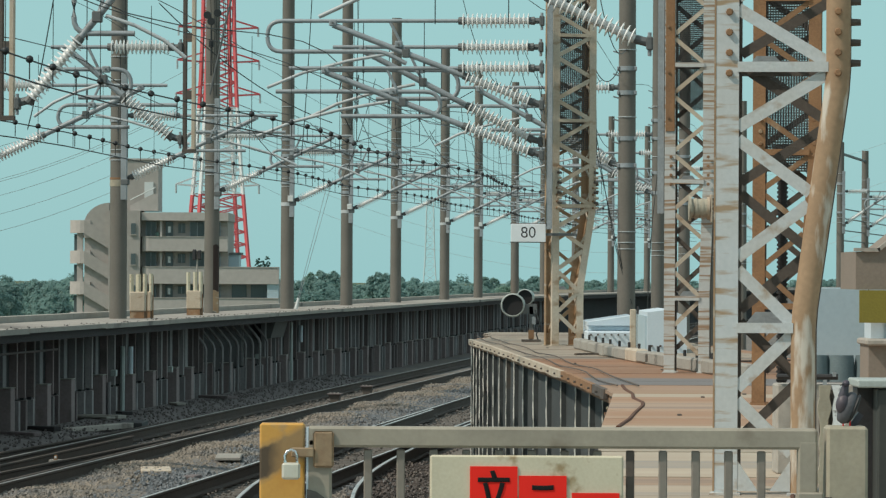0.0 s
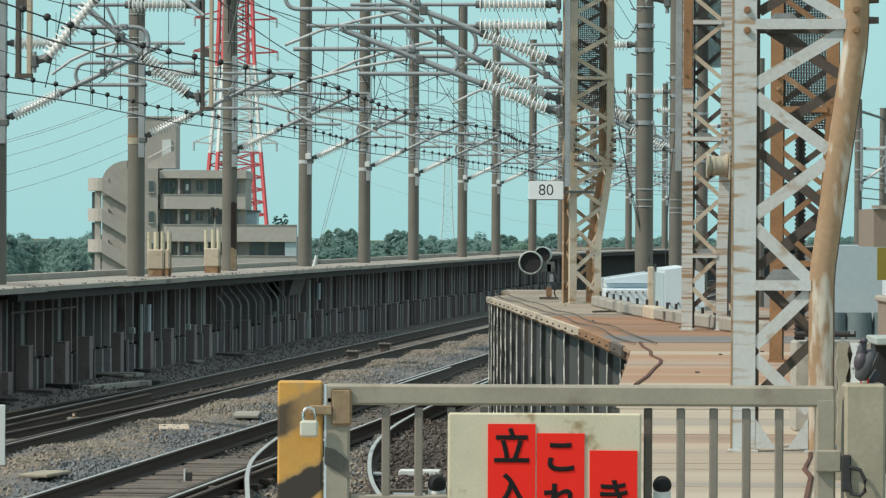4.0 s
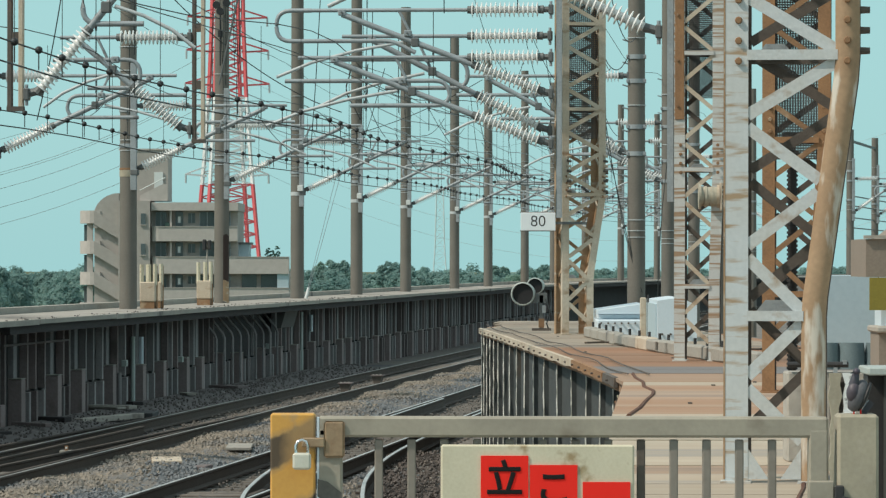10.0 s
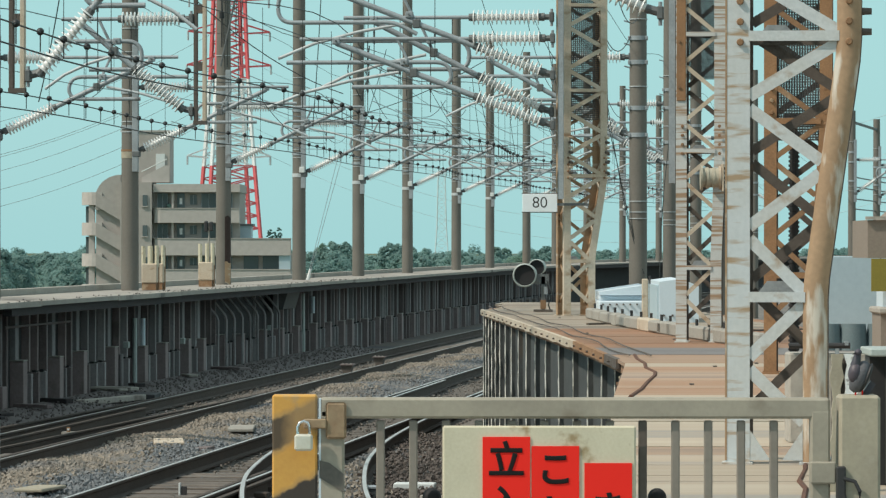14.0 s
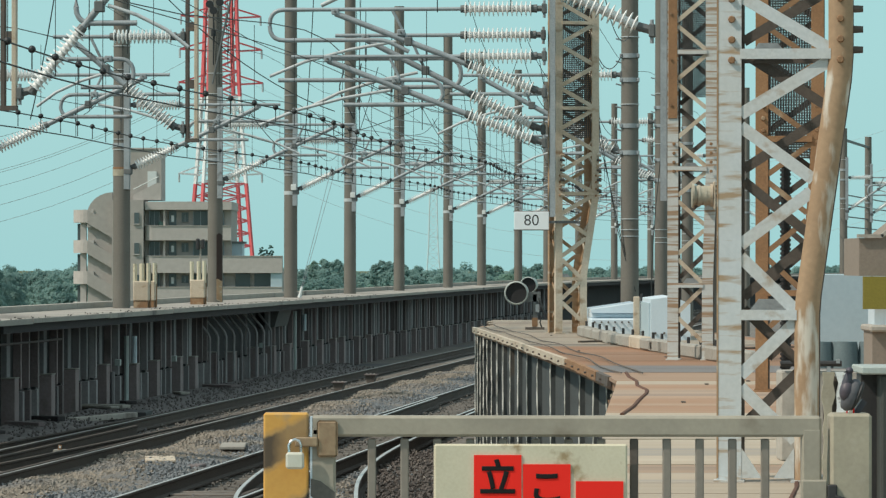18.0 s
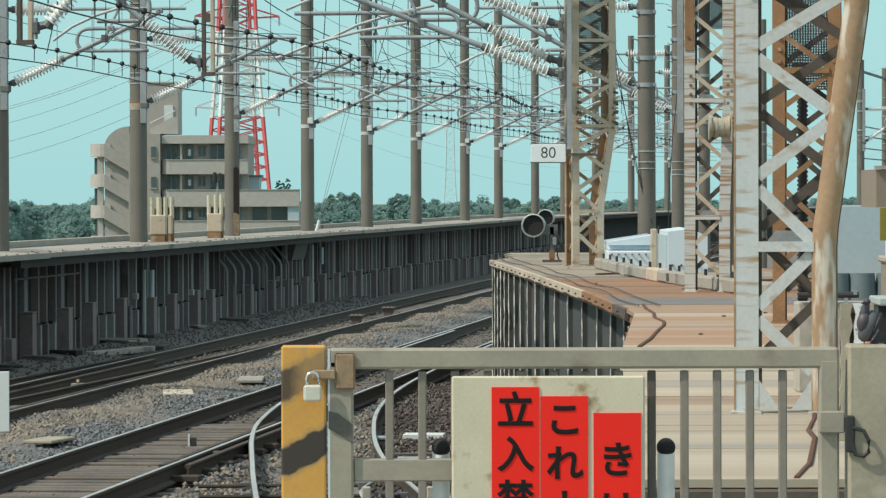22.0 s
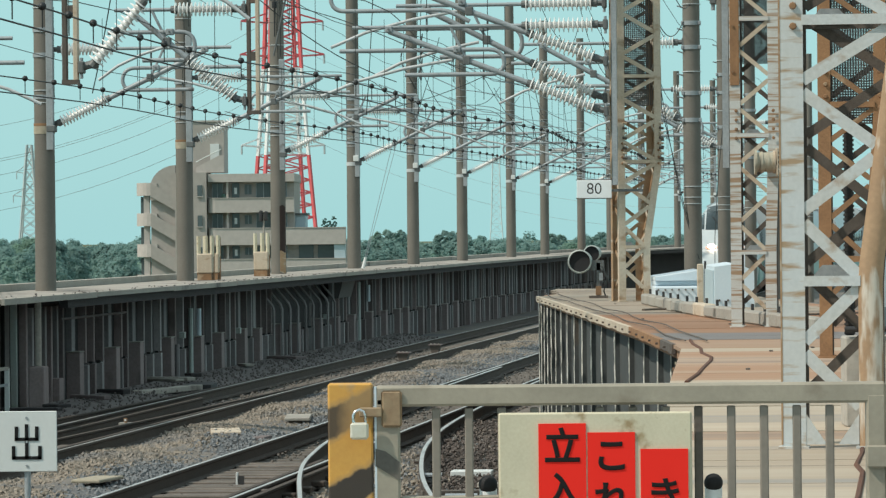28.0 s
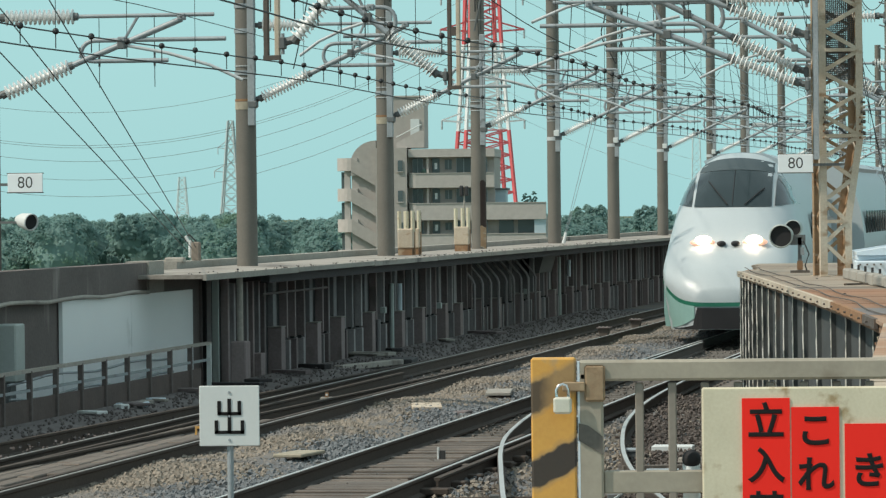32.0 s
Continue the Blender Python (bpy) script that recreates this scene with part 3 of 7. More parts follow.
def bracket(parent, reach, z_low, z_top, side, s=1.0, loop=False, tube=0.046):
    """A hinged bracket in its parent's space, reaching along +x times side."""
    def v(x, y, z):
        return Vector((x * side, y, z))
    ins = 0.95 * s
    u = (v(reach * 0.86, 0, z_top - 0.06) - v(0.3, 0, z_low)).normalized()
    a = v(0.3, 0, z_low)
    part("insulator", insulator(B(), a, a + u * ins), M_PORC, parent, "white ribbed porcelain insulator", True)
    part("insulator", insulator(B(), v(0.3, 0, z_top), v(0.3 + ins, 0, z_top)), M_PORC, parent, "white ribbed porcelain insulator", True)
    part("end_fitting", rod(B(), v(0.12, 0, z_low - 0.05), a, 0.05), M_GALVDARK, parent)
    part("end_fitting", rod(B(), v(0.12, 0, z_top), v(0.3, 0, z_top), 0.045), M_GALVDARK, parent)
    part("strut_tube", rod(B(), a + u * ins, v(reach * 0.86, 0, z_top - 0.06), tube, seg=10), M_GALV, parent, smooth=True)
    part("top_tube", rod(B(), v(0.3 + ins, 0, z_top), v(reach, 0, z_top), tube * 0.66, seg=8), M_GALV, parent, smooth=True)
    mid = a + u * (ins + (reach - ins) * 0.35)
    part("tie", rod(B(), mid, v(mid.x * side + 0.25, 0, z_top), tube * 0.5, seg=6), M_GALV, parent)
    side_way = v(1, 0, 0)
    for c, d in ((a, u), (a + u * ins, u), (v(0.3, 0, z_top), side_way), (v(0.3 + ins, 0, z_top), side_way)):
        part("end_cap", rod(B(), c - d * 0.05, c + d * 0.05, tube * 1.45, tube * 1.25, seg=10), M_GALVDARK, parent)
    for z in (z_low - 0.05, z_top):
        part("hinge", box(B(), v(0.14, 0, 0).x, 0, z, 0.07, 0.15, 0.15, bevel=0.012), M_GALVDARK, parent)
        part("hinge_pin", rod(B(), v(0.14, -0.02, z - 0.14), v(0.14, -0.02, z + 0.12), 0.022, seg=8), M_GALV, parent)
    part("tie_clamp", box(B(), mid.x, mid.y, mid.z, tube * 2.6, tube * 2.8, tube * 3.0, bevel=0.012), M_GALVDARK, parent)
    # pull-off arm with its bowed tube
    y0, zb = 0.0, z_low + (z_top - z_low) * 0.52
    pts = [v(reach * 1.05, y0, z_top - 0.35)] + bend(v(reach * 1.05, y0, z_top - 0.35), v(reach * 0.42, y0, z_top - 0.35), v(reach * 0.42, y0, zb - 0.1), 0.24) \
        + bend(v(reach * 0.42, y0, z_top - 0.35), v(reach * 0.42, y0, zb - 0.12), v(reach, y0, zb - 0.12), 0.2) + [v(reach * 0.8, y0, zb - 0.12)]
    if loop:
        zr = z_top - 0.46
        pts = [v(reach * 0.98, y0, z_top)] + bend(v(reach * 0.98, y0, z_top), v(reach * 1.12, y0, z_top), v(reach * 1.12, y0, zr), 0.22) \
            + bend(v(reach * 1.12, y0, z_top), v(reach * 1.12, y0, zr), v(reach * 0.6, y0, zr), 0.22) + bend(v(reach * 1.12, y0, zr), v(reach * 0.66, y0, zr), v(reach * 0.56, y0, zr - 0.2), 0.15) + [v(reach * 0.57, y0, zr - 0.18)]
    part("pull_off_tube", sweep(B(), pts, tube * 0.74), M_GALV, parent, smooth=True)
    for f in (0.5, 0.74):
        x = v(reach * f, 0, 0).x
        part("dropper", rod(B(), (x, 0.02, zb - 0.5), (x, 0.02, z_top), 0.006, seg=4), M_WIRE, parent)
        part("turnbuckle", rod(B(), (x, 0.02, zb - 0.2), (x, 0.02, zb), 0.016, seg=6), M_GALVDARK, parent)
    arm = [v(reach * 0.62, 0, zb + 0.1), v(reach * 0.8, 0, zb - 0.02), v(reach * 0.98, 0, zb - 0.2), v(reach * 1.12, 0, zb - 0.42)]
    part("steady_arm", sweep(B(), arm, 0.024), M_ARM, parent, "pale curved steady arm", True)
    for x, z in ((reach * 0.6, z_top - 0.35), (reach * 0.86, z_top - 0.03)):
        c = v(x, 0, z)
        part("clamp", box(B(), c.x, c.y, c.z, tube * 2.6, tube * 2.4, tube * 2.2, bevel=0.012), M_GALV, parent)
        part("clamp_bolt", rod(B(), c + Vector((0, -tube * 1.2, 0)), c + Vector((0, -tube * 2.0, 0)), 0.014, seg=6), M_GALVDARK, parent)


def round_pole(m, r, height, label, group, reach=0.0, z_low=3.1, z_top=4.6, side=1, base=0.0):
    t = thing("catenary_pole", m, label, "pole", group)
    part("shaft", rod(B(), (0, 0, base), (0, 0, height), r * 1.02, r * 0.9, seg=20), M_POLE, t, smooth=True)
    for z in (z_low - 0.05, z_low + 0.45, z_top - 0.1, z_top + 0.35)[1 if side > 0 else 0:]:
        part("band", rod(B(), (0, 0, z - 0.04), (0, 0, z + 0.04), r * 1.06, seg=20), M_GALV, t, "grey steel band", True)
        for a in (0.6, 2.5) if side < 0 else ():
            lug = Vector((math.cos(a), -abs(math.sin(a)), 0))
            part("lug", box(B(), *(lug * r * 1.15 + Vector((0, 0, z))), 0.05, 0.05, 0.07, bevel=0.008), M_GALV, t)
    for k, z in enumerate((3.3, 3.42, 3.62, 5.75, 7.0) if side < 0 else (5.2, 5.42, 6.5, 6.9, 7.4)):
        part("tie_wire", rod(B(), (0, 0, z - 0.008), (0, 0, z + 0.008), r * 1.05, seg=20), M_ARM, t, "thin pale wire ring", True)
    if side > 0:
        part("cable_duct", box(B(), r * 0.75, -r * 0.75, (z_low + z_top) / 2 + 0.2, 0.13, 0.1, z_top - z_low + 1.4, bevel=0.01), M_GALV, t)
        part("foot_clamp", box(B(), r * 0.85, -r * 0.6, z_low - 0.12, 0.17, 0.18, 0.13, bevel=0.02), M_GALVDARK, t)
    else:
        for k in range(9):
            z = z_low - 0.9 + 0.42 * k
            part("step_peg", rod(B(), (-r * 0.9, -r * 0.3, z), (-r * 1.5, -r * 0.5, z + 0.03), 0.014, seg=6), M_GALV, t)
    if reach:
        bracket(t, reach, z_low, z_top, side)
    return t


first = round_pole(along(89.8, -7.5), 0.185, 11.5, "weathered grey-brown steel pole carrying a hinged wire bracket", "poles along the barrier", 3.4, 4.85, 6.15, 1, 1.83)
second_pole = copy_thing(first, along(75.4, -7.5))
for s in (116.6, 130.2, 144.1, 161.2, 175.5, 191.9, 204.5, 218.0, 233.0, 248.0):
    pole = copy_thing(first, along(s, -7.5))
    part("tag_box", box(B(), 0.11, -0.19, 4.86, 0.15, 0.1, 0.16, bevel=0.01), M_WHITE, pole, "white junction box")
    part("clamp_band", rod(B(), (0, 0, 4.66), (0, 0, 4.76), 0.19, seg=20), M_ARM, pole, smooth=True)
stained = copy_thing(first, along(102.9, -7.5))
for zs, mat, label in (((2.38, 2.8, 3.2, 3.48), M_STAINDARK, "dark rust stain down one side"), ((1.86, 2.1, 2.37), M_TOWERTAN, "tan rust wash below the stain")):
    stain = B()
    extrude(stain, [[Vector((0.191 * math.cos(a), -0.191 * math.sin(a), z + 0.03 * math.sin(5 * a + z))) for a in np.linspace(0.3, 1.25, 7)] + [Vector((0.17 * math.cos(a), -0.17 * math.sin(a), z)) for a in np.linspace(1.25, 0.3, 7)] for z in zs])
    part("stain", stain, mat, stained, label)
for pole in (first, second_pole):
    part("worn_patch", rod(B(), (0, 0, 4.64), (0, 0, 4.78), 0.19, seg=20), M_GATEPOST, pole, "pale worn patch", True)
    part("rust_ring", rod(B(), (0, 0, 4.785), (0, 0, 4.83), 0.192, seg=20), M_BROWNBRACE, pole, "rusty ring", True)


# ---- lattice towers ----
def lattice(m, height, label, mat=M_TOWER, mat2=M_TOWERTAN, w0=0.378, w1=0.544, leg=0.119, mesh_from=0.0, pitch=0.022, dark=M_BRACEDARK, string=False, tube=False, bracing=None, feet=True):
    t = thing("lattice_tower", m, label, "tower", "lattice towers")
    d, z1, z2, step = 0.46, 0.86, 2.05, 0.32

    def corner(i, z):
        w = w0 + (w1 - w0) * min(1.0, max(0.0, (z - z1) / (z2 - z1)))
        return Vector(((0, w)[i % 2], (0, d)[i // 2], z))
    for i in range(4):
        sx, sy = (1, -1)[i % 2], (1, -1)[i // 2]
        rings = []
        for z in (0, z1 - 0.05, z1 + 0.05, z2 - 0.06, z2 + 0.06, height):
            c = corner(i, z)
            if i == 1 and tube:      # a folded section with rounded edges
                prof = [(-0.5, -0.05), (-0.42, -0.2), (-0.2, -0.32), (0.1, -0.34), (0.36, -0.24), (0.5, -0.02), (0.5, 0.7), (0.42, 0.7), (0.42, 0.05), (-0.5, 0.05)]
                rings.append([c + Vector((x * leg, y * leg, 0)) for x, y in prof])
            else:
                prof = ((-0.5, -0.12), (0.5, -0.12), (0.5, 0.0), (-0.38, 0.0), (-0.38, 0.75), (-0.5, 0.75))
                rings.append([c + Vector((x * sx * leg, y * sy * leg, 0)) for x, y in prof])
        # Rear legs and braces default to a darker colour that stands in for shade.
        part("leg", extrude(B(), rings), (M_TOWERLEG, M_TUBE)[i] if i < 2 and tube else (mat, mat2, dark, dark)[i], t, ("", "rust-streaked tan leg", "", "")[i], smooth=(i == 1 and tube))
    for k in range(int((height - 0.2) / step)):
        za, zb = 0.205 + step * k, 0.145 + step * (k + 1)
        a, b = (1, 0) if k % 2 == 0 else (0, 1)
        ins = leg * 0.46
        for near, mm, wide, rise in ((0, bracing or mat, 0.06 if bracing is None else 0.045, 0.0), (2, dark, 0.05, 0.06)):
            p, q = (a, b) if near == 0 else (b, a)
            pa, pb = corner(p + near, za + rise), corner(q + near, zb + rise)
            pa.x += ins * (1, -1)[p]
            pb.x += ins * (1, -1)[q]
            part("brace", beam(B(), pa, pb, wide, 0.016, (0, 1, 0)), mm, t)
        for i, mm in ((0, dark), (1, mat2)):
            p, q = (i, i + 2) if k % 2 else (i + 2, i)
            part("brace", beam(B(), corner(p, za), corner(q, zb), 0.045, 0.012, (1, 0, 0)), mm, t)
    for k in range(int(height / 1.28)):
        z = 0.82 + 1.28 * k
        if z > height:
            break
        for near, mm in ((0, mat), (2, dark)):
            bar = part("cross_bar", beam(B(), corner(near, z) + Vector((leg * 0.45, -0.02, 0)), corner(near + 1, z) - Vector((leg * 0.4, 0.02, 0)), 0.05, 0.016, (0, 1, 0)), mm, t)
        part("gusset", extrude(B(), [[Vector((leg * 0.6 + x, y, z + h)) for x, h in ((0.0, 0.0), (w0 - leg * 1.3, 0.0), (w0 - leg * 1.9, 0.075), (leg * 0.5, 0.075))] for y in (d - 0.05, d - 0.04)]), M_GALV, t, "grey gusset plate")
    for z in (2.07, 2.17, 2.27, 2.37):
        for i, dx in ((0, 0.012), (1, 0.0)):
            c = corner(i, z)
            y0 = -0.014 if i == 0 else -0.04
            part("bolt", rod(B(), c + Vector((dx, y0, 0)), c + Vector((dx, y0 - 0.02, 0)), 0.019, 0.014, seg=8), M_BROWNBRACE, t)
        c = corner(1, z + 0.05)
        part("stud", rod(B(), c + Vector((leg * 0.45, 0.03, 0)), c + Vector((leg * 0.5 + 0.05, 0.03, 0)), 0.019, 0.016, seg=8), M_BRACEDARK, t)
    for i in (0, 1) if feet else ():
        c = corner(i, 0)
        k = (1, -1)[i]
        part("gusset", extrude(B(), [[Vector((c.x + k * leg * x, y, z)) for x, z in ((0.5, 0.02), (1.35, 0.02), (0.5, 0.17))] for y in (-0.012, 0.0)]), mat, t)
    for y in (d - 0.09, 0.12) if mesh_from else ():
        guard = B()
        top = height - mesh_from
        wide = w1 - 0.08
        for k in range(int(wide / pitch) + 1):
            box(guard, 0.04 + pitch * k, y, mesh_from + top / 2, pitch * 0.3, 0.006, top)
        for k in range(int(top / pitch)):
            box(guard, 0.04 + wide / 2, y + 0.005, mesh_from + pitch * k, wide, 0.004, pitch * 0.3)
        part("climbing_guard", guard, M_MESH, t, "dark wire mesh guard")
    if string:
        part("cable_string", ribbed(B(), (0.19, d * 0.55, 0.0), (0.19, d * 0.55, 1.9), 0.046, 52), M_BLACK, t, "black ribbed cable string")
    if tube:
        part("rust_edge", extrude(B(), [[corner(0, z) + Vector((x, y, 0)) for x, y in ((-leg * 0.5 - 0.002, -leg * 0.12 - 0.002), (-leg * 0.5 + 0.007, -leg * 0.12 - 0.002), (-leg * 0.5 + 0.007, -leg * 0.1), (-leg * 0.5 - 0.002, -leg * 0.1))] for z in np.linspace(0.02, height, 30)]), M_TOWERTAN, t, "rust along the leg's edge")
    for i in range(4):
        c = corner(i, 0)
        part("base_plate", box(B(), c.x, c.y, 0.006, 0.15, 0.15, 0.012), mat, t)
    return t


lattice(pose(1.389, 20.8, DECK_Z, 0, 0, -6), 8.5, "flaking pale grey lattice tower with rust bands on the deck", tube=True)
lattice(pose(2.62, 35.2, DECK_Z, 0, 0, -6), 8.5, "rusty orange lattice tower with dark bracing", mat=M_RUST, mat2=M_RUST, w1=0.46, leg=0.105, mesh_from=1.95, string=True, bracing=M_BROWNBRACE, feet=False)
lattice(pose(2.485, 46.5, DECK_Z, 0, 0, -6), 8.5, "grey and tan lattice tower with a reel on it", mat=M_TOWERBAND, mat2=M_TOWERBAND, w1=0.42, mesh_from=2.9, feet=False, bracing=M_TANPALE)
far_tower = lattice(pose(1.686, 63.5, DECK_Z, 0, 0, 13), 8.5, "tan rusty lattice tower carrying three brackets", mat=M_TANPALE, mat2=M_TANPALE, w1=0.565, leg=0.105, mesh_from=2.95, pitch=0.03, feet=False, dark=M_TOWERTAN)
for k in range(9):
    for x in (0.035, 0.60):
        z = 2.08 + 0.075 * k
        part("splice_bolt", rod(B(), (x - 0.02, -0.03 - 0.008 * (k % 2), z), (x + 0.045, -0.035, z - 0.012), 0.021, 0.017, seg=8), M_BRACEDARK if k % 2 else M_TANPALE, far_tower)
# ---- the deck, its boards and ribbed fascia ----
EDGE = [(0.47, 69.6), (0.73, 63.5), (1.16, 52.3), (1.39, 46.3), (1.56, 39.6), (1.60, 38.9), (1.47, 36.2), (1.14, 29.7), (0.58, 16.0)]
RING = EDGE + [(5.2, 16.0), (4.6, 60.0), (3.4, 78.0), (1.5, 77.0), (0.6, 72.5)]


def edge_x(y):
    for (xa, ya), (xb, yb) in zip(EDGE, EDGE[1:]):
        if yb <= y <= ya:
            return xb + (xa - xb) * (y - yb) / (ya - yb)
    return EDGE[0][0] if y > 69 else EDGE[-1][0]


deck = struct("deck", extrude(B(), [[Vector((x, y, DECK_Z - 0.13)) for x, y in RING], [Vector((x, y, DECK_Z - 0.03)) for x, y in RING]]), M_DECKRUST, "rusty plated deck with bleached boards laid across it")
rng = random.Random(4)
y = 16.0
while y < 76:
    step = rng.choice((0.45, 0.7, 0.95, 1.3)) if y < 30 else (rng.uniform(1.0, 2.0) if y < 58 else 2.2)
    x0, x1 = (edge_x(y) if y < 69.5 else 0.75) - 0.03, (5.15 if y < 50 else 4.4 - (y - 50) * 0.03)
    xa, xb = (edge_x(y + step - 0.004) if y + step < 69.5 else 0.9) - 0.03, x1
    kind = rng.random()
    if y < 29:
        m = M_DECK if kind < 0.8 else M_DECKSALMON
    elif y < 40:
        m = M_DECKSALMON if kind < 0.75 else M_DECK
    elif y < 43:
        # Cast shadow across the deck, painted as a band of darker boards.
        m = M_DECKSHADE
    elif y < 53:
        m = M_DECKRUST
    else:
        m = M_DECKFAR
    lift = rng.uniform(-0.003, 0.003)
    zb, zt = DECK_Z - 0.035, DECK_Z + lift
    ring = [(x0, y), (x1, y), (xb, y + step - 0.004), (xa, y + step - 0.004)]
    part("board", extrude(B(), [[Vector((a, b, zb)) for a, b in ring], [Vector((a, b, zt)) for a, b in ring]]), m, deck)
    y += step
for k in range(16):
    yy = rng.uniform(18, 64)
    part("nail_head", box(B(), rng.uniform(edge_x(yy) + 0.3, 3.6), yy, DECK_Z + 0.006, 0.03, 0.10, 0.012), M_BRACEDARK, deck)
# edge angle with its bolts, cream far off and bright rust at its near end
for a, b, n, mat, label in ((69.5, 47.0, 46, M_TANPALE, "flaking cream edge angle"), (47.0, 41.5, 18, M_RUST, "orange rusty end of the edge angle"), (41.5, 39.7, 10, M_BRACEDARK, "rotten dark end of the edge angle")):
    extrude_rows = []
    for yy in np.linspace(a, b, n):
        p = Vector((edge_x(yy) - 0.04, yy, DECK_Z - 0.05))
        low = -0.025 - 0.018 * rng.random()
        extrude_rows.append([p + Vector((-0.012 + rng.uniform(-0.008, 0.008), 0, 0.052)), p + Vector((0.03, 0, 0.056)), p + Vector((0.03, 0, low)), p + Vector((-0.012, 0, low))])
    part("edge_angle", extrude(B(), extrude_rows), mat, deck, label)
bolt = finish(rod(B(), (-0.03, 0, 0), (0.0, 0, 0), 0.011, seg=6), "bolt", M_BRACEDARK)
for k in range(24):
    yy = 69.2 - 29.2 * (k + 0.5) / 24
    shared("bolt", bolt, deck, pose(edge_x(yy) - 0.045, yy, DECK_Z - 0.045))
def set_back(y):
    """How far the fascia stands in from the edge."""
    return 0.06 + max(0.0, (54 - y) / 15) * 0.30


face = [Vector((edge_x(y) + set_back(y), y, 0)) for y in np.linspace(69.6, 38.6, 16)]
bm = B()
extrude(bm, [[p + Vector((0, 0, DECK_Z - 0.13)), p + Vector((0.08, 0, DECK_Z - 0.13)), p + Vector((0.08, 0, -0.4)), p + Vector((0, 0, -0.4))] for p in face])
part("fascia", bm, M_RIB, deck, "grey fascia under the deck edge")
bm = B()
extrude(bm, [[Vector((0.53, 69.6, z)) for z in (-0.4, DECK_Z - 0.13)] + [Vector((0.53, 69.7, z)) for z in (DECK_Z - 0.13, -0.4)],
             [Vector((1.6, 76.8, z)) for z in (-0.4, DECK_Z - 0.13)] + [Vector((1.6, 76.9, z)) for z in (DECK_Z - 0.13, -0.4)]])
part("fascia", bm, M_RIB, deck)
ys = [69.5, 68.8, 67.9, 66.9, 65.8, 64.5, 62.9, 61.2, 59.3, 57.3, 55.2, 53.2, 51.2, 49.2, 47.3, 45.5, 43.8, 42.2, 40.8, 39.6]
for k, y in enumerate(ys):
    x = edge_x(y) + set_back(y)
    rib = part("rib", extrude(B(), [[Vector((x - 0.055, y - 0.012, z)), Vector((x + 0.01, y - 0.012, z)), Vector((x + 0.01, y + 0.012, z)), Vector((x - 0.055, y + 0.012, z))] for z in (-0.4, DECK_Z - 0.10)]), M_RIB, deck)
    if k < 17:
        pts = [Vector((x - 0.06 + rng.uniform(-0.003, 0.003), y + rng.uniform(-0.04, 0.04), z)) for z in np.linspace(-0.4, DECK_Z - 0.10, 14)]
        part("rib_edge", sweep(B(), pts, 0.0095, 6), M_RIBEDGE, deck, "thin pale rib edge")
crack = [(1.75, 41.2), (1.71, 39.6), (1.715, 38.2), (1.66, 36.8), (1.685, 35.6), (1.64, 34.7), (1.50, 33.0), (1.39, 31.5), (1.24, 29.9)]
part("crack", sweep(B(), [(x, y, DECK_Z - 0.005) for x, y in crack], 0.02, 6), material("crack rust", (0.10, 0.045, 0.03), 0.9, 0, (0.17, 0.075, 0.04), 0.7, 3.0), deck, "dark rusty jagged crack")
near_crack = [(1.95, 23.4), (1.92, 22.9), (1.77, 21.4), (1.68, 20.3), (1.57, 19.3), (1.55, 18.7), (1.38, 16.9), (1.26, 16.05)]
part("crack", sweep(B(), [(x, y, DECK_Z) for x, y in near_crack], 0.013, 6), bpy.data.materials["crack rust"], deck, "dark rusty jagged crack")
# ragged broken plate under the end of the edge angle
for k in range(9):
    w, h = rng.uniform(0.05, 0.12), rng.uniform(0.06, 0.2)
    part("rust_flake", box(B(), 1.53 + rng.uniform(-0.05, 0.08), 38.0 + rng.uniform(-1.2, 0.6), DECK_Z - 0.06 - h / 2 - 0.14 * rng.random(), w, 0.03, h, rz=rng.uniform(-30, 30), ry=rng.uniform(-25, 25)), rng.choice((M_RUST, M_DECKRUST, M_BRACEDARK, M_CREAM)), deck)
# Dark strip paints the black gap under the deck's front edge.
part("front_beam", box(B(), 2.9, 15.96, DECK_Z - 0.2, 4.6, 0.08, 0.32), M_BRACEDARK, deck)
# loose cables along the deck edge
for j in range(2):
    pts = []
    for k in range(26):
        y = 71.5 - k * 1.25
        pts.append((edge_x(y) + 0.10 + 0.22 * j + 0.022 * math.sin(k * 1.3 + 2 * j), y, DECK_Z + 0.025 + 0.01 * math.sin(k)))
    tagged(part("cable", sweep(B(), pts, 0.007, 6), M_BRACEDARK), "dark loose cable lying along the deck edge", "cable", "cables on the deck")
pts = [(edge_x(40) + 0.2 + 0.25 * k, 56 + 1.2 * math.sin(k * 0.7) - 0.4 * k, DECK_Z + 0.02) for k in range(12)]
tagged(part("cable", sweep(B(), pts, 0.015, 6), M_BRACEDARK), "dark loose cable lying across the deck", "cable", "cables on the deck")
# kerb blocks
rng = random.Random(9)
kerb = tagged(new("kerb"), "row of worn concrete kerb blocks on the deck", "kerb", "", "structure")
KERB = [(1.97, 61.6), (2.17, 56.0), (2.49, 51.3), (2.75, 48.0), (3.2, 43.6)]


def kerb_point(f):
    """A point on the kerb's line and its turn, f from 0 to 1."""
    g = f * (len(KERB) - 1)
    i = min(int(g), len(KERB) - 2)
    (xa, ya), (xb, yb) = KERB[i], KERB[i + 1]
    return xa + (xb - xa) * (g - i), ya + (yb - ya) * (g - i), math.degrees(math.atan2(xb - xa, ya - yb))


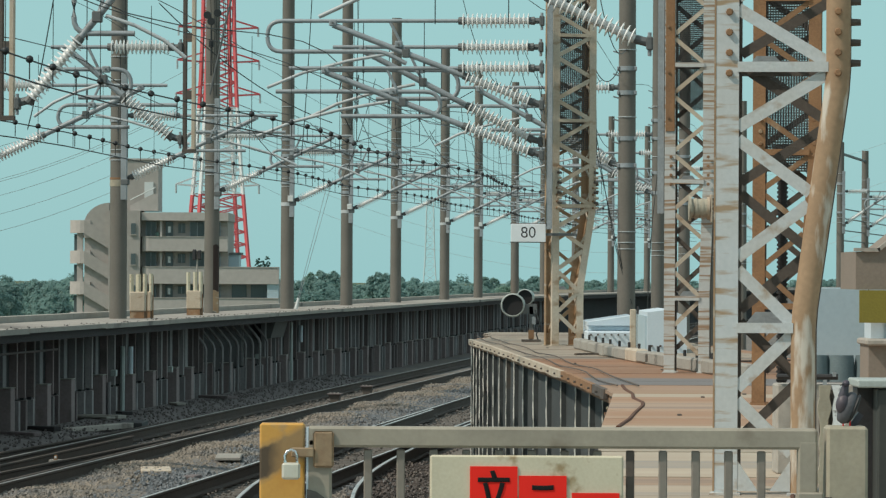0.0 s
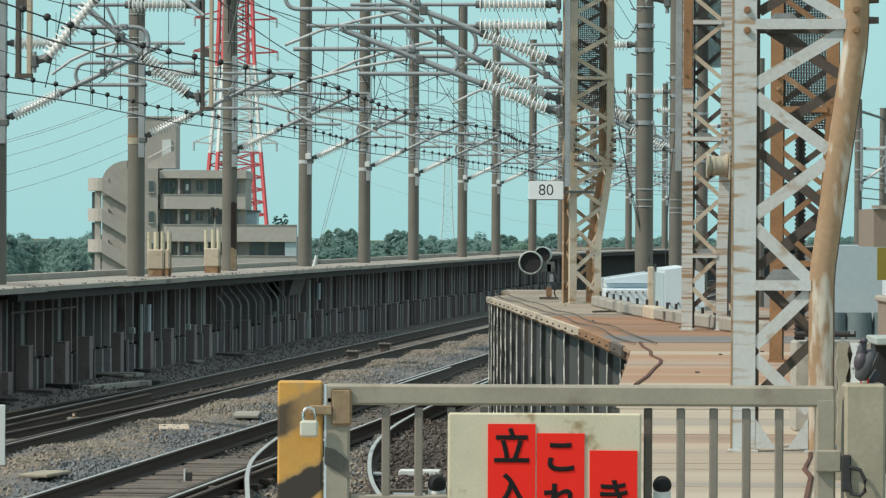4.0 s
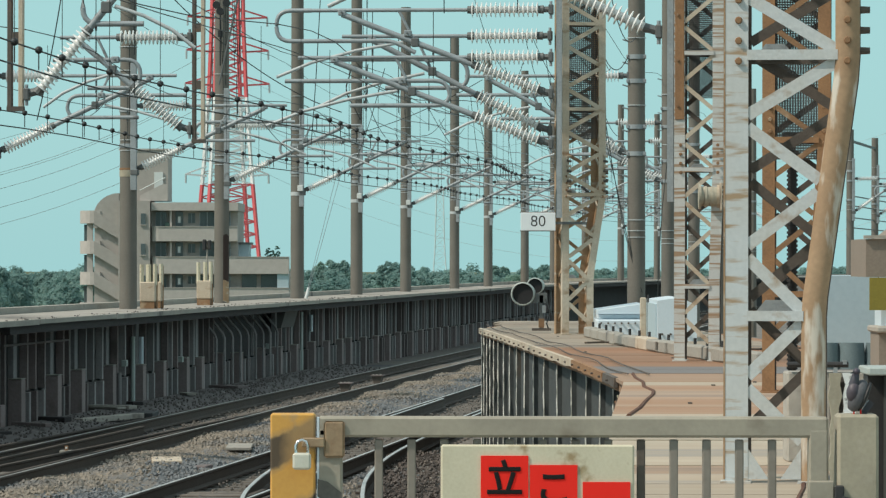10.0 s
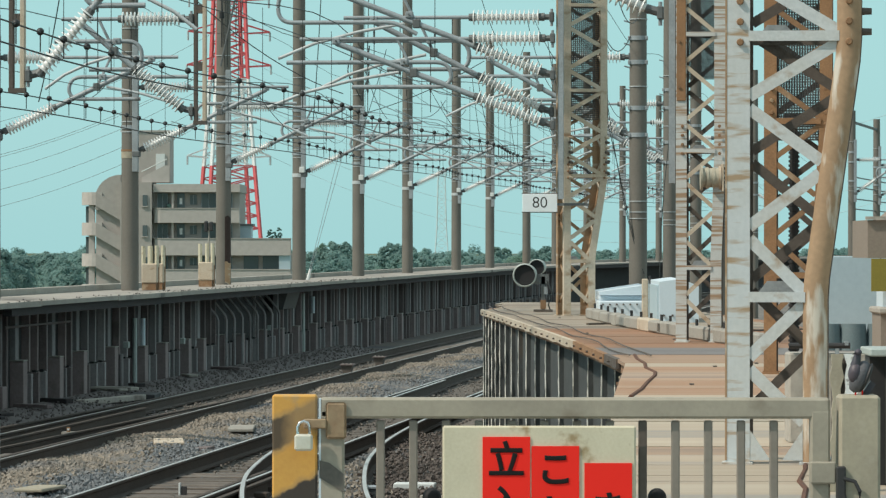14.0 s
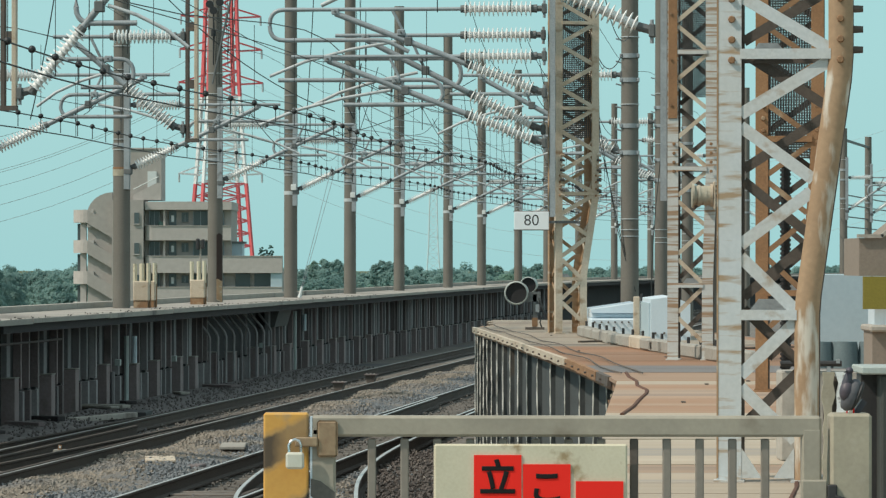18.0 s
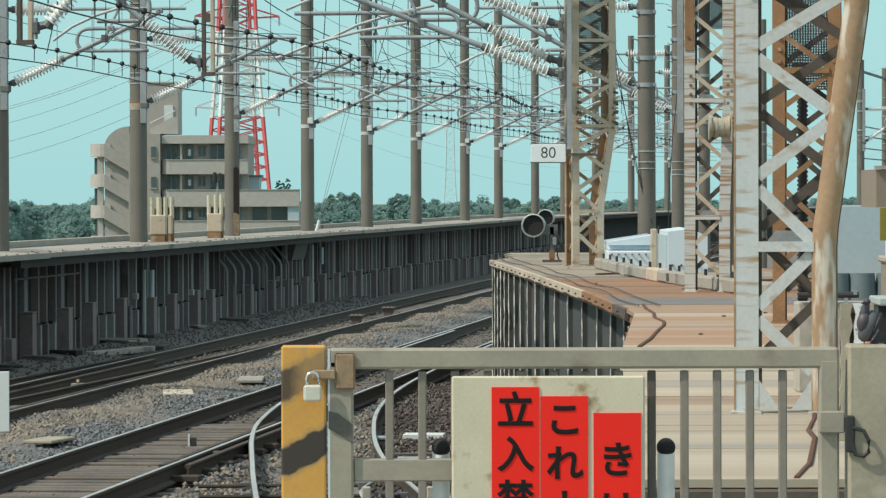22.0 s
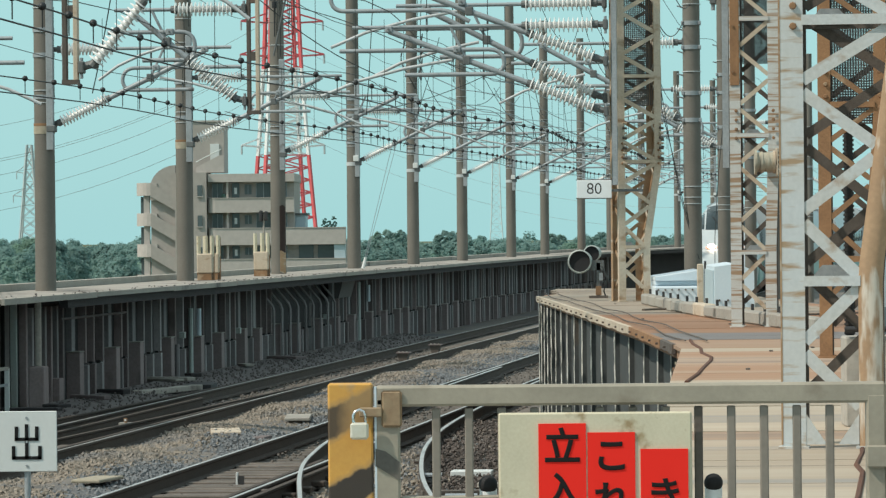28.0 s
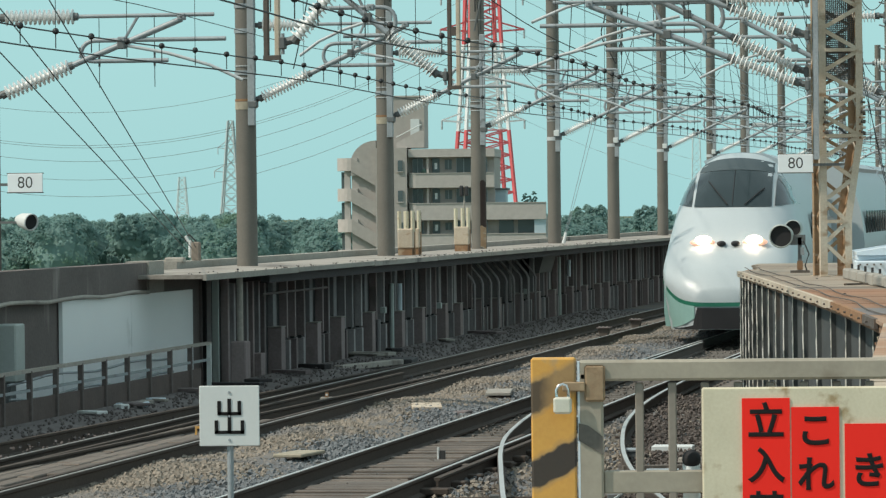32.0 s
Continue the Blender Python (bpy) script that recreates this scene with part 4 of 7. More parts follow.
for k in range(15):
    x, y, turn = kerb_point((k + 0.5) / 15)
    part("block", box(B(), x, y, DECK_Z + 0.075, 0.16, 1.2, 0.15 + rng.uniform(-0.015, 0.02), rz=turn, bevel=0.02), M_CONC if k != 6 else M_TANPALE, kerb)
stud = finish(rod(B(), (0, 0, 0), (0, 0, 0.09), 0.02, seg=6), "stud", M_BLACK)
for k in range(16):
    x, y, turn = kerb_point((k + 0.3) / 17)
    shared("stud", stud, kerb, pose(x + 0.04, y, DECK_Z + 0.13))
# white covers and boxes behind the kerb
cover = thing("cable_cover", pose(2.48, 63.8, DECK_Z), "low white painted cable cover with dark bolts behind the kerb", "cover", "white covers")
part("lower_plate", box(B(), 0.0, 0, 0.12, 0.72, 3.0, 0.24, bevel=0.02), M_WHITEBOX, cover)
part("middle_plate", box(B(), -0.02, 0.2, 0.28, 0.64, 2.6, 0.08, bevel=0.015), M_WHITEBOX, cover)
part("upper_plate", extrude(B(), [[Vector((x, y, z)) for x, z in ((-0.34, 0.32), (0.34, 0.32), (0.34, 0.47), (-0.34, 0.37))] for y in (-1.2, 1.4)]), M_WHITEBOX, cover)
for k in range(7):
    part("bolt", rod(B(), (-0.3 + 0.1 * k, -1.5, 0.19), (-0.3 + 0.1 * k, -1.55, 0.19), 0.014, seg=6), M_BRACEDARK, cover)
cover = thing("cable_cover", pose(3.06, 59.6, DECK_Z), "white painted box with a slanted top behind the kerb", "cover", "white covers")
part("body", extrude(B(), [[Vector((x, y, z)) for x, z in ((-0.26, 0), (0.28, 0), (0.28, 0.50), (0.05, 0.60), (-0.26, 0.56))] for y in (-1.6, 1.6)]), M_WHITEBOX, cover)
# Left face in a darker, bluer colour: its shade is painted on.
part("side_plate", box(B(), -0.27, 0, 0.27, 0.02, 2.9, 0.48), M_PANELBLUE, cover)
for k in range(4):
    part("bolt", rod(B(), (-0.2 + 0.12 * k, -1.6, 0.1), (-0.2 + 0.12 * k, -1.65, 0.1), 0.016, seg=6), M_BRACEDARK, cover)
t = thing("marker_post", pose(2.72, 60.6, DECK_Z), "tan concrete marker post on the deck", "post")
part("shaft", box(B(), 0, 0, 0.29, 0.09, 0.09, 0.58, bevel=0.012), M_TANPALE, t)
part("cable", rod(B(), (0.07, -0.02, 0), (0.07, -0.02, 0.62), 0.018, seg=6), M_BLACK, t)

# ---- tower fittings ----
M_REEL = material("grimy cream reel", (0.50, 0.46, 0.36), 0.6, 0, (0.30, 0.27, 0.21), 0.9, 7.0, 0.2, 40, 0.05, (0.19, 0.165, 0.13), 0.55, 9.0, (3, 1, 0.6), soft=0.2)
insul = thing("reel", pose(2.80, 46.15, 3.55), "cream cylindrical tension reel fixed to the tower", "reel")
part("drum", rod(B(), (-0.11, 0, 0), (0.08, 0, 0), 0.105, seg=20), M_REEL, insul, smooth=True)
for x, r in ((-0.115, 0.135), (-0.05, 0.115), (0.02, 0.112), (0.085, 0.125)):
    part("flange", rod(B(), (x - 0.012, 0, 0), (x + 0.012, 0, 0), r, seg=24), M_REEL if x < 0.05 else M_TANPALE, insul, smooth=True)
for k in range(5):
    part("bolt", rod(B(), (0.12, -0.1, -0.10 + 0.05 * k), (0.145, -0.1, -0.10 + 0.05 * k), 0.014, seg=6), M_BRACEDARK, insul)
part("side_plate", box(B(), 0.115, -0.02, 0, 0.02, 0.2, 0.30, bevel=0.004), M_TANPALE, insul)
part("holder", box(B(), 0.0, 0.25, 0.0, 0.1, 0.4, 0.12), M_RUST, insul)


def tower_brackets(m, specs, label, side=-1, tube=0.044):
    t = thing("wire_bracket", m, label, "bracket", "brackets on the towers")
    part("mount", box(B(), -0.01, 0, 5.2, 0.07, 0.12, 3.4), M_GALV, t, "grey mounting channel")
    for reach, low, top, loop in specs:
        bracket(t, reach, low, top, side, 1.1, loop, tube)
    return t


tower_brackets(pose(1.60, 63.3, 0, 0, 0, -5.6), [(3.82, 5.40, 6.61, True), (3.95, 4.65, 5.90, False)], "grey tube brackets with white insulators on the tower")
tower_brackets(pose(1.60, 63.9, 0, 0, 0, -5.6), [(3.3, 4.87, 6.25, False)], "grey tube bracket with white insulators on the tower")
tower_brackets(pose(2.40, 46.6, 0, 0, 0, -5.6), [(3.4, 5.42, 6.7, False)], "grey tube bracket with white insulators high on the tower", tube=0.034)

leg_plate = thing("leg_plate", pose(2.485, 46.5, DECK_Z, 0, 0, -6), "orange rusted plate bolted over the tower leg", "plate")
part("plate", box(B(), 0.0, -0.022, 4.6, 0.10, 0.012, 3.9, bevel=0.003), M_RUST, leg_plate)
for k in range(7):
    part("bolt", rod(B(), (-0.02, -0.028, 2.8 + 0.5 * k), (-0.02, -0.045, 2.8 + 0.5 * k), 0.015, seg=6), M_BROWNBRACE, leg_plate)

# right-hand poles
rp = round_pole(along(79.5, 3.87), 0.17, 10, "thick grey steel pole with clamp bands beside the track", "poles beside the platform track", 3.2, 4.9, 6.3, -1, -0.3)
for s, off in ((106, 3.21), (122, 3.2), (140, 3.3), (158, 3.3), (176, 3.4), (196, 3.4)):
    copy_thing(rp, along(s, off))
thin = round_pole(pose(17.8, 190, 0), 0.18, 8.8, "thin distant grey pole beside another line", "distant poles", 2.6, 5.2, 6.6, 1, -0.5)
copy_thing(thin, pose(20.2, 203, 0))
copy_thing(thin, pose(23.4, 221, 0))

beam_t = thing("cross_beam", pose(17.8, 190, 0), "thin steel beam joining two distant poles", "beam")
part("bar", beam(B(), (0, 0, 8.3), (2.4, 13, 8.3), 0.1, 0.1), M_GALVDARK, beam_t)
for z in (5.84, 5.4, 4.86, 4.4, 3.6):
    part("bar", beam(B(), (0, 0, z), (5.6, 31, z), 0.05, 0.05), M_GALVDARK, beam_t)
# hanging arms between the tracks and the beams that hold them
for s, off, side, reach, top in ((66.4, -2.27, -1, 2.2, 6.35), (52.4, -2.33, 1, 2.0, 6.75)):
    t = thing("drop_arm", along(s, off), "rusty hanging arm of twin channels with a wire bracket", "drop arm", "drop arms")
    for x in (-0.07, 0.07):
        part("channel", box(B(), x, 0, 6.9, 0.06, 0.1, 4.4, bevel=0.008), M_TANPALE if x > 0 else M_BRACEDARK, t)
    part("foot_plate", box(B(), 0, 0, 4.72, 0.21, 0.11, 0.06), M_BRACEDARK, t)
    for z in (5.6, 6.5, 7.4):
        part("batten", box(B(), 0, 0.0, z, 0.12, 0.09, 0.14), M_BRACEDARK, t)
    bracket(t, reach, 4.95, top, side)
for s, x1 in ((66.4, 3.6), (52.4, 6.0)):
    t = thing("portal_beam", along(s, 0), "grey lattice beam spanning the tracks overhead", "beam", "portal beams")
    for z in (9.0, 9.6):
        part("chord", box(B(), (x1 - 7.5) / 2, 0, z, x1 + 7.5, 0.1, 0.1), M_GALV, t)
    for k in range(14):
        a = -7.4 + k * (x1 + 7.4) / 14
        b = a + (x1 + 7.4) / 14
        part("web", beam(B(), (a, 0, 9.0 if k % 2 else 9.6), (b, 0, 9.6 if k % 2 else 9.0), 0.05, 0.05), M_GALV, t)

# ---- overhead lines ----
knob_bm = B()
bmesh.ops.create_icosphere(knob_bm, subdivisions=2, radius=0.04)
knob = finish(knob_bm, "knob", M_BALL, True)
hang = finish(rod(B(), (0, 0, -0.20), (0, 0, 0), 0.007, seg=5), "hanger", M_WIRE)
for off, s0, s1 in ((0.0, 28, 250), (LEFT_TRACK, 36, 250)):
    t = tagged(new("contact_line"), "contact wire under an auxiliary wire with dark knobs", "overhead wire", "overhead lines")

    def sway(s):
        return off + 0.22 * math.sin(s * math.pi / 13.7)
    part("contact_wire", sweep(B(), [on_line(s0 + 4 * k, sway(s0 + 4 * k), 4.72) for k in range(int((s1 - s0) / 4))], 0.0095, 5), M_WIRE, t)
    part("auxiliary_wire", sweep(B(), [on_line(s0 + 4 * k, sway(s0 + 4 * k), 4.93) for k in range(int((s1 - s0) / 4))], 0.0095, 5), M_WIRE, t)
    part("messenger_wire", sweep(B(), [on_line(s0 + 3 * k, sway(s0 + 3 * k), 6.15 - 0.35 * math.sin((s0 + 3 * k - 62.3) * math.pi / 27.4) ** 2) for k in range(int((s1 - s0) / 3))], 0.0075, 5), M_WIRE, t)
    for k in range(int((s1 - s0 - 60) / 1.6)):
        s = s0 + 1.6 * k
        p = on_line(s, sway(s), 4.94)
        shared("knob", knob, t, Matrix.Translation(p))
        shared("hanger", hang, t, Matrix.Translation(p))
        if k % 2 == 0 and s < 150:
            part("dropper", rod(B(), p, on_line(s, sway(s), 5.98), 0.004, seg=4), M_WIRE, t)
# feeders and return wires beside the poles
for off, z, sag in ((-7.3, 8.2, 0.5), (-1.2, 6.5, 0.3), (0.9, 5.5, 0.12), (-4.9, 5.6, 0.15), (2.9, 7.6, 0.4)):
    pts = [on_line(20 + 3 * k, off, z - sag * math.sin((20 + 3 * k) * math.pi / 27.4) ** 2) for k in range(75)]
    tagged(part("feeder_wire", sweep(B(), pts, 0.006, 5), M_WIRE), "thin dark overhead wire strung pole to pole", "wire", "feeder wires")
rng = random.Random(12)
for k in range(9):
    s = 58 + 11 * k
    a, b = on_line(s, rng.uniform(-5.4, 0.5), rng.uniform(6.6, 8.8)), on_line(s + rng.uniform(3, 9), rng.uniform(-5.4, 0.5), rng.uniform(5.0, 5.9))
    m = (a + b) / 2 + Vector((0, 0, -0.5))
    pts = [a * (1 - f) ** 2 + m * 2 * f * (1 - f) + b * f * f for f in np.linspace(0, 1, 12)]
    tagged(part("jumper_cable", sweep(B(), pts, 0.009, 5), M_WIRE), "dark drooping jumper cable between wires", "cable", "jumper cables")
for low, high in (((-9.31, 74.95, 2.14), (-6.99, 37.81, 4.95)), ((-9.21, 74.95, 2.16), (-6.90, 37.81, 5.36)), ((-9.14, 74.95, 2.18), (-6.43, 37.81, 5.63))):
    tagged(part("guy_wire", rod(B(), low, high, 0.007, seg=5), M_WIRE), "slanting guy wire running down to the ledge", "wire", "guy wires")

# ---- barrier ribs, bent braces and blocks ----
rng = random.Random(21)
barrier = bpy.data.objects["wall_barrier"]
def slender(w, z0, z1, mat, deep=0.10, name="post"):
    return finish(box(B(), 0, 0, (z0 + z1) / 2, deep, w, z1 - z0, bevel=0.01), name, mat)


# full-height ribs in two lengths spliced at mid height, and shorter capped piers in between
upper_me = [slender(w, 0.52, 1.66, m, 0.15) for w, m in ((0.10, M_RIBPALE), (0.08, M_WALLDARK), (0.09, M_PIER))]
lower_me = [slender(w, -0.36, 0.49, m, 0.16) for w, m in ((0.14, M_RIBPALE), (0.10, M_RIBPALE), (0.16, M_WALLDARK))]
splice_me = finish(box(B(), 0, 0, 0.505, 0.07, 0.12, 0.05), "splice", M_SOOTSHADE)
cap_me = finish(box(B(), 0, 0, 0, 0.265, 0.40, 0.022, bevel=0.006), "pier_cap", M_CONC)
panel_me = slender(0.30, 0.40, 1.66, M_PANELGREY, 0.11, "panel")
thin_me = finish(box(B(), 0, 0, 0.65, 0.05, 0.06, 2.0), "angle", M_RIBPALE)
PIER_GAPS = (3.4, 2.4, 3.35, 3.5, 2.55, 3.1, 2.1, 3.1, 2.85, 3.75, 3.15, 3.0, 3.55, 3.05, 3.05, 1.95, 3.7, 3.15, 3.2, 3.0, 3.7, 3.15, 3.0, 2.75, 2.9, 2.85, 2.95, 3.7)
piers = [74.8]
for g in PIER_GAPS + (3.1,) * 14:
    piers.append(piers[-1] + g)
pier_tall = {}
for k, (s, nxt) in enumerate(zip(piers, piers[1:])):
    top = 0.76 - 0.0033 * (s - 75) + rng.uniform(-0.03, 0.03)
    if round(top, 2) not in pier_tall:
        pier_tall[round(top, 2)] = slender(0.36, -0.36, round(top, 2), M_PIER, 0.25, "pier")
    shared("pier", pier_tall[round(top, 2)], barrier, along(s, -6.86))
    shared("pier_cap", cap_me, barrier, along(s, -6.86, round(top, 2) + 0.015))
    braced = 95.8 < s < 108
    if not braced:
        shared("panel", panel_me, barrier, along(s, -6.94))
    for f in (0.28, 0.52, 0.75) if nxt - s > 2.6 else (0.34, 0.67):
        q = s + (nxt - s) * f + rng.uniform(-0.1, 0.1)
        kind = rng.randrange(3)
        if not braced:
            shared("post", upper_me[kind], barrier, along(q, -6.92 + rng.uniform(-0.02, 0.02)))
        shared("post", lower_me[rng.randrange(3)], barrier, along(q, -6.91 + rng.uniform(-0.01, 0.02)))
        shared("splice", splice_me, barrier, along(q, -6.92))
    if rng.random() < 0.55 and not braced:
        shared("angle", thin_me, barrier, along(s + rng.uniform(0.3, 0.5), -6.95))
    if rng.random() < 0.6:
        shared("angle", thin_me, barrier, along(nxt - rng.uniform(0.3, 0.6), -6.96))
for s, z1, m in ((70.75, 1.7, M_PIER), (71.25, 1.6, M_RIBPALE), (71.7, 1.6, M_WALLDARK), (72.3, 1.6, M_RIBPALE), (72.8, 1.6, M_PIER), (73.3, 1.6, M_PANELGREY), (73.8, 1.6, M_WALLDARK)):
    part("post", box(B(), 0, 0, (z1 - 0.3) / 2, 0.13, 0.12, z1 + 0.3, bevel=0.01), m, barrier, at=along(s, -6.92))
for s in (71.5, 73.0):
    shared("pier", pier_tall[min(pier_tall)], barrier, along(s, -6.86))
for off, w, z1, m in ((-7.36, 0.2, 1.72, M_WALLDARK), (-7.14, 0.07, 1.70, M_RIBPALE), (-7.03, 0.11, 1.70, M_TEAL)):
    part("board", box(B(), 0, 0, (z1 - 0.36) / 2, w, 0.06, z1 + 0.36, bevel=0.006), m, barrier, at=along(70.5, off))
part("service_pipe", rod(B(), on_line(73.5, -6.84, 1.36), on_line(79.5, -6.84, 1.36), 0.022, seg=8), M_WALLDARK, barrier, "grey service pipe")
for s, z in ((85.4, 0.78), (92.4, 0.70), (106.0, 0.72)):
    part("junction_box", box(B(), 0, 0, z, 0.12, 0.14, 0.13, bevel=0.01), M_TEAL, barrier, "pale junction box", at=along(s, -6.80))
for s, z0, z1, m in ((87.5, 0.72, 1.28, M_WHITEBOX), (86.5, -0.3, 1.3, M_TEAL), (84.9, -0.3, 0.6, M_RIBPALE), (112.4, -0.3, 1.5, M_TEAL), (114.4, 0.95, 1.4, M_WHITEBOX)):
    part("conduit", rod(B(), (0, 0, z0), (0, 0, z1), 0.05, seg=8), m, barrier, "pale conduit", at=along(s, -6.82))
brace_bm = B()
sweep(brace_bm, [(-0.37, 0, 1.74), (-0.33, 0, 1.68), (0.09, 0, 1.17), (0.13, 0, 1.06), (0.13, 0, -0.4)], 0.034, 6)
brace = finish(brace_bm, "bent_brace", M_RIBPALE)
for k in range(9):
    shared("bent_brace", brace, barrier, along(96.8 + 1.26 * k, -6.82))
part("sloping_panel", extrude(B(), [[on_line(s, o, z) for o, z in ((-6.62, 1.72), (-6.78, 1.15), (-6.98, 1.12), (-6.98, 1.72))] for s in (108.2, 109.4, 110.6)]), M_MESH, barrier)
ledge = bpy.data.objects["ledge"]
for k in range(18):
    part("lip", strip(B(), rect(-6.16, -6.10, 1.74 + rng.uniform(0, 0.02), 1.832 + rng.uniform(0, 0.006)), 65.6 + 7.5 * k, 73.06 + 7.5 * k, 4), M_CONC, ledge)
for s, h in ((90.6, 0.95), (91.4, 0.95), (97.7, 1.0)):
    t = thing("switch_box", along(s, -7.2 + 0.1 * (s > 95), 1.83), "rusty cream switch box with upright tubes on the ledge", "switch box", "switch boxes on the ledge")
    part("case", box(B(), 0, 0, 0.36, 0.34, 0.26, 0.42, bevel=0.02), M_TANPALE, t)
    part("plinth", box(B(), 0, 0, 0.07, 0.28, 0.22, 0.16), M_BROWNBRACE, t)
    for x in (-0.17, 0.17):
        part("upright", box(B(), x, 0.05, 0.46, 0.03, 0.06, 0.92), M_BROWNBRACE, t)
    for x in (-0.14, 0.02, 0.15):
        part("tube", rod(B(), (x, -0.05, 0.5), (x, -0.05, h + 0.05 * x), 0.045, seg=8), M_CREAM, t)
t = thing("lamp_pair", along(98.7, -7.2, 1.83), "pair of black signal lamps on a thin pale post", "signal lamp")
part("post", rod(B(), (0, 0, 0), (0, 0, 1.45), 0.02, seg=8), M_LEDGE, t)
for x in (-0.06, 0.06):
    part("lamp", box(B(), x, -0.03, 1.40, 0.085, 0.10, 0.24 - x * 0.3, bevel=0.02), M_BLACK, t, "black lamp case")
t = thing("cable_box", along(74.5, -8.26, 1.95), "small brown cable head box with white insulators on the kerb", "box")
part("case", box(B(), 0.02, 0, 0.16, 0.15, 0.15, 0.34, bevel=0.02), M_BROWNHUT, t)
part("insulator", ribbed(B(), (-0.09, 0, 0.05), (-0.09, 0, 0.36), 0.035, 7), M_PORC, t, "white cable insulator")
part("insulator", ribbed(B(), (-0.12, 0, 0.34), (-0.17, 0, 0.44), 0.03, 3), M_PORC, t, "white cable insulator")
part("lead", sweep(B(), [(-0.15, 0, 0.43), (-0.1, 0, 0.46), (-0.02, 0, 0.38), (0.02, 0, 0.33)], 0.014, 5), M_WIRE, t)
t = thing("crumbled_block", along(72.9, -8.26, 1.95), "low crumbled concrete block on the kerb end", "block")
part("lump", box(B(), 0, 0, 0.03, 0.34, 0.4, 0.09, rz=8, bevel=0.02), M_LEDGE, t)
part("lump", box(B(), -0.2, 0, 0.0, 0.2, 0.3, 0.06, rz=-14, bevel=0.02), M_CONC, t)
# end post under the ledge
t = thing("support_post", along(69.6, -6.42), "pale concrete support post under the ledge end", "post")
part("shaft", rod(B(), (0, 0, 0.5), (0, 0, 1.765), 0.055, seg=12), M_LEDGE, t, smooth=True)
part("footing", box(B(), 0, 0, 0.18, 0.26, 0.4, 0.97, bevel=0.02), M_PIER, t)

# ---- nearer left wall, its white panel, pipe and railing ----
near_wall = struct("wall_parapet", strip(B(), rect(-7.5, -7.3, -0.5, 1.555), 22, 70.55, 6), M_PARAPET, "stained dark parapet wall")
part("coping", strip(B(), rect(-7.54, -7.2, 1.558, 2.02), 24, 66.2, 6), M_PARAPET, near_wall, "brown stained upper band")
part("end_block", strip(B(), rect(-7.54, -7.16, 1.54, 2.04), 66.2, 67.25, 1), M_CONC, near_wall)
part("upper_course", strip(B(), rect(-7.5, -7.3, 1.556, 1.764), 67.25, 70.58, 1), M_PARAPET, near_wall)
cladding = tagged(new("white_cladding"), "glossy white panels fixed to the parapet wall", "panel")
for a, b in ((60.9, 65.2), (65.22, 69.6)):
    part("panel", strip(B(), rect(-7.28, -7.22, -0.3, 1.53), a, b, 3), M_PANELWHITE, cladding)
part("panel", strip(B(), rect(-7.28, -7.22, -0.3, 0.46), 55.4, 60.88, 3), M_PANELWHITE, cladding)
pts = [on_line(39.9 + 1.051 * k, -7.165, 1.56 + 0.02 * math.sin(k * 1.9)) for k in range(26)]
tagged(part("pipe", sweep(B(), pts, 0.03, 8), M_LEDGE), "grey cable pipe running along the parapet", "pipe")
t = thing("wall_box", along(57.5, -7.1, 0), "pale green cabinet against the parapet wall", "cabinet")
part("case", box(B(), 0, 0, 0.9, 0.3, 0.5, 0.8, bevel=0.02), M_TEAL, t)
part("leg", box(B(), 0, 0, 0.13, 0.08, 0.3, 0.75), M_GALVDARK, t)
M_KICK = material("dark brown boards", (0.14, 0.108, 0.096), 0.9, 0, (0.085, 0.068, 0.06), 0.7, 2.0, 0.3, 20, 0.2)
rail = tagged(new("railing"), "weathered pale railing with rusty posts beside the track", "railing")
part("top_rail", strip(B(), rect(-6.63, -6.57, 0.66, 0.71), 40, 68, 6), M_LEDGE, rail)
part("middle_rail", strip(B(), rect(-6.61, -6.58, 0.40, 0.44), 40, 68, 6), M_GALV, rail)
for z in (0.12, 0.25, 0.50):
    tagged(part("cable", sweep(B(), [on_line(57 + 1.0 * k, -6.95 - 0.1 * z, z + 0.03 * math.sin(k * 1.3 + 9 * z)) for k in range(11)], 0.02, 6), M_GALV), "grey cable slung behind the railing", "cable", "cables behind the railing")
part("kick_plate", strip(B(), rect(-6.62, -6.6, -0.24, 0.30), 40, 67.4, 6), M_KICK, rail, "dark brown kick boards")
for k in range(20):
    part("post", box(B(), 0, 0, 0.22, 0.07, 0.07, 0.92), M_PARAPET if k < 19 else M_WHITE, rail, at=along(68 - 1.42 * (19 - k), -6.6))
for k in range(12):
    tagged(part("debris", box(B(), 0, 0, 0, rng.uniform(0.1, 0.35), rng.uniform(0.3, 1.0), rng.uniform(0.04, 0.09), rz=rng.uniform(0, 90), bevel=0.01), rng.choice((M_CONC, M_SOOTSHADE, M_WALLDARK, M_WALLDARK)), at=along(rng.uniform(58, 96), rng.uniform(-6.45, -6.15), 0.02)), "broken board lying beside the rail", "debris", "debris")

bank = strip(B(), [(-6.58, -0.26), (-6.56, 0.0), (-6.1, -0.04), (-5.75, -0.12), (-5.45, -0.26)], 38, 118, 2.0)
struct("ballast_bank", bank, M_SOOTBALLAST, "sooty bank of ballast beside the railing")
for k in range(9):
    tagged(part("debris", box(B(), 0, 0, 0, rng.uniform(0.05, 0.2), rng.uniform(0.1, 0.5), rng.uniform(0.03, 0.07), rz=rng.uniform(0, 90), bevel=0.008), (M_WHITE, M_WHITEBOX, M_CONC)[k % 3], at=along(rng.uniform(58, 63), rng.uniform(-6.35, -6.05), 0.01)), "pale broken scrap lying beside the railing", "debris", "debris")
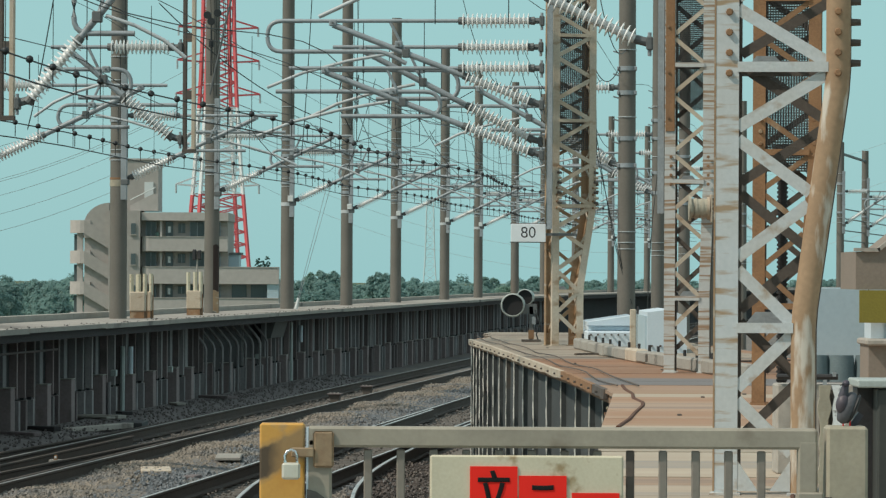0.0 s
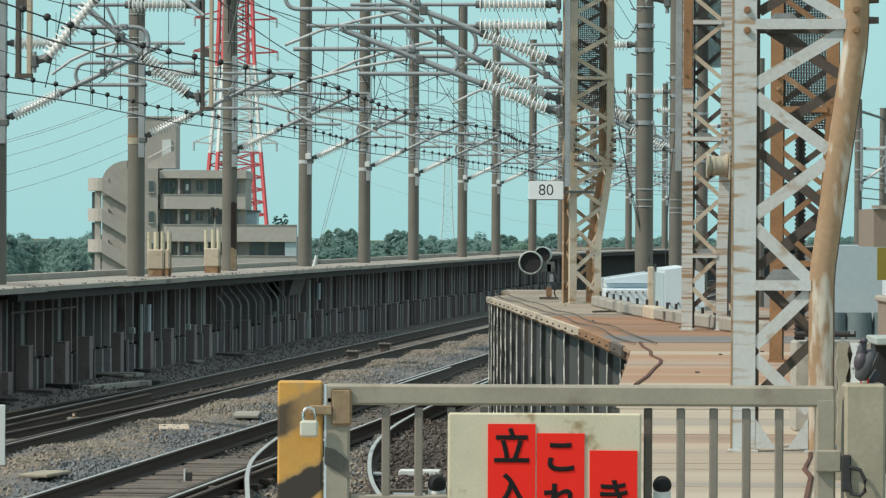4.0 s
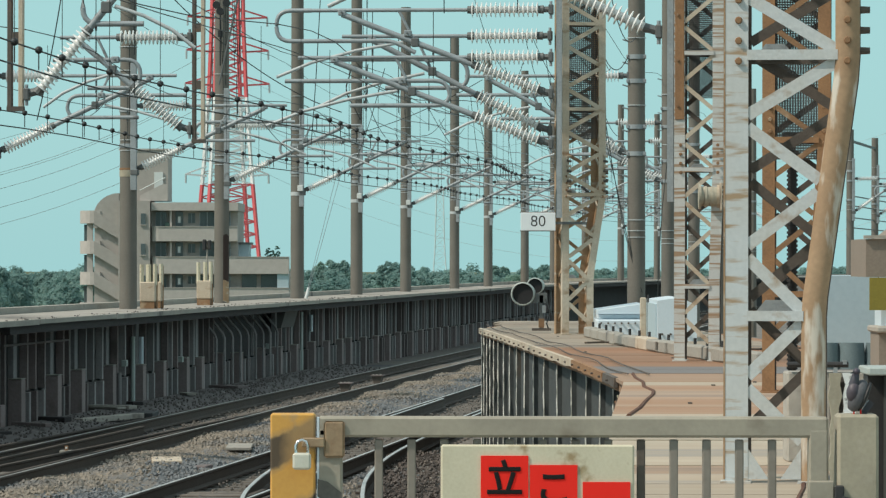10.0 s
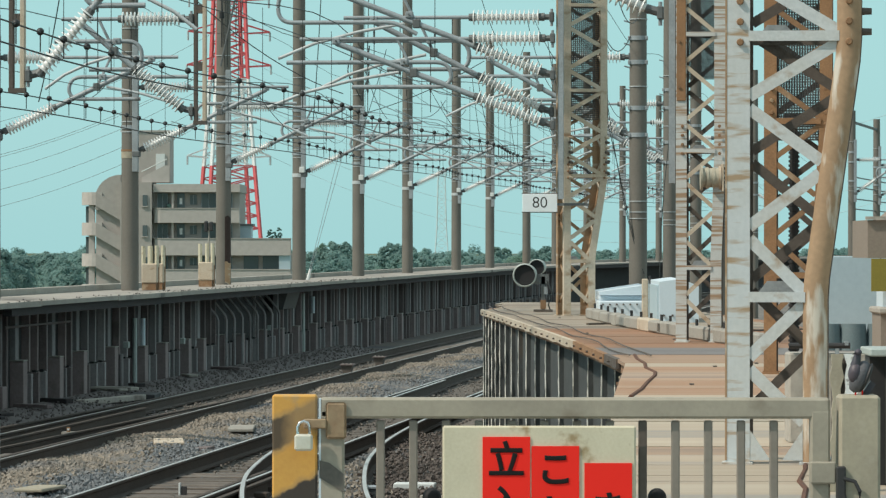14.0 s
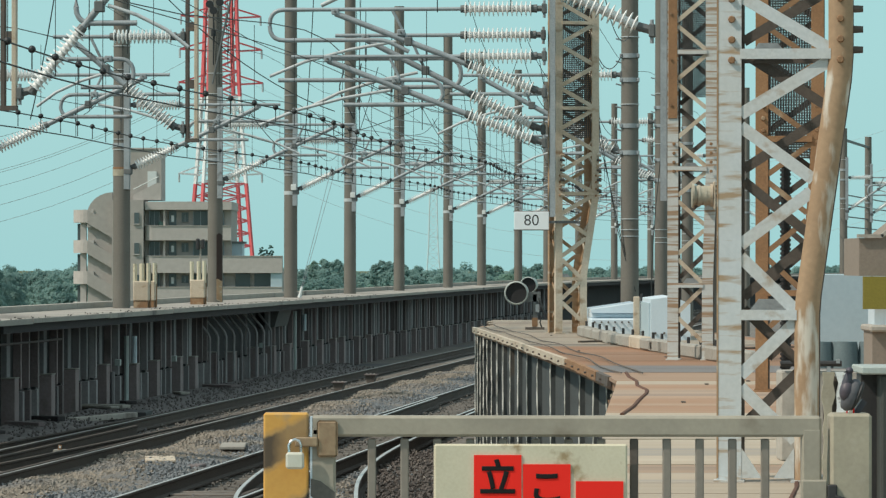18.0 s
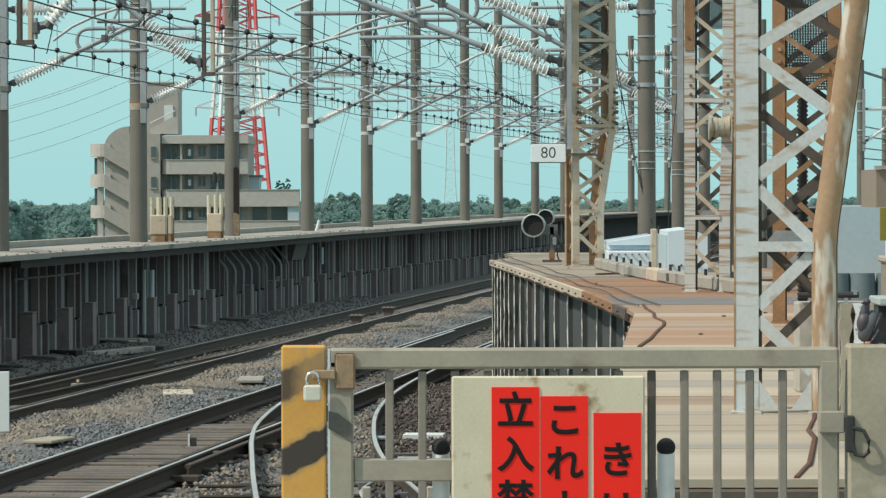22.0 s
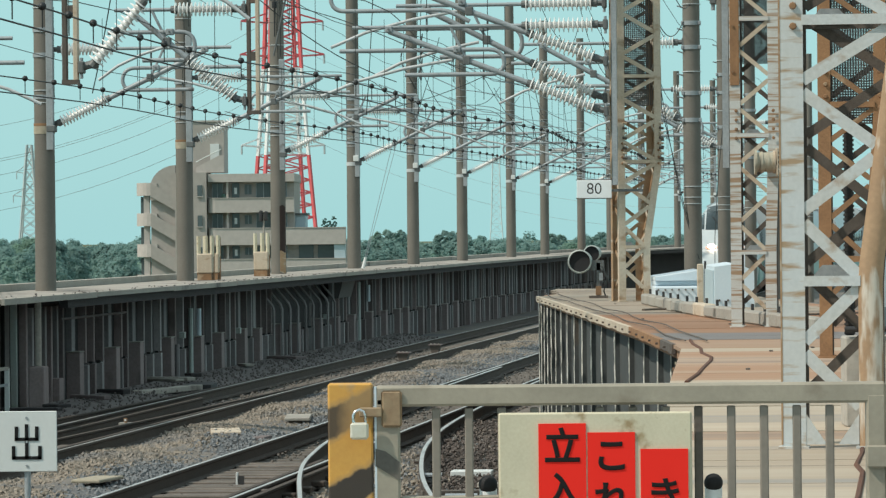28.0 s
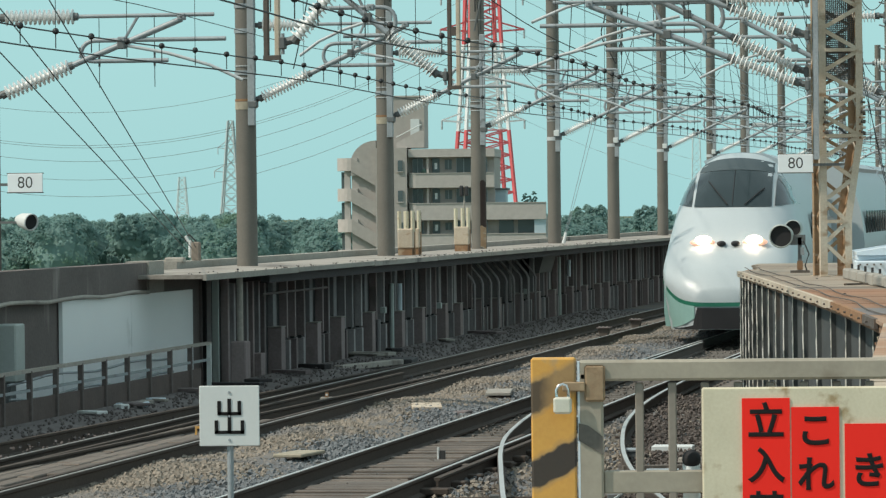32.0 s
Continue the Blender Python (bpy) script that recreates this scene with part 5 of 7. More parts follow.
# tower at the far left with its sign and horn
tower_brackets(along(60.3, -8.18), [(3.4, 4.55, 5.65, False)], "grey tube bracket with white insulators on the rusty tower", 1)
lattice(along(60.3, -8.75, -0.3), 9.5, "rusty brown lattice tower by the parapet", mat=M_TOWERTAN, w0=0.5, w1=0.6, mesh_from=3.0)


def speed_sign(m, w=0.52, h=0.27, flip=1):
    t = thing("speed_sign", m, "white rectangular speed sign reading 80", "sign", "speed signs")
    part("plate", box(B(), 0, 0, 0, w, 0.02, h, bevel=0.006), M_SIGNWHITE, t)
    part("frame", box(box(B(), 0, 0.012, h / 2 + 0.004, w + 0.02, 0.03, 0.014), 0, 0.012, -h / 2 - 0.004, w + 0.02, 0.03, 0.014), M_BRACEDARK, t)
    writing("80", t, Matrix.Translation((0, -0.0112, 0)) @ pose(0, 0, 0, 90, 0, 0), 0.235, M_INK, -0.002)
    part("arm", box(B(), flip * (w / 2 + 0.17), 0.06, -0.02, 0.6, 0.1, 0.04), M_GALVDARK, t)
    return t


def writing(text, parent, m, size, mat, offset=0.0, brush=0.0):
    """Characters as flat ink; brush rounds and thickens the strokes."""
    c = bpy.data.curves.new("writing", "FONT")
    c.body, c.size, c.align_x, c.align_y, c.offset = text, size, "CENTER", "CENTER", offset
    c.extrude, c.bevel_depth, c.bevel_resolution = 0.0002, brush, 1
    tmp = bpy.data.objects.new("writing", c)
    me = bpy.data.meshes.new_from_object(tmp)
    bpy.data.objects.remove(tmp)
    me.materials.append(mat)
    ob = new("writing", me)
    ob.parent, ob.matrix_basis = parent, m
    return ob


speed_sign(pose(1.272, 63.38, 3.44))
speed_sign(along(60.2, -7.57, 3.26), flip=-1)


def horn(m, label, second=True):
    t = thing("loudspeaker", m, label, "loudspeaker", "loudspeakers")
    if second:
        part("stand", box(B(), 0.30, 0.1, 0.28, 0.06, 0.06, 0.56), M_GALVDARK, t)
        part("clamp", box(B(), 0.34, 0.06, 0.34, 0.06, 0.05, 0.12), M_GALV, t)
        part("clamp", box(B(), 0.30, 0.05, 0.12, 0.09, 0.05, 0.14), M_BROWNBRACE, t)
        part("foot", box(B(), 0.30, 0.1, 0.02, 0.3, 0.3, 0.04), M_BRACEDARK, t)
        part("bracket", box(B(), 0.24, 0.1, 0.52, 0.3, 0.06, 0.16), M_GALVDARK, t)
        part("wiring", sweep(B(), [(0.36, 0.0, 0.5), (0.44, -0.05, 0.3), (0.38, -0.05, 0.12), (0.42, 0, 0.0)], 0.012, 5), M_WIRE, t)
    for k, (x, y, z) in enumerate(((0, 0, 0.58), (0.20, 0.45, 0.70))[:2 if second else 1]):
        d = Vector((-0.16, -1, -0.03)).normalized() if second else Vector((0.75, -0.62, -0.12)).normalized()
        c = Vector((x, y, z))
        bm = B()
        n = 24
        side = d.cross(Vector((0, 0, 1))).normalized()
        up = side.cross(d)
        rings = []
        f = 0.72 if k else 1.0
        for off, r in ((0.0, 0.172 * f), (-0.012, 0.19 * f), (-0.06, 0.188 * f), (-0.34, 0.16 * f), (-0.5, 0.10 * f), (-0.505, 0.001)):
            rings.append([c + d * off + r * (math.cos(a) * side + math.sin(a) * up) for a in (2 * math.pi * i / n for i in range(n))])
        inner = [[c + d * off + r * (math.cos(a) * side + math.sin(a) * up) for a in (2 * math.pi * i / n for i in range(n))] for off, r in ((0.0, 0.172 * f), (-0.28, 0.13 * f))]
        part("shell", extrude(bm, inner[::-1] + rings), M_TEAL if second else M_WHITE, t, smooth=True)
        # Black disc just inside the mouth paints the shade of the hollow horn.
        part("throat", rod(B(), c + d * -0.05, c + d * -0.06, 0.165 * f, seg=20), M_UNDER, t)
    return t


horn(pose(1.10, 67.0, DECK_Z), "pair of pale round loudspeakers on a rusty stand on the deck")
h = horn(along(59.9, -7.40, 2.31) @ Matrix.Scale(0.66, 4), "white horn loudspeaker fixed to the tower", False)
part("arm", box(B(), -0.95, 0.50, 0.58, 1.3, 0.7, 0.05), M_GALVDARK, h)

# ---- track sign ----
t = thing("track_sign", pose(-3.24, 28.3, -0.22), "white square sign with one black character on a post", "sign")
part("post", rod(B(), (0, 0.03, 0), (0, 0.03, 1.85), 0.022, seg=10), M_GALV, t, smooth=True)
part("plate", box(B(), 0, 0, 1.672, 0.405, 0.012, 0.405, bevel=0.004), M_WHITE, t)
for z in (1.51, 1.83, 1.67):
    part("screw", rod(B(), (0, -0.012, z), (0, -0.006, z), 0.009, seg=8), M_GALV, t)
ink = B()
for x, z, w, hh in ((0, 0.0, 0.024, 0.23), (-0.068, 0.055, 0.024, 0.09), (0.068, 0.055, 0.024, 0.09), (0, 0.015, 0.16, 0.022), (-0.088, -0.075, 0.024, 0.09), (0.088, -0.075, 0.024, 0.09), (0, -0.11, 0.2, 0.022)):
    box(ink, x, -0.009, 1.672 + z, w, 0.004, hh)
part("character", ink, M_INK, t, "black character meaning exit")

M_HASP = material("rusty tan plate", (0.36, 0.27, 0.17), 0.7, 0.1, (0.20, 0.11, 0.06), 0.9, 22.0, 0.2, 90, 0.1, (0.42, 0.36, 0.26), 0.58, 25.0)
M_BLACKFADED = material("faded black paint", (0.09, 0.085, 0.078), 0.7, 0, (0.20, 0.18, 0.15), 0.6, 20.0, 0.2, 80, 0.05)
M_CASE = material("dark grey-green cabinet", (0.055, 0.06, 0.055), 0.6, 0.1, (0.04, 0.042, 0.04), 0.6, 6.0)
M_TEALDARK = material("dark teal shell", (0.15, 0.20, 0.21), 0.7, 0.0, (0.05, 0.07, 0.078), 0.6, 3.0)
# ---- gate at the platform end ----
GY = 11.54
near = struct("platform", box(B(), 0.7, 6.0, 0.52, 4.2, 14.2, 1.46), M_CONC, "plain concrete station platform")
gate = thing("platform_gate", pose(0, GY, 1.25), "grey-green steel bar gate across the platform end", "gate")
part("top_rail", box(B(), 0.327, 0, 1.134, 1.388, 0.05, 0.057, bevel=0.007), M_GATE, gate)
part("stile", box(B(), -0.334, 0, 0.58, 0.068, 0.05, 1.10, bevel=0.006), M_GATE, gate)
part("stile", box(B(), 0.994, 0, 0.58, 0.054, 0.052, 1.10, bevel=0.006), M_GATE, gate)
part("middle_rail", box(B(), 0.05, 0.004, 0.83, 0.70, 0.03, 0.062, bevel=0.004), M_GATE, gate)
part("bottom_rail", box(B(), 0.327, 0, 0.1, 1.28, 0.05, 0.06, bevel=0.006), M_GATE, gate)
for k in range(13):
    part("bar", box(B(), -0.2015 + 0.0892 * k, 0.0, 0.615, 0.023, 0.02, 0.97, bevel=0.003), M_GATEBAR if k != 8 else M_BRACEDARK, gate)
part("corner_plate", box(B(), -0.322, -0.03, 1.10, 0.056, 0.008, 0.10, bevel=0.006), M_HASP, gate, "rusty tan corner plate")
part("edge_strip", box(B(), -0.366, -0.01, 0.6, 0.006, 0.03, 1.12), M_WHITEBOX, gate)
part("stain_stripe", extrude(B(), [[Vector((x, y, z)) for x, z in ((-0.367, 0.945), (-0.301, 0.905), (-0.301, 0.955), (-0.34, 0.985), (-0.367, 0.992))] for y in (-0.0275, -0.024)]), M_BLACKFADED, gate, "faded black paint stripe")
hasp = part("latch", box(B(), 1.0, -0.034, 0.96, 0.07, 0.02, 0.06, bevel=0.004), M_GATE, gate)
part("latch_pin", box(B(), 1.03, -0.03, 0.96, 0.05, 0.014, 0.03), M_CREAM, hasp)
pts = [(1.055, -0.05, 0.945), (1.085, -0.055, 0.937), (1.098, -0.058, 0.91), (1.098, -0.058, 0.88), (1.085, -0.055, 0.868), (1.062, -0.05, 0.872), (1.056, -0.05, 0.90)]
part("handle_plate", box(B(), 1.048, -0.045, 0.928, 0.026, 0.014, 0.10, bevel=0.004), M_BLACK, gate, "black handle plate")
part("handle", sweep(B(), pts, 0.0055, 8), M_BLACK, gate, "black loop handle", True)
yp = thing("striped_post", pose(-0.435, GY + 0.01, 1.25), "yellow and black striped steel post with peeling paint", "post")
part("shaft", box(B(), 0, 0, 0.585, 0.122, 0.06, 1.17, bevel=0.005), M_STRIPED, yp)
lock = thing("padlock", pose(-0.409, GY - 0.055, 2.292), "small pale brass padlock with a chrome shackle on the hasp", "padlock")
part("body", box(B(), 0, 0, 0, 0.05, 0.02, 0.046, bevel=0.006), M_BRASS, lock)
part("shackle", sweep(B(), [(-0.016, 0, 0.02), (-0.016, 0, 0.042), (-0.011, 0, 0.053), (0, 0, 0.058), (0.011, 0, 0.053), (0.016, 0, 0.042), (0.016, 0, 0.02)], 0.0045, 8), M_CHROME, lock, smooth=True)
part("hasp", box(B(), 0.03, 0.02, 0.05, 0.062, 0.012, 0.026, bevel=0.003), M_HASP, lock)
cp = thing("end_post", pose(1.10, GY + 0.02, 1.25), "stained square concrete post beside the gate", "post")
part("shaft", box(B(), 0, 0, 0.585, 0.112, 0.12, 1.17, bevel=0.008), M_GATEPOST, cp)

sign = thing("warning_sign", pose(0.23, GY - 0.035, 1.25), "cream warning board with three red strips of black writing", "sign")
part("board", box(B(), 0, 0, 0.687, 0.525, 0.012, 0.80, bevel=0.005), M_CREAM, sign)
for x, top, text, pitch, size in ((-0.0895, 1.057, "立入禁止", 0.120, 0.104), (0.0435, 1.032, "これより", 0.120, 0.104), (0.187, 0.986, "きけん", 0.135, 0.104)):
    n = len(text)
    hgt = 0.55
    strip_ob = part("red_strip", box(B(), x, -0.008, top - hgt / 2, 0.129, 0.004, hgt), M_RED, sign, "red sticker strip")
    for k, ch in enumerate(text):
        writing(ch, strip_ob, Matrix.Translation((x, -0.0104, top - (0.068 if n == 4 else 0.132) - pitch * k)) @ pose(0, 0, 0, 90, 0, 0), size * 0.97, M_INK, 0.0, 0.0024)
for x in (-0.062, 0.554):
    t = thing("sign_stand", pose(x, GY + 0.06, 1.25), "white round tube with a black end cap behind the gate", "post", "white tubes behind the gate")
    part("tube", rod(B(), (0, 0, 0), (0, 0, 0.882), 0.024, seg=16), M_PANELWHITE, t, smooth=True)
    bm = B()
    bmesh.ops.create_uvsphere(bm, u_segments=16, v_segments=10, radius=0.026, matrix=Matrix.Translation((0, -0.006, 0.887)))
    part("cap", bm, M_UNDER, t, "black end cap", True)


t = thing("timber_frame", pose(0, GY + 0.5, 1.25), "pale weathered timber frame round a dark case behind the gate", "frame")
for x in (-0.277, -0.092):
    part("post", box(B(), x, 0, 0.375, 0.026, 0.03, 0.75, bevel=0.003), M_LEDGE, t)
part("rail", box(B(), -0.185, 0.0, 0.70, 0.16, 0.024, 0.022, bevel=0.003), M_LEDGE, t)
case = part("case", box(B(), -0.163, 0.03, 0.33, 0.062, 0.05, 0.66, bevel=0.004), M_CREAM, t, "pale case")
part("front", box(B(), -0.163, 0.002, 0.33, 0.04, 0.008, 0.62), M_UNDER, case, "dark front")


# ---- pigeon on the concrete post ----
M_PIGEONBREAST = material("pigeon breast", (0.085, 0.07, 0.085), 0.5, 0, (0.05, 0.045, 0.06), 0.6, 40.0)


bird = thing("pigeon", pose(1.10, GY, 2.418) @ Matrix.Scale(0.83, 4), "grey pigeon with a dark neck standing on the concrete post", "bird")
part("body", blob((0.004, 0.004, 0.062), (0.030, 0.040, 0.056), (0, 22, 0)), M_PIGEON, bird, smooth=True)
part("breast", blob((-0.014, -0.012, 0.076), (0.022, 0.026, 0.034), (0, 10, 0)), M_PIGEONBREAST, bird, smooth=True)
part("neck", rod(B(), (-0.012, -0.010, 0.098), (-0.004, -0.014, 0.136), 0.018, 0.011, seg=12), M_PIGEONDARK, bird, smooth=True)
part("head", blob((-0.003, -0.016, 0.142), (0.0125, 0.015, 0.012)), M_PIGEONDARK, bird, smooth=True)
part("beak", rod(B(), (-0.012, -0.024, 0.140), (-0.024, -0.034, 0.136), 0.0035, 0.001, seg=6), M_BLACK, bird)
part("wing", blob((0.024, 0.004, 0.058), (0.011, 0.036, 0.052), (0, 24, 0)), M_BLACK, bird, "black barred wing", True)
part("wing", blob((-0.010, 0.022, 0.060), (0.014, 0.026, 0.046), (0, 18, 0)), M_PIGEON, bird, smooth=True)
part("tail", box(B(), 0.036, 0.03, 0.022, 0.02, 0.03, 0.05, ry=35), M_PIGEONDARK, bird)
for x in (-0.010, 0.012):
    part("leg", rod(B(), (x, 0, 0), (x, 0, 0.02), 0.003, seg=6), M_RED, bird)

# ---- right of the deck: panels, hut, cabinet ----
t = thing("panel_wall", pose(5.4, 45.0, -0.3), "pale blue-white panel wall behind the towers", "wall")
for k in range(4):
    part("panel", box(B(), -1.18 + 0.6 * k, 0, 1.5, 0.585, 0.06, 3.0, bevel=0.008), M_PANELBLUE, t)
t = thing("tank", pose(3.98, 43.0, DECK_Z), "dark teal rounded shapes low behind the tower", "tank")
for x in (-0.2, 0.06, 0.34):
    part("shell", rod(B(), (x, 0, 0.0), (x, 0, 0.27), 0.16, 0.13, seg=14), M_TEALDARK, t, smooth=True)
hut = thing("platform_hut", pose(4.75, 39.0, 0), "brown clad hut with an olive sign panel", "hut")
part("upper_cladding", extrude(B(), [[Vector((x, y, z)) for x, z in ((-0.95, 2.70), (1.4, 2.70), (1.4, 3.65), (0.0, 3.65), (-0.74, 3.05), (-0.95, 3.05))] for y in (0, 1.5)]), M_BROWNHUT, hut)
part("roof_edge", box(B(), -0.85, 0, 3.068, 0.24, 0.08, 0.03), M_LEDGE, hut)
part("roof_edge", beam(B(), (-0.75, -0.01, 3.065), (0.0, -0.01, 3.672), 0.035, 0.06, (0, 1, 0)), M_LEDGE, hut)
part("sign_panel", box(B(), 0.2, -0.03, 2.545, 2.24, 0.05, 0.30), M_OLIVE, hut, "olive sign panel")
part("wall", box(B(), 0.3, 0.4, 2.3, 2.2, 0.6, 0.24), M_WHITEBOX, hut)
part("lower_cladding", box(B(), 0.3, 0.2, 1.98, 2.3, 0.8, 0.44), M_BROWNHUT, hut)
part("coping", box(B(), 0.3, 0.16, 2.22, 2.36, 0.9, 0.06, bevel=0.015), M_LEDGE, hut)
t = thing("equipment_cabinet", pose(2.09, 19.0, DECK_Z), "dark steel cabinet with a pale green top plate", "cabinet")
part("case", box(B(), 0.12, 0, 0.29, 0.56, 0.4, 0.58, bevel=0.01), M_CASE, t)
# Solid black box puts the dark of the gap beside the case into colour.
part("side_recess", box(B(), -0.19, 0.1, 0.29, 0.08, 0.2, 0.58), M_BLACK, t)
part("top_plate", box(B(), 0.10, 0, 0.60, 0.70, 0.46, 0.035, bevel=0.006), M_TEAL, t)
t = thing("canopy_post", pose(1.435, 12.6, 1.25), "white painted canopy post with a band", "post")
part("shaft", box(B(), 0, 0, 1.5, 0.13, 0.13, 3.0, bevel=0.01), M_WHITE, t)
part("band", box(B(), 0, 0, 0.74, 0.14, 0.14, 0.03), M_BRACEDARK, t)
M_FLAKED = material("flaked white", (0.78, 0.80, 0.80), 0.7, 0, (0.5, 0.5, 0.46), 0.6, 14.0, 0.2, 80, 0.2, (0.10, 0.075, 0.07), 0.60, 26.0)
t = thing("flaked_panel", pose(1.70, 18.5, DECK_Z), "pair of peeling boards with ragged dark edges behind the post", "board")
rng = random.Random(3)
for x0, x1, mat in ((-0.055, -0.008, M_GATEPOST), (0.004, 0.056, M_FLAKED)):
    edge = [z for z in np.linspace(0.0, 0.60, 13)]
    ring = [(x0, 0.0)] + [(x1 + rng.uniform(-0.012, 0.008), z) for z in edge] + [(x0 + rng.uniform(-0.01, 0.01), z) for z in edge[::-1]]
    part("board", extrude(B(), [[Vector((x, y, z)) for x, z in ring[1:]] for y in (0, 0.03)]), mat, t)
part("backing", box(B(), 0.0, 0.06, 0.29, 0.10, 0.03, 0.58), M_BRACEDARK, t)
t = thing("ledge_pipe", pose(2.02, 23.0, DECK_Z), "thin dark pipe over a pale ledge behind the boards", "pipe")
part("ledge", box(B(), 0.0, 0.1, 0.245, 0.42, 0.3, 0.49, bevel=0.01), M_LEDGE, t)
part("pipe", rod(B(), (-0.21, -0.06, 0.53), (0.12, -0.06, 0.53), 0.016, seg=8), M_BLACK, t)
for x in (-0.10, 0.1):
    part("clip", box(B(), x, -0.06, 0.542, 0.02, 0.03, 0.025), M_GALV, t)
for x in (-0.12, 0.05):
    part("saddle", box(B(), x, -0.06, 0.50, 0.02, 0.03, 0.03), M_GALV, t)

# ---- diverging rails of the turnout ----
def spline(pts, n=8):
    out = []
    P = [pts[0]] + pts + [pts[-1]]
    for a, b, c, d in zip(P, P[1:], P[2:], P[3:]):
        for k in range(n):
            t = k / n
            out.append(tuple(0.5 * (2 * b[i] + (c[i] - a[i]) * t + (2 * a[i] - 5 * b[i] + 4 * c[i] - d[i]) * t * t + (3 * b[i] - a[i] - 3 * c[i] + d[i]) * t ** 3) for i in (0, 1)))
    return out + [pts[-1]]


SIDING = spline([(-0.2, 26.0), (-0.55, 33.0), (-1.12, 39.6), (-1.62, 45.5), (-1.84, 51.0), (-1.86, 57.0), (-1.55, 64.0), (-0.75, 74.0), (0.55, 88.0)])
siding = tagged(new("turnout_rails"), "curved shiny turnout rails leaving the platform track", "railway track", "railway tracks", "structure")
LEFT_RAIL = spline([(-0.95, 26.0), (-1.65, 35.2), (-2.03, 41.0), (-2.31, 46.1), (-2.46, 49.1), (-2.55, 52.0), (-2.54, 55.0), (-2.47, 58.0), (-2.26, 64.0), (-1.5, 74.0), (-0.2, 88.0)])
for line, side in ((LEFT_RAIL, 0.0), (SIDING, 0.7525)):
    rings, heads = [], []
    for i, (x, y) in enumerate(line):
        a, b = line[max(i - 1, 0)], line[min(i + 1, len(line) - 1)]
        d = Vector((b[0] - a[0], b[1] - a[1])).normalized()
        n = Vector((d.y, -d.x))
        rings.append([Vector((x + n.x * (side + o), y + n.y * (side + o), z + 0.004)) for o, z in RAIL])
        heads.append([Vector((x + n.x * (side + o), y + n.y * (side + o), z)) for o, z in rect(-0.024, 0.024, -0.004, 0.006)])
    part("rail", extrude(B(), rings), M_RAIL, siding)
    part("rail_head", extrude(B(), heads), M_RAILTOP, siding)
# wing rails, blocks and bolts of the crossing
for off in (0.62, 0.90):
    part("wing_rail", strip(B(), [(off + o, z - 0.012) for o, z in RAIL], 45.0, 53.5, 2), M_RAIL, siding, "dark wing rail")
for k in range(8):
    part("chair", box(B(), 0, 0, -0.15, 0.62, 0.2, 0.07, bevel=0.012), M_RAIL, siding, at=along(44.8 + 1.15 * k, 0.76))
for k in range(5):
    part("spacer", box(B(), 0, 0, -0.06, 0.12, 0.16, 0.08, bevel=0.01), M_BRACEDARK, siding, at=along(46 + 1.4 * k, 0.68 + 0.17 * (k % 2)))

# ---- ballast stones, planks and small trackside things ----
rng = random.Random(5)
CORNERS = [Vector((x, y, z)) * 0.75 for x in (-1, 1) for y in (-1, 1) for z in (-1, 1)]
SIDES = ((0, 1, 3, 2), (4, 6, 7, 5), (0, 4, 5, 1), (2, 3, 7, 6), (0, 2, 6, 4), (1, 5, 7, 3))


def heap(name, spots, label, mat=M_STONE):
    """Many small angular stones in one mesh."""
    verts, faces = [], []
    for (x, y, z), size in spots:
        turn = Matrix.Rotation(rng.uniform(0, 6.3), 3, "Z") @ Matrix.Rotation(rng.uniform(-0.9, 0.9), 3, "X") @ Matrix.Rotation(rng.uniform(-0.9, 0.9), 3, "Y")
        sx, sy, sz = (size * rng.uniform(0.7, 1.25) for _ in range(3))
        o = len(verts)
        for v in CORNERS:
            w = turn @ Vector((v.x * sx * rng.uniform(0.6, 1.1), v.y * sy * rng.uniform(0.6, 1.1), v.z * sz * rng.uniform(0.6, 1.1)))
            verts.append((x + w.x, y + w.y, z + w.z))
        faces += [tuple(i + o for i in q) for q in SIDES]
    me = bpy.data.meshes.new(name)
    me.from_pydata(verts, [], faces)
    me.materials.append(mat)
    return tagged(new(name, me), label, "ballast", "", "stuff")


spots, blue = [], []
for _ in range(52000):
    s = 36 + 95 * rng.random() ** 1.5
    off = rng.choice((rng.uniform(-3.35, -0.95), rng.uniform(-3.35, -0.95), rng.uniform(-3.35, -0.95), rng.uniform(0.95, 2.6)))
    mound = 0.10 * math.exp(-((off + 2.1) / 0.9) ** 2) + 0.04 * math.sin(s * 0.8 + off * 2)
    if off > 0 and s > 62:
        continue
    p = on_line(s, off, -0.21 + mound + rng.uniform(0, 0.03))
    (spots if off > 0 and rng.random() < 0.65 else blue if off > -1.75 + 0.25 * math.sin(s * 0.7) + rng.uniform(-0.3, 0.3) else spots).append((p, rng.uniform(0.014, 0.036)))
heap("ballast_stones", spots, "loose tan ballast stones between the tracks")
heap("ballast_stones", blue, "loose blue-grey ballast stones beside the rail", M_STONEBLUE)
spots = []
for _ in range(11000):
    y = rng.uniform(28, 66)
    spots.append((Vector((rng.uniform(-1.0, 0.6), y, -0.2 + rng.uniform(0, 0.1))), rng.uniform(0.013, 0.03)))
heap("ballast_stones", spots, "dark oily stones beside the turnout rails", M_STONEDARK)
spots = []
for _ in range(5000):
    s = 40 + 70 * rng.random()
    off = rng.choice((rng.uniform(-0.68, 0.68), rng.uniform(-0.68, 0.68) + LEFT_TRACK, rng.uniform(-6.5, -5.2)))
    spots.append((on_line(s, off, -0.19 + rng.uniform(-0.02, 0.02)), rng.uniform(0.012, 0.028)))
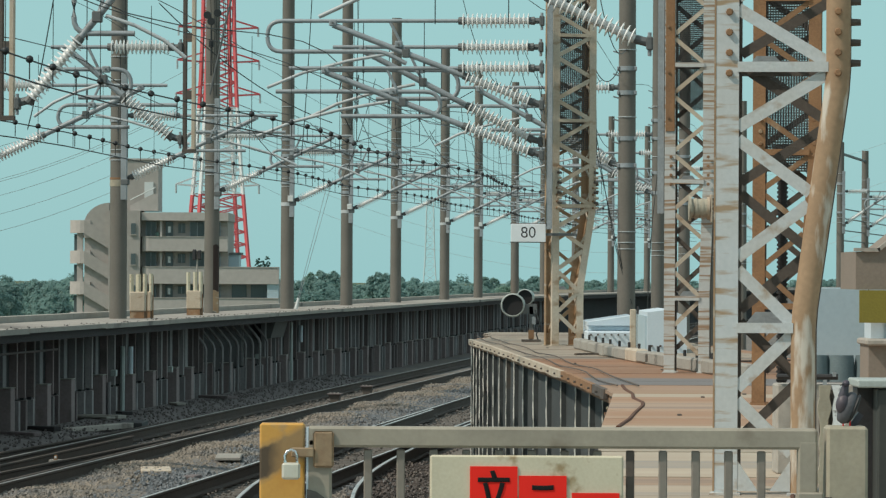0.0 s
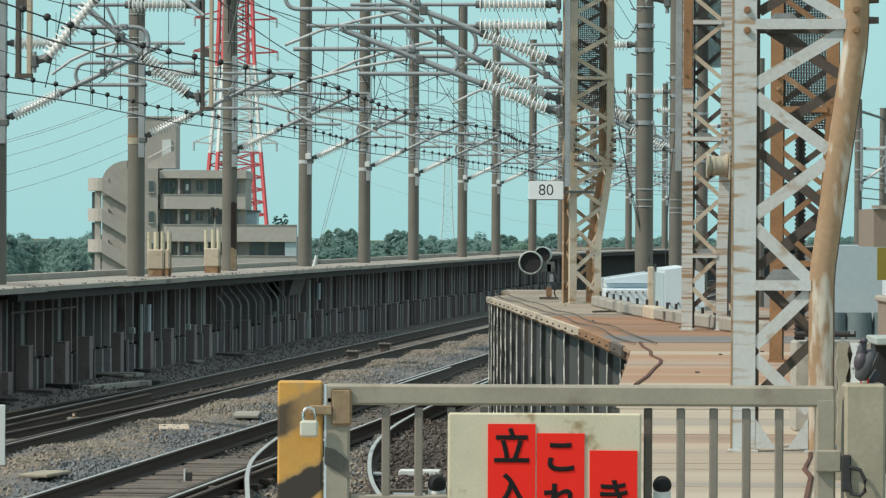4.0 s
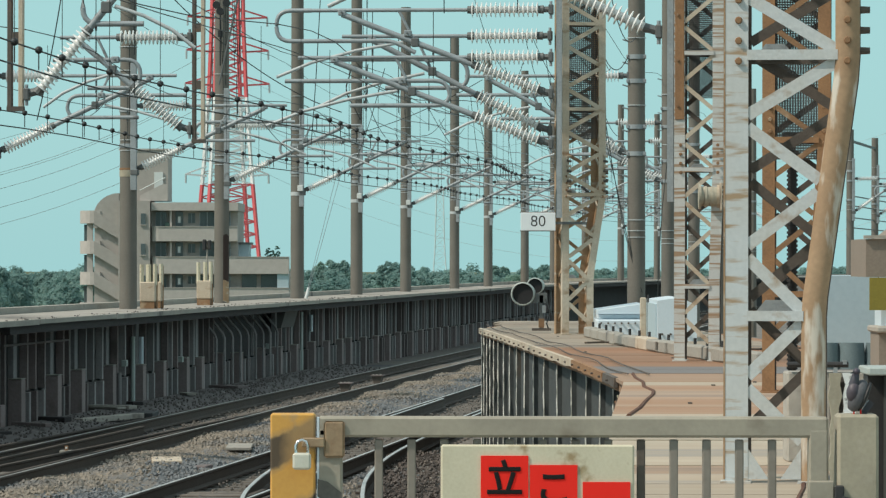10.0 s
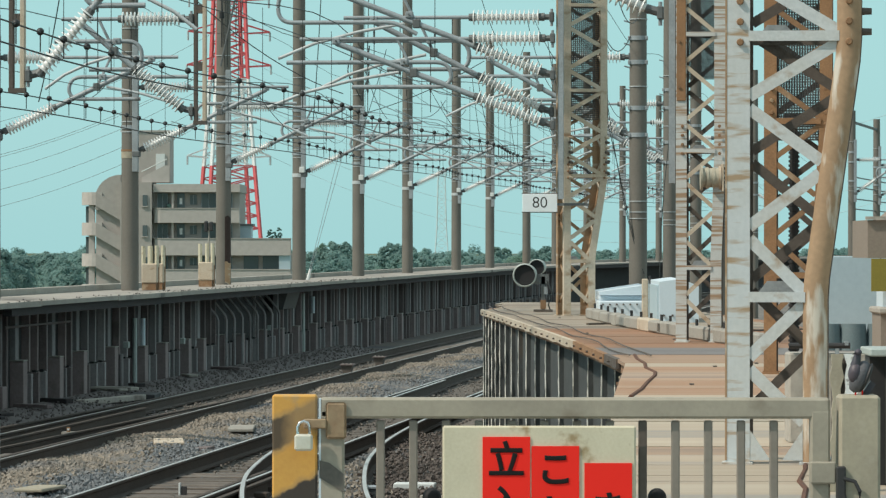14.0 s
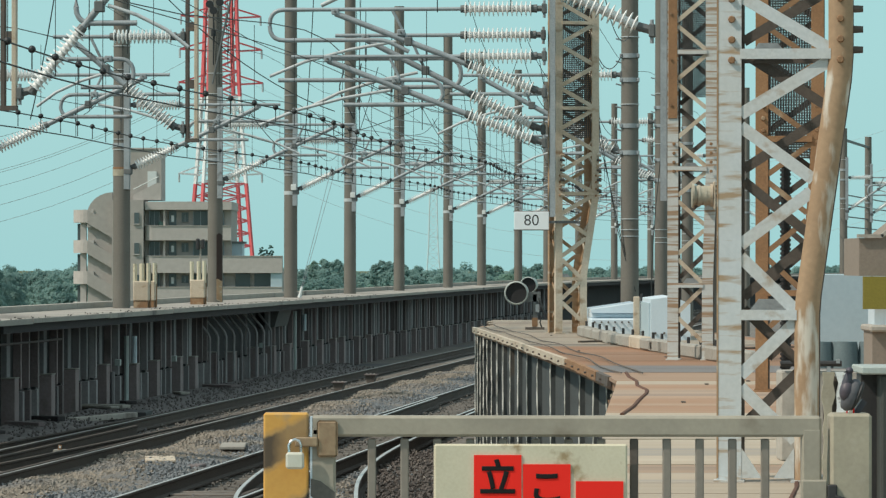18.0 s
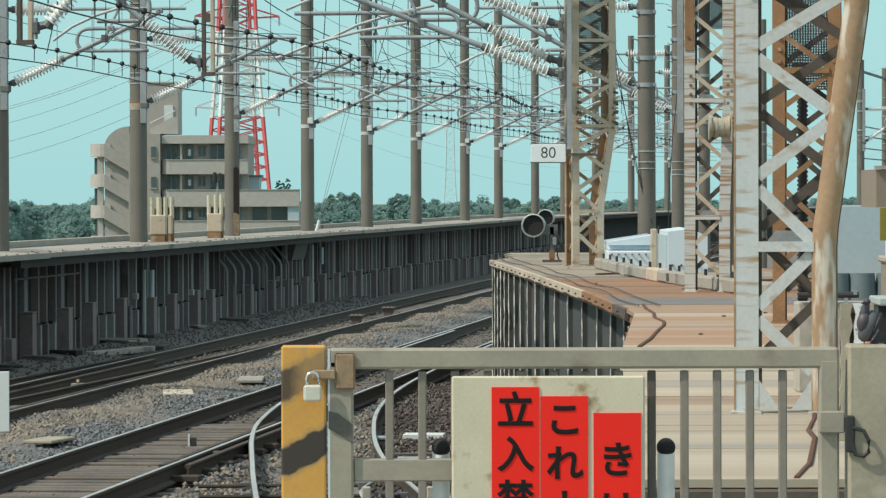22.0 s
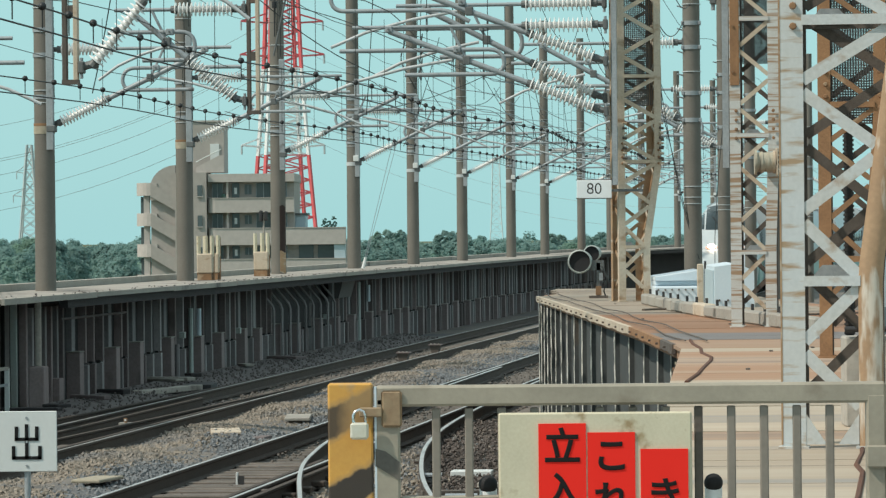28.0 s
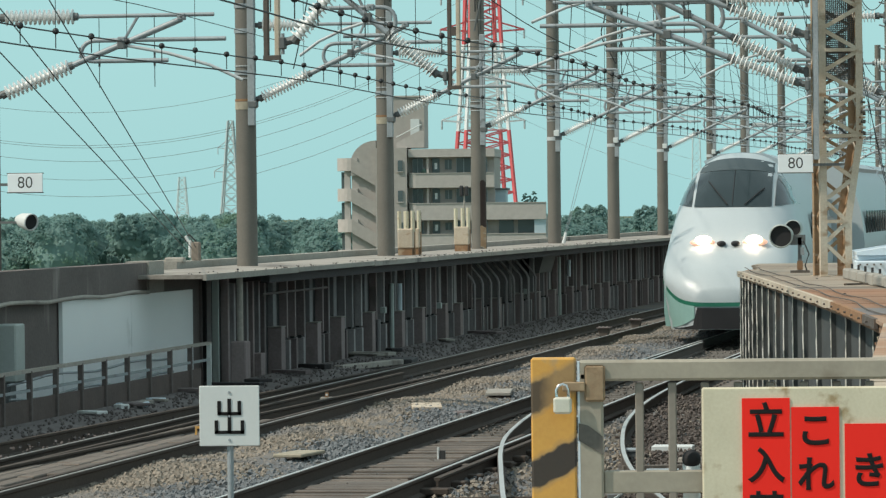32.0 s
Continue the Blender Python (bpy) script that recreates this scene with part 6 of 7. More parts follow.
heap("ballast_stones", spots, "dark stones between the rails of the tracks", M_BALLAST)
spots = []
for _ in range(3000):
    s, f = 40 + 78 * rng.random() ** 1.2, rng.random()
    spots.append((on_line(s, -6.5 + 1.2 * f, 0.0 - 0.02 * f - 0.2 * max(0.0, f - 0.45) + rng.uniform(-0.02, 0.004)), rng.uniform(0.012, 0.028)))
heap("ballast_stones", spots, "sooty stones on the bank below the barrier", M_STONESOOT)
spots = []
for _ in range(190):
    s = 66 + 60 * rng.random()
    spots.append((on_line(s, -6.2 - 0.5 * rng.random() ** 2.5, 1.835), rng.uniform(0.008, 0.019)))
heap("ledge_grit", spots, "dark grit and pebbles along the ledge's edge", M_SOOTSHADE)
bm = B()
mound = []
n = 40
for k in range(n + 1):
    s = 34 + 100 * k / n
    mound.append([on_line(s, o, z) for o, z in ((-3.5, -0.24), (-2.9, -0.17), (-2.1, -0.11), (-1.4, -0.16), (-0.9, -0.24))])
extrude(bm, mound)
struct("ballast_mound", bm, M_BALLAST, "low ridge of ballast between the tracks")

for s, off, l, w, h, m, label in ((61.8, -2.0, 1.3, 0.44, 0.04, M_TANPALE, "bleached board"), (66.7, -1.66, 1.5, 0.40, 0.05, M_CONC, "grey-green board"), (50.3, -1.63, 0.9, 0.36, 0.04, M_GATEPOST, "tan board"), (60.8, -1.32, 0.6, 0.20, 0.05, M_WALLDARK, "dark plate"), (78.1, -5.8, 3.0, 0.22, 0.1, M_LEDGE, "pale trough lid"), (80.3, -5.55, 1.4, 0.5, 0.09, M_BLACK, "black rubber mat")):
    tagged(part("plank", box(B(), 0, 0, 0, w, l, h, bevel=0.01, rz=rng.uniform(-12, 12)), m, at=along(s, off, -0.15 + 0.10 * math.exp(-((off + 2.1) / 0.9) ** 2) if off > -5 else -0.06)), label + " lying on the ballast", "plank", "planks on the ballast")
tagged(part("plank", box(B(), 0, 0, 0, 0.5, 0.34, 0.07, bevel=0.01, rz=-4), M_WHITE, at=pose(-0.48, 51.3, -0.10)), "white painted board lying beside the turnout rail", "plank", "planks on the ballast")
stay = thing("pole_stay", along(116.2, -7.2, 1.83), "thin twin stay with a white sleeve rising from the ledge", "stay")
for d in (0.0, 0.12):
    part("wire", rod(B(), (d * 0.3, 0, 0.1), (0.89 + d, 0, 3.6), 0.007, seg=5), M_GALV, stay)
part("sleeve", rod(B(), (0, 0, 0), (0.07, 0, 0.3), 0.05, 0.035, seg=10), M_WHITE, stay, "white sleeve", True)
for s, o in ((96.7, -3.69), (103.3, -3.72)):
    t = thing("rail_fitting", along(s, o), "small rusty bonding box between the tracks", "box", "bonding boxes")
    part("case", extrude(B(), [[Vector((x, y, z)) for x, z in ((-0.13, 0.06), (0.13, 0.06), (0.08, -0.12), (-0.08, -0.12))] for y in (-0.2, 0.2)]), M_BRACEDARK, t)
    part("rim", box(B(), 0, 0, 0.072, 0.31, 0.5, 0.022), M_WALLDARK, t)
    for x in (-0.09, 0.0, 0.09):
        part("lug", box(B(), x, -0.18, 0.095, 0.03, 0.05, 0.03), M_CONC, t)
t = thing("reflector_marker", along(64.0, LEFT_TRACK + 0.05), "small orange reflector marker beside the rail", "marker")
part("plate", box(B(), 0, 0, 0.0, 0.05, 0.03, 0.1), M_RUST, t)
part("band", box(B(), 0, -0.02, 0.02, 0.03, 0.01, 0.03), M_WHITE, t)
part("foot", box(B(), 0.0, 0.05, -0.1, 0.2, 0.2, 0.16), M_CONC, t)
t = thing("point_marker", along(49.8, 0.13), "small green and white point marker between the rails", "marker")
part("plate", box(B(), 0, 0, -0.04, 0.02, 0.08, 0.14), M_WHITE, t)
part("back", box(B(), 0.05, 0, -0.06, 0.06, 0.06, 0.1), M_BLACK, t)
t = thing("yellow_clamp", along(54.6, LEFT_TRACK + 0.2), "yellow steel clamp bar beside the rail", "clamp")
part("bar", box(B(), 0, 0, 0.02, 0.2, 0.04, 0.03), M_YELLOW, t)
part("leg", box(B(), -0.09, 0, -0.09, 0.025, 0.04, 0.2), M_YELLOW, t)
t = thing("orange_cone", along(52.5, -6.9), "small orange cone by the railing", "cone")
part("body", rod(B(), (0, 0, -0.2), (0, 0, 0.12), 0.1, 0.02, seg=12), M_YELLOW, t)
part("base", box(B(), 0, 0, -0.2, 0.26, 0.26, 0.03), M_BLACK, t)
M_YELLOWFADE = material("faded ochre paint", (0.44, 0.27, 0.10), 0.8, 0, (0.30, 0.20, 0.11), 0.9, 5.0, 0.25, 30, 0.1)
M_PLANK = material("worn crossing planks", (0.215, 0.178, 0.147), 0.75, 0, (0.105, 0.088, 0.076), 1.0, 1.7, 0.4, 14, 0.4, (0.30, 0.265, 0.23), 0.60, 2.5, (0.8, 6.0, 1), per_object=0.75, soft=0.12)
walkway = tagged(new("crossing_deck"), "worn brown planks laid between the rails", "planks", "", "structure")
plank_me = [finish(box(B(), 0, 0, 0, w, 0.228, 0.07, bevel=0.008), "plank", M_PLANK) for w in (1.26, 1.31, 1.22)]
short_me = finish(box(B(), 0, 0, 0, 0.198, 1.9, 0.07, bevel=0.012), "plank", M_PLANK)
for k in range(7):
    for j in range(4):
        for h in range(2):
            if rng.random() < 0.93:
                shared("plank", short_me, walkway, along(31 + 4.0 * k + 2.0 * h + 0.5 * (j % 2) + rng.uniform(-0.03, 0.03), LEFT_TRACK - 0.3 + 0.2 * j + rng.uniform(-0.004, 0.004), -0.10 + rng.uniform(-0.012, 0.012)))
for k in range(100):
    shared("plank", plank_me[k % 3], walkway, along(31 + 0.245 * k + rng.uniform(-0.012, 0.012), rng.uniform(-0.02, 0.02), -0.20 + rng.uniform(-0.016, 0.016), rng.uniform(-0.8, 0.8)))
part("marked_plank", box(B(), 0, 0, 0, 0.36, 0.9, 0.04), M_YELLOWFADE, walkway, "ochre marked plank", at=along(39.9, 0.46, -0.145))
# second pair of rails of the left crossover
cross = tagged(new("crossover_rails"), "rusty crossover rails beside the through track", "railway track", "railway tracks", "structure")
for side in (-0.7525, 0.7525):
    part("rail", extrude(B(), [[on_line(s, LEFT_TRACK - 1.55 * (1 - min(1, max(0, (s - 36) / 52))) ** 1.4 + side + o, z) for o, z in RAIL] for s in range(30, 90, 3)]), M_RAIL, cross)

guard = tagged(new("guard_rails"), "dark guard rails inside the through track", "railway track", "railway tracks", "structure")
for side in (-0.5, 0.5):
    part("rail", strip(B(), [(LEFT_TRACK + side + o, z - 0.03) for o, z in RAIL], 34, 74, 5), M_RAIL, guard)

# ---- woods on the skyline ----
rng = random.Random(31)
verts, faces = [], []


def leaves(c, r, n, size):
    """A lumpy clump of small leaf sprays, thick on top and thinner below."""
    for _ in range(n):
        v = Vector((rng.gauss(0, 1), rng.gauss(0, 1), rng.gauss(0, 1))).normalized()
        if v.z < -0.3:
            v.z = -v.z
        p = c + v * r * rng.uniform(0.86, 1.04)
        nrm = (v + Vector((rng.gauss(0, 0.3), rng.gauss(0, 0.3), rng.gauss(0.25, 0.3)))).normalized()
        a = nrm.cross(Vector((rng.gauss(0, 1), rng.gauss(0, 1), rng.gauss(0, 1)))).normalized() * size * rng.uniform(0.6, 1.3)
        b = nrm.cross(a).normalized() * size * rng.uniform(0.5, 0.9)
        o = len(verts)
        verts.extend(((p - a)[:], (p + b)[:], (p + a)[:], (p - b)[:]))
        faces.append((o, o + 1, o + 2, o + 3))


ball = B()
bmesh.ops.create_icosphere(ball, subdivisions=2, radius=1)
ball.verts.index_update()
BALL_V, BALL_F = [v.co.copy() for v in ball.verts], [tuple(v.index for v in f.verts) for f in ball.faces]
ball.free()
inner_v, inner_f = [], []


def core(c, r, tall=1.0):
    """Uneven dense inside of a clump."""
    o = len(inner_v)
    for v in BALL_V:
        inner_v.append((c + Vector((v.x, v.y, v.z * tall)) * r * rng.uniform(0.86, 0.98))[:])
    inner_f.extend(tuple(i + o for i in f) for f in BALL_F)


crowns = []
for k in range(420):
    az = rng.uniform(-0.20, 0.15)
    d = rng.uniform(430, 640)
    r = rng.uniform(2.0, 4.4)
    top = 1.7 + rng.uniform(-1.6, 0.8) - (d - 520) * 0.002
    if az < -0.10:
        top += 0.3
    crowns.append((Vector((az * d, d, top - r * 0.9)), r))
for k in range(170):
    az, d = -0.10 + 0.26 * (k + rng.random()) / 170, rng.uniform(610, 645)
    r = rng.uniform(1.6, 2.6)
    crowns.append((Vector((az * d, d, 1.0 + rng.uniform(-0.35, 0.35) - r * 0.9)), r))
for az, d in ((-0.026, 480), (-0.029, 486), (-0.014, 500)):
    crowns.append((Vector((az * d, d, 1.2)), 2.0))
for c, r in crowns:
    core(c + Vector((0, 0, -r * 0.32)), r * 0.78, 1.15)
    leaves(c + Vector((0, 0, -r * 0.12)), r * 0.92, int(46 * r * r), 0.24)
    for _ in range(24):
        v = Vector((rng.gauss(0, 1), rng.gauss(0, 0.8) - 0.35, rng.gauss(0.45, 0.75))).normalized()
        lr = r * rng.uniform(0.12, 0.24)
        lc = c + Vector((v.x * 1.1, v.y, v.z * 0.9)) * r * 0.84
        leaves(lc, lr * 0.8, int(14 + 30 * lr), 0.2)
        leaves(lc, lr * 1.05, int(14 + 40 * lr), 0.16)
    leaves(c + Vector((0, 0, -r * 0.8)), r * 0.95, 90, 0.3)
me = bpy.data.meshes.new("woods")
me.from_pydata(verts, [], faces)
me.materials.append(M_LEAFHAZE)
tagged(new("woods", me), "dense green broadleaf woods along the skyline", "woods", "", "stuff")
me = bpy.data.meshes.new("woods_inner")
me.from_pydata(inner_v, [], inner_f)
me.materials.append(M_LEAFCORE)
tagged(new("woods_inner", me), "pale hazy inner mass of the woods", "woods", "", "stuff")
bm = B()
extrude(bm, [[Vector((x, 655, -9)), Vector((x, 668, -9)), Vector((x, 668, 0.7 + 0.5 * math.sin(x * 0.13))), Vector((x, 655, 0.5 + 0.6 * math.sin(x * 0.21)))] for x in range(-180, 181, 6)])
tagged(struct("far_treeline", bm, M_LEAFHAZE, "distant dark treeline"), kind="stuff")

# ---- apartment building ----
bld = thing("apartment_building", pose(0, 400, 0), "grey-beige apartment building with a curved stair tower", "building")


def slab(name, x0, x1, z0, z1, y0, y1, mat, label="", parent=None):
    return part(name, box(B(), (x0 + x1) / 2, (y0 + y1) / 2, (z0 + z1) / 2, x1 - x0, y1 - y0, z1 - z0), mat, parent or bld, label)


slab("core", -31.3, -20.4, -9, 7.7, 1.7, 13, M_BLDG)
slab("roof_slab", -28.5, -20.3, 7.68, 8.45, 0.2, 13, M_BLDGLIGHT)
for z0, z1, x1 in ((4.78, 6.11, -20.35), (1.71, 3.26, -15.5), (-1.3, 0.33, -15.5)):
    ring = [(x1, 0.0), (-27.8, 0.0)] + [(-27.8 - 0.72 * math.sin(a), 0.72 - 0.72 * math.cos(a)) for a in (0.35, 0.7, 1.1, 1.57)] + [(-28.52, 1.75), (x1, 1.75)]
    part("balcony", extrude(B(), [[Vector((x, y, z)) for x, y in ring] for z in (z0, z1)]), M_BLDGLIGHT, bld, "pale balcony parapet")
    part("parapet_cap", extrude(B(), [[Vector((x, y - 0.06, z)) for x, y in ring] for z in (z1, z1 + 0.08)]), M_BLDG, bld)
for z0, z1 in ((6.11, 7.68), (3.3, 4.78), (0.37, 1.71)):
    mid = (z0 + z1) / 2
    for x0, x1, mat in ((-28.17, -27.2, M_BLDGGLASS), (-24.0, -22.6, M_BLDGGLASS), (-22.3, -21.1, M_BLDGGLASS)):
        w = slab("window", x0, x1, z0, z1 - 0.12, 1.6, 1.75, mat)
        for x in (x0, (x0 + x1) / 2, x1):
            slab("frame", x - 0.035, x + 0.035, z0, z1 - 0.12, 1.55, 1.62, M_GALV, "", w)
    door = slab("door", -26.3, -25.6, z0, z1 - 0.1, 1.58, 1.72, M_BLDGGLASS, "dark door with a white pane")
    slab("pane", -26.08, -25.82, mid - 0.35, mid + 0.25, 1.54, 1.6, M_PANELWHITE, "", door)
    w = slab("window", -25.1, -24.45, z0 + 0.4, z1 - 0.25, 1.6, 1.75, M_BLDGGLASS)
    slab("frame", -24.8, -24.74, z0 + 0.4, z1 - 0.25, 1.55, 1.62, M_GALV, "", w)
    slab("partition", -26.78, -26.58, z0, z1, 0.6, 1.8, M_BLDGLIGHT)
    slab("partition", -22.55, -22.4, z0, z1, 0.6, 1.8, M_BLDG)
    w = slab("window", -29.45, -29.0, mid - 0.55, mid + 0.5, -0.32, -0.2, M_BLDGGLASS)
    slab("sill", -29.52, -28.93, mid - 0.63, mid - 0.55, -0.36, -0.2, M_BLDGLIGHT, "", w)
part("plant", blob((-27.0, 0.9, 6.3), (0.28, 0.25, 0.3)), M_LEAFHAZE, bld, "potted plant on the balcony", True)
slab("stair_shaft", -31.6, -28.6, -9, 8.6, -0.2, 6, M_BLDG)
part("lift_tower", extrude(B(), [[Vector((x, y, z)) for x, z in ((-31.55, 8.6), (-27.0, 8.6), (-27.0, 13.40), (-31.55, 13.40))] for y in (1.2, 7)]), M_BLDG, bld)
slab("tower_cap", -31.65, -26.92, 13.4, 13.55, 1.1, 7.1, M_BLDGLIGHT)
slab("tower_window", -28.3, -27.45, 9.6, 11.32, 1.08, 1.2, M_WHITE)
part("roof_stair", extrude(B(), [[Vector((x, y, z)) for x, z in ((-29.6, 8.6), (-27.0, 8.6), (-27.0, 10.2), (-27.4, 10.2), (-29.6, 9.1))] for y in (0.5, 0.62)]), M_BLDGLIGHT, bld, "pale sloping stair side")
part("handrail", rod(B(), (-29.6, 0.45, 9.6), (-27.2, 0.45, 10.8), 0.05, seg=6), M_WHITE, bld)
# the curved stair block with its stacked landings and sloping flights
part("stair_head", extrude(B(), [[Vector((x, y, z)) for x, z in [(-31.5, 6.0)] + [(-31.5 - 2.45 * math.sin(a), 7.1 + 2.22 * math.cos(a)) for a in np.linspace(0.03, 1.5, 10)] + [(-33.95, 6.0)]] for y in (0.1, 5)]), M_BLDG, bld)
for z in (6.46, 3.58, 0.66, -2.25):
    arc = [(-33.9 - 1.5 * math.sin(a), 2.2 - 2.2 * math.cos(a)) for a in np.linspace(0, math.pi, 13)]
    part("landing", extrude(B(), [[Vector((x, y, z + h)) for x, y in arc + [(-33.3, 4.4), (-33.3, 0.0)]] for h in (0, 1.21)]), M_BLDGLIGHT, bld, "rounded stair landing")
    part("flight", extrude(B(), [[Vector((x, y, zz)) for x, zz in ((-33.9, z + 1.21), (-33.9, z - 0.07), (-31.5, z - 1.5), (-31.5, z - 0.15))] for y in (-0.02, 0.3)]), M_BLDG, bld)
    part("stair_void", extrude(B(), [[Vector((x, y, zz)) for x, zz in ((-33.9, z - 0.07), (-33.9, z - 1.72), (-31.5, z - 3.1), (-31.5, z - 1.5))] for y in (0.5, 0.6)]), M_BLDG, bld)
    slab("stair_pier", -34.6, -34.05, z - 1.75, z, 0.5, 1.2, M_BLDGLIGHT)
    slab("stair_opening", -35.0, -34.65, z - 1.75, z - 0.1, 2.0, 2.4, M_BLDGGLASS)
slab("low_wing", -20.6, -15.7, -9, 1.9, 1.6, 12, M_BLDG)
for x0, x1 in ((-20.0, -18.6), (-18.2, -16.4)):
    slab("window", x0, x1, 0.37, 1.65, 1.45, 1.62, M_BLDGGLASS)
slab("end_wall", -16.6, -15.55, 0.33, 1.71, 0.2, 1.6, M_PANELBLUE)
slab("roof_hut", -21.1, -19.4, 3.26, 4.5, 3, 7, M_PANELBLUE)
slab("hut_roof", -21.2, -19.2, 4.5, 4.7, 2.8, 7.2, M_GALVDARK)
for x, h in ((-17.6, 0.9), (-17.2, 0.6), (-16.7, 1.1)):
    shrub = B()
    for _ in range(22):
        z = rng.uniform(0, h)
        box(shrub, x + rng.uniform(-0.3, 0.3) * (1 - 0.6 * z / h), 3 + rng.uniform(-0.2, 0.2), 3.28 + z, 0.16, 0.10, 0.12, rz=rng.uniform(0, 90), rx=rng.uniform(-40, 40))
    tagged(part("roof_plant", shrub, M_LEAFHAZE, bld), "shrub on the roof terrace", kind="stuff")


# ---- pylons ----
def pylon(name, m, profile, bands, label, bar, arms, panels=10):
    t = thing(name, m, label, "pylon", "pylons")

    def half(z):
        for (a, u), (b, v) in zip(profile, profile[1:]):
            if z <= b:
                return u + (v - u) * (z - a) / (b - a)
        return profile[-1][1]

    def mat(z):
        for top, mm in bands:
            if z < top:
                return mm
        return bands[-1][1]
    zs = list(np.linspace(profile[0][0], profile[-1][0], panels + 1))
    for a, b in zip(zs, zs[1:]):
        ha, hb = half(a), half(b)
        mm = mat((a + b) / 2)
        for sx, sy in ((-1, -1), (1, -1), (-1, 1), (1, 1)):
            part("leg", beam(B(), (sx * ha, sy * ha, a), (sx * hb, sy * hb, b), bar * 2.4, bar * 2.4), mm, t)
        for sy in (-1, 1):
            part("brace", beam(B(), (-ha, sy * ha, a), (hb, sy * hb, b), bar, bar), mm, t)
            part("brace", beam(B(), (ha, sy * ha, a), (-hb, sy * hb, b), bar, bar), mm, t)
        part("ring_bar", beam(B(), (-hb, -hb, b), (hb, -hb, b), bar, bar), mm, t)
    for z, reach in arms:
        h = half(z)
        mm = mat(z)
        for sx in (-1, 1):
            arm = part("cross_arm", beam(beam(B(), (sx * h, 0, z), (sx * (h + reach), 0, z + 0.3), bar * 1.4, bar * 1.4), (sx * h, 0, z + 1.6), (sx * (h + reach), 0, z + 0.3), bar * 1.2, bar * 1.2), mm, t)
            part("string", rod(B(), (sx * (h + reach), 0, z + 0.3), (sx * (h + reach), 0, z - 1.2), bar * 0.8, seg=6), M_PYLONGREY, arm)
    return t


pylon("radio_pylon", pose(-37.3, 700, -9, 0, 0, 14), [(0, 5.8), (13, 4.4), (29, 3.25), (40, 2.6), (52, 2.2), (82, 1.8)], [(24, M_PYLONRED), (39.5, M_PYLONWHITE), (60, M_PYLONRED)], "red and white lattice pylon behind the building", 0.21, [(26, 3.5), (41, 4.5), (46.5, 4.5), (52, 4.5)], 40)
pylon("grey_pylon", pose(-102, 900, -9), [(0, 3.2), (12, 1.9), (31, 0.5)], [(60, M_PYLONGREY)], "slim grey lattice pylon beyond the woods", 0.13, [(20, 2.2), (25, 1.8)], 12)
pylon("grey_pylon", pose(-6.2, 2000, -9), [(0, 3.5), (20, 2.2), (46, 1.6)], [(60, M_PYLONHAZE)], "faint distant grey lattice pylon", 0.16, [], 12)
pylon("grey_pylon", pose(-250, 2000, -9), [(0, 3.5), (16, 2.2), (28, 1.4)], [(60, M_PYLONHAZE)], "faint distant grey lattice pylon", 0.16, [], 10)
rng = random.Random(77)
for low in (19.5, 14.0, 13.6, 11.3, 8.2, 5.4):
    pts = [(-36.8 - d, 700 + 0.1 * d, low + 0.00445 * (67 - d) ** 2) for d in np.linspace(0, 120, 26)]
    tagged(part("power_line", sweep(B(), pts, 0.032, 4), M_GALVDARK), "thin distant power line hung from the red pylon", "power line", "power lines")
for low in (17.0, 10.5, 6.4, 3.0):
    pts = [(-37.8 + d, 700 + 0.1 * d, low + 0.0040 * (67 - d) ** 2) for d in np.linspace(0, 120, 26)]
    tagged(part("power_line", sweep(B(), pts, 0.024, 4), M_PYLONGREY), "faint distant power line hung from the red pylon", "power line", "power lines")
for k in range(3):
    pts = [(16 + 3 * f, 186 + 30 * f, 5.6 + 0.8 * k - 0.2 * f) for f in np.linspace(-0.6, 2.2, 8)]
    tagged(part("feeder_wire", sweep(B(), pts, 0.02, 5), M_WIRE), "wire strung between the distant poles", "wire", "feeder wires")

# ---- small wires, clips and switch gear ----
rng = random.Random(40)


def hanging(points, r, label="thin dark wire hanging between the brackets", group="hanging wires"):
    pts = []
    for a, b in zip(points, points[1:]):
        a, b = Vector(a), Vector(b)
        n = 6
        pts += [a.lerp(b, k / n) for k in range(n)]
    pts.append(Vector(points[-1]))
    return tagged(part("hanging_wire", sweep(B(), pts, r, 5), M_WIRE), label, "wire", group)


def swag(a, b, drop, r, n=12):
    a, b = Vector(a), Vector(b)
    pts = [a.lerp(b, f) - Vector((0, 0, drop * 4 * f * (1 - f))) for f in np.linspace(0, 1, n)]
    tagged(part("hanging_wire", sweep(B(), pts, r, 5), M_WIRE), "thin dark wire looping between the brackets", "wire", "hanging wires")


# slack cables from the tower down to the platform pole
for pts in (((2.81, 78.6, 6.64), (2.84, 78.6, 5.05), (3.03, 78.6, 4.24), (3.22, 78.6, 3.34), (3.41, 78.6, 2.64)), ((2.81, 78.6, 5.55), (2.95, 78.6, 4.65), (3.17, 78.6, 3.44), (3.36, 78.6, 2.73), (3.51, 78.6, 2.27)), ((3.93, 77.0, 5.6), (3.91, 77.0, 4.89), (3.80, 77.0, 3.81), (3.73, 77.0, 2.73), (3.72, 77.0, 2.0))):
    hanging(pts, 0.0075, "slack dark cable beside the platform pole", "slack cables")
swag((2.49, 70.0, 6.24), (2.90, 70.0, 6.26), 0.24, 0.008)
swag((2.26, 63.6, 7.4), (3.38, 78.6, 7.0), 0.5, 0.008)
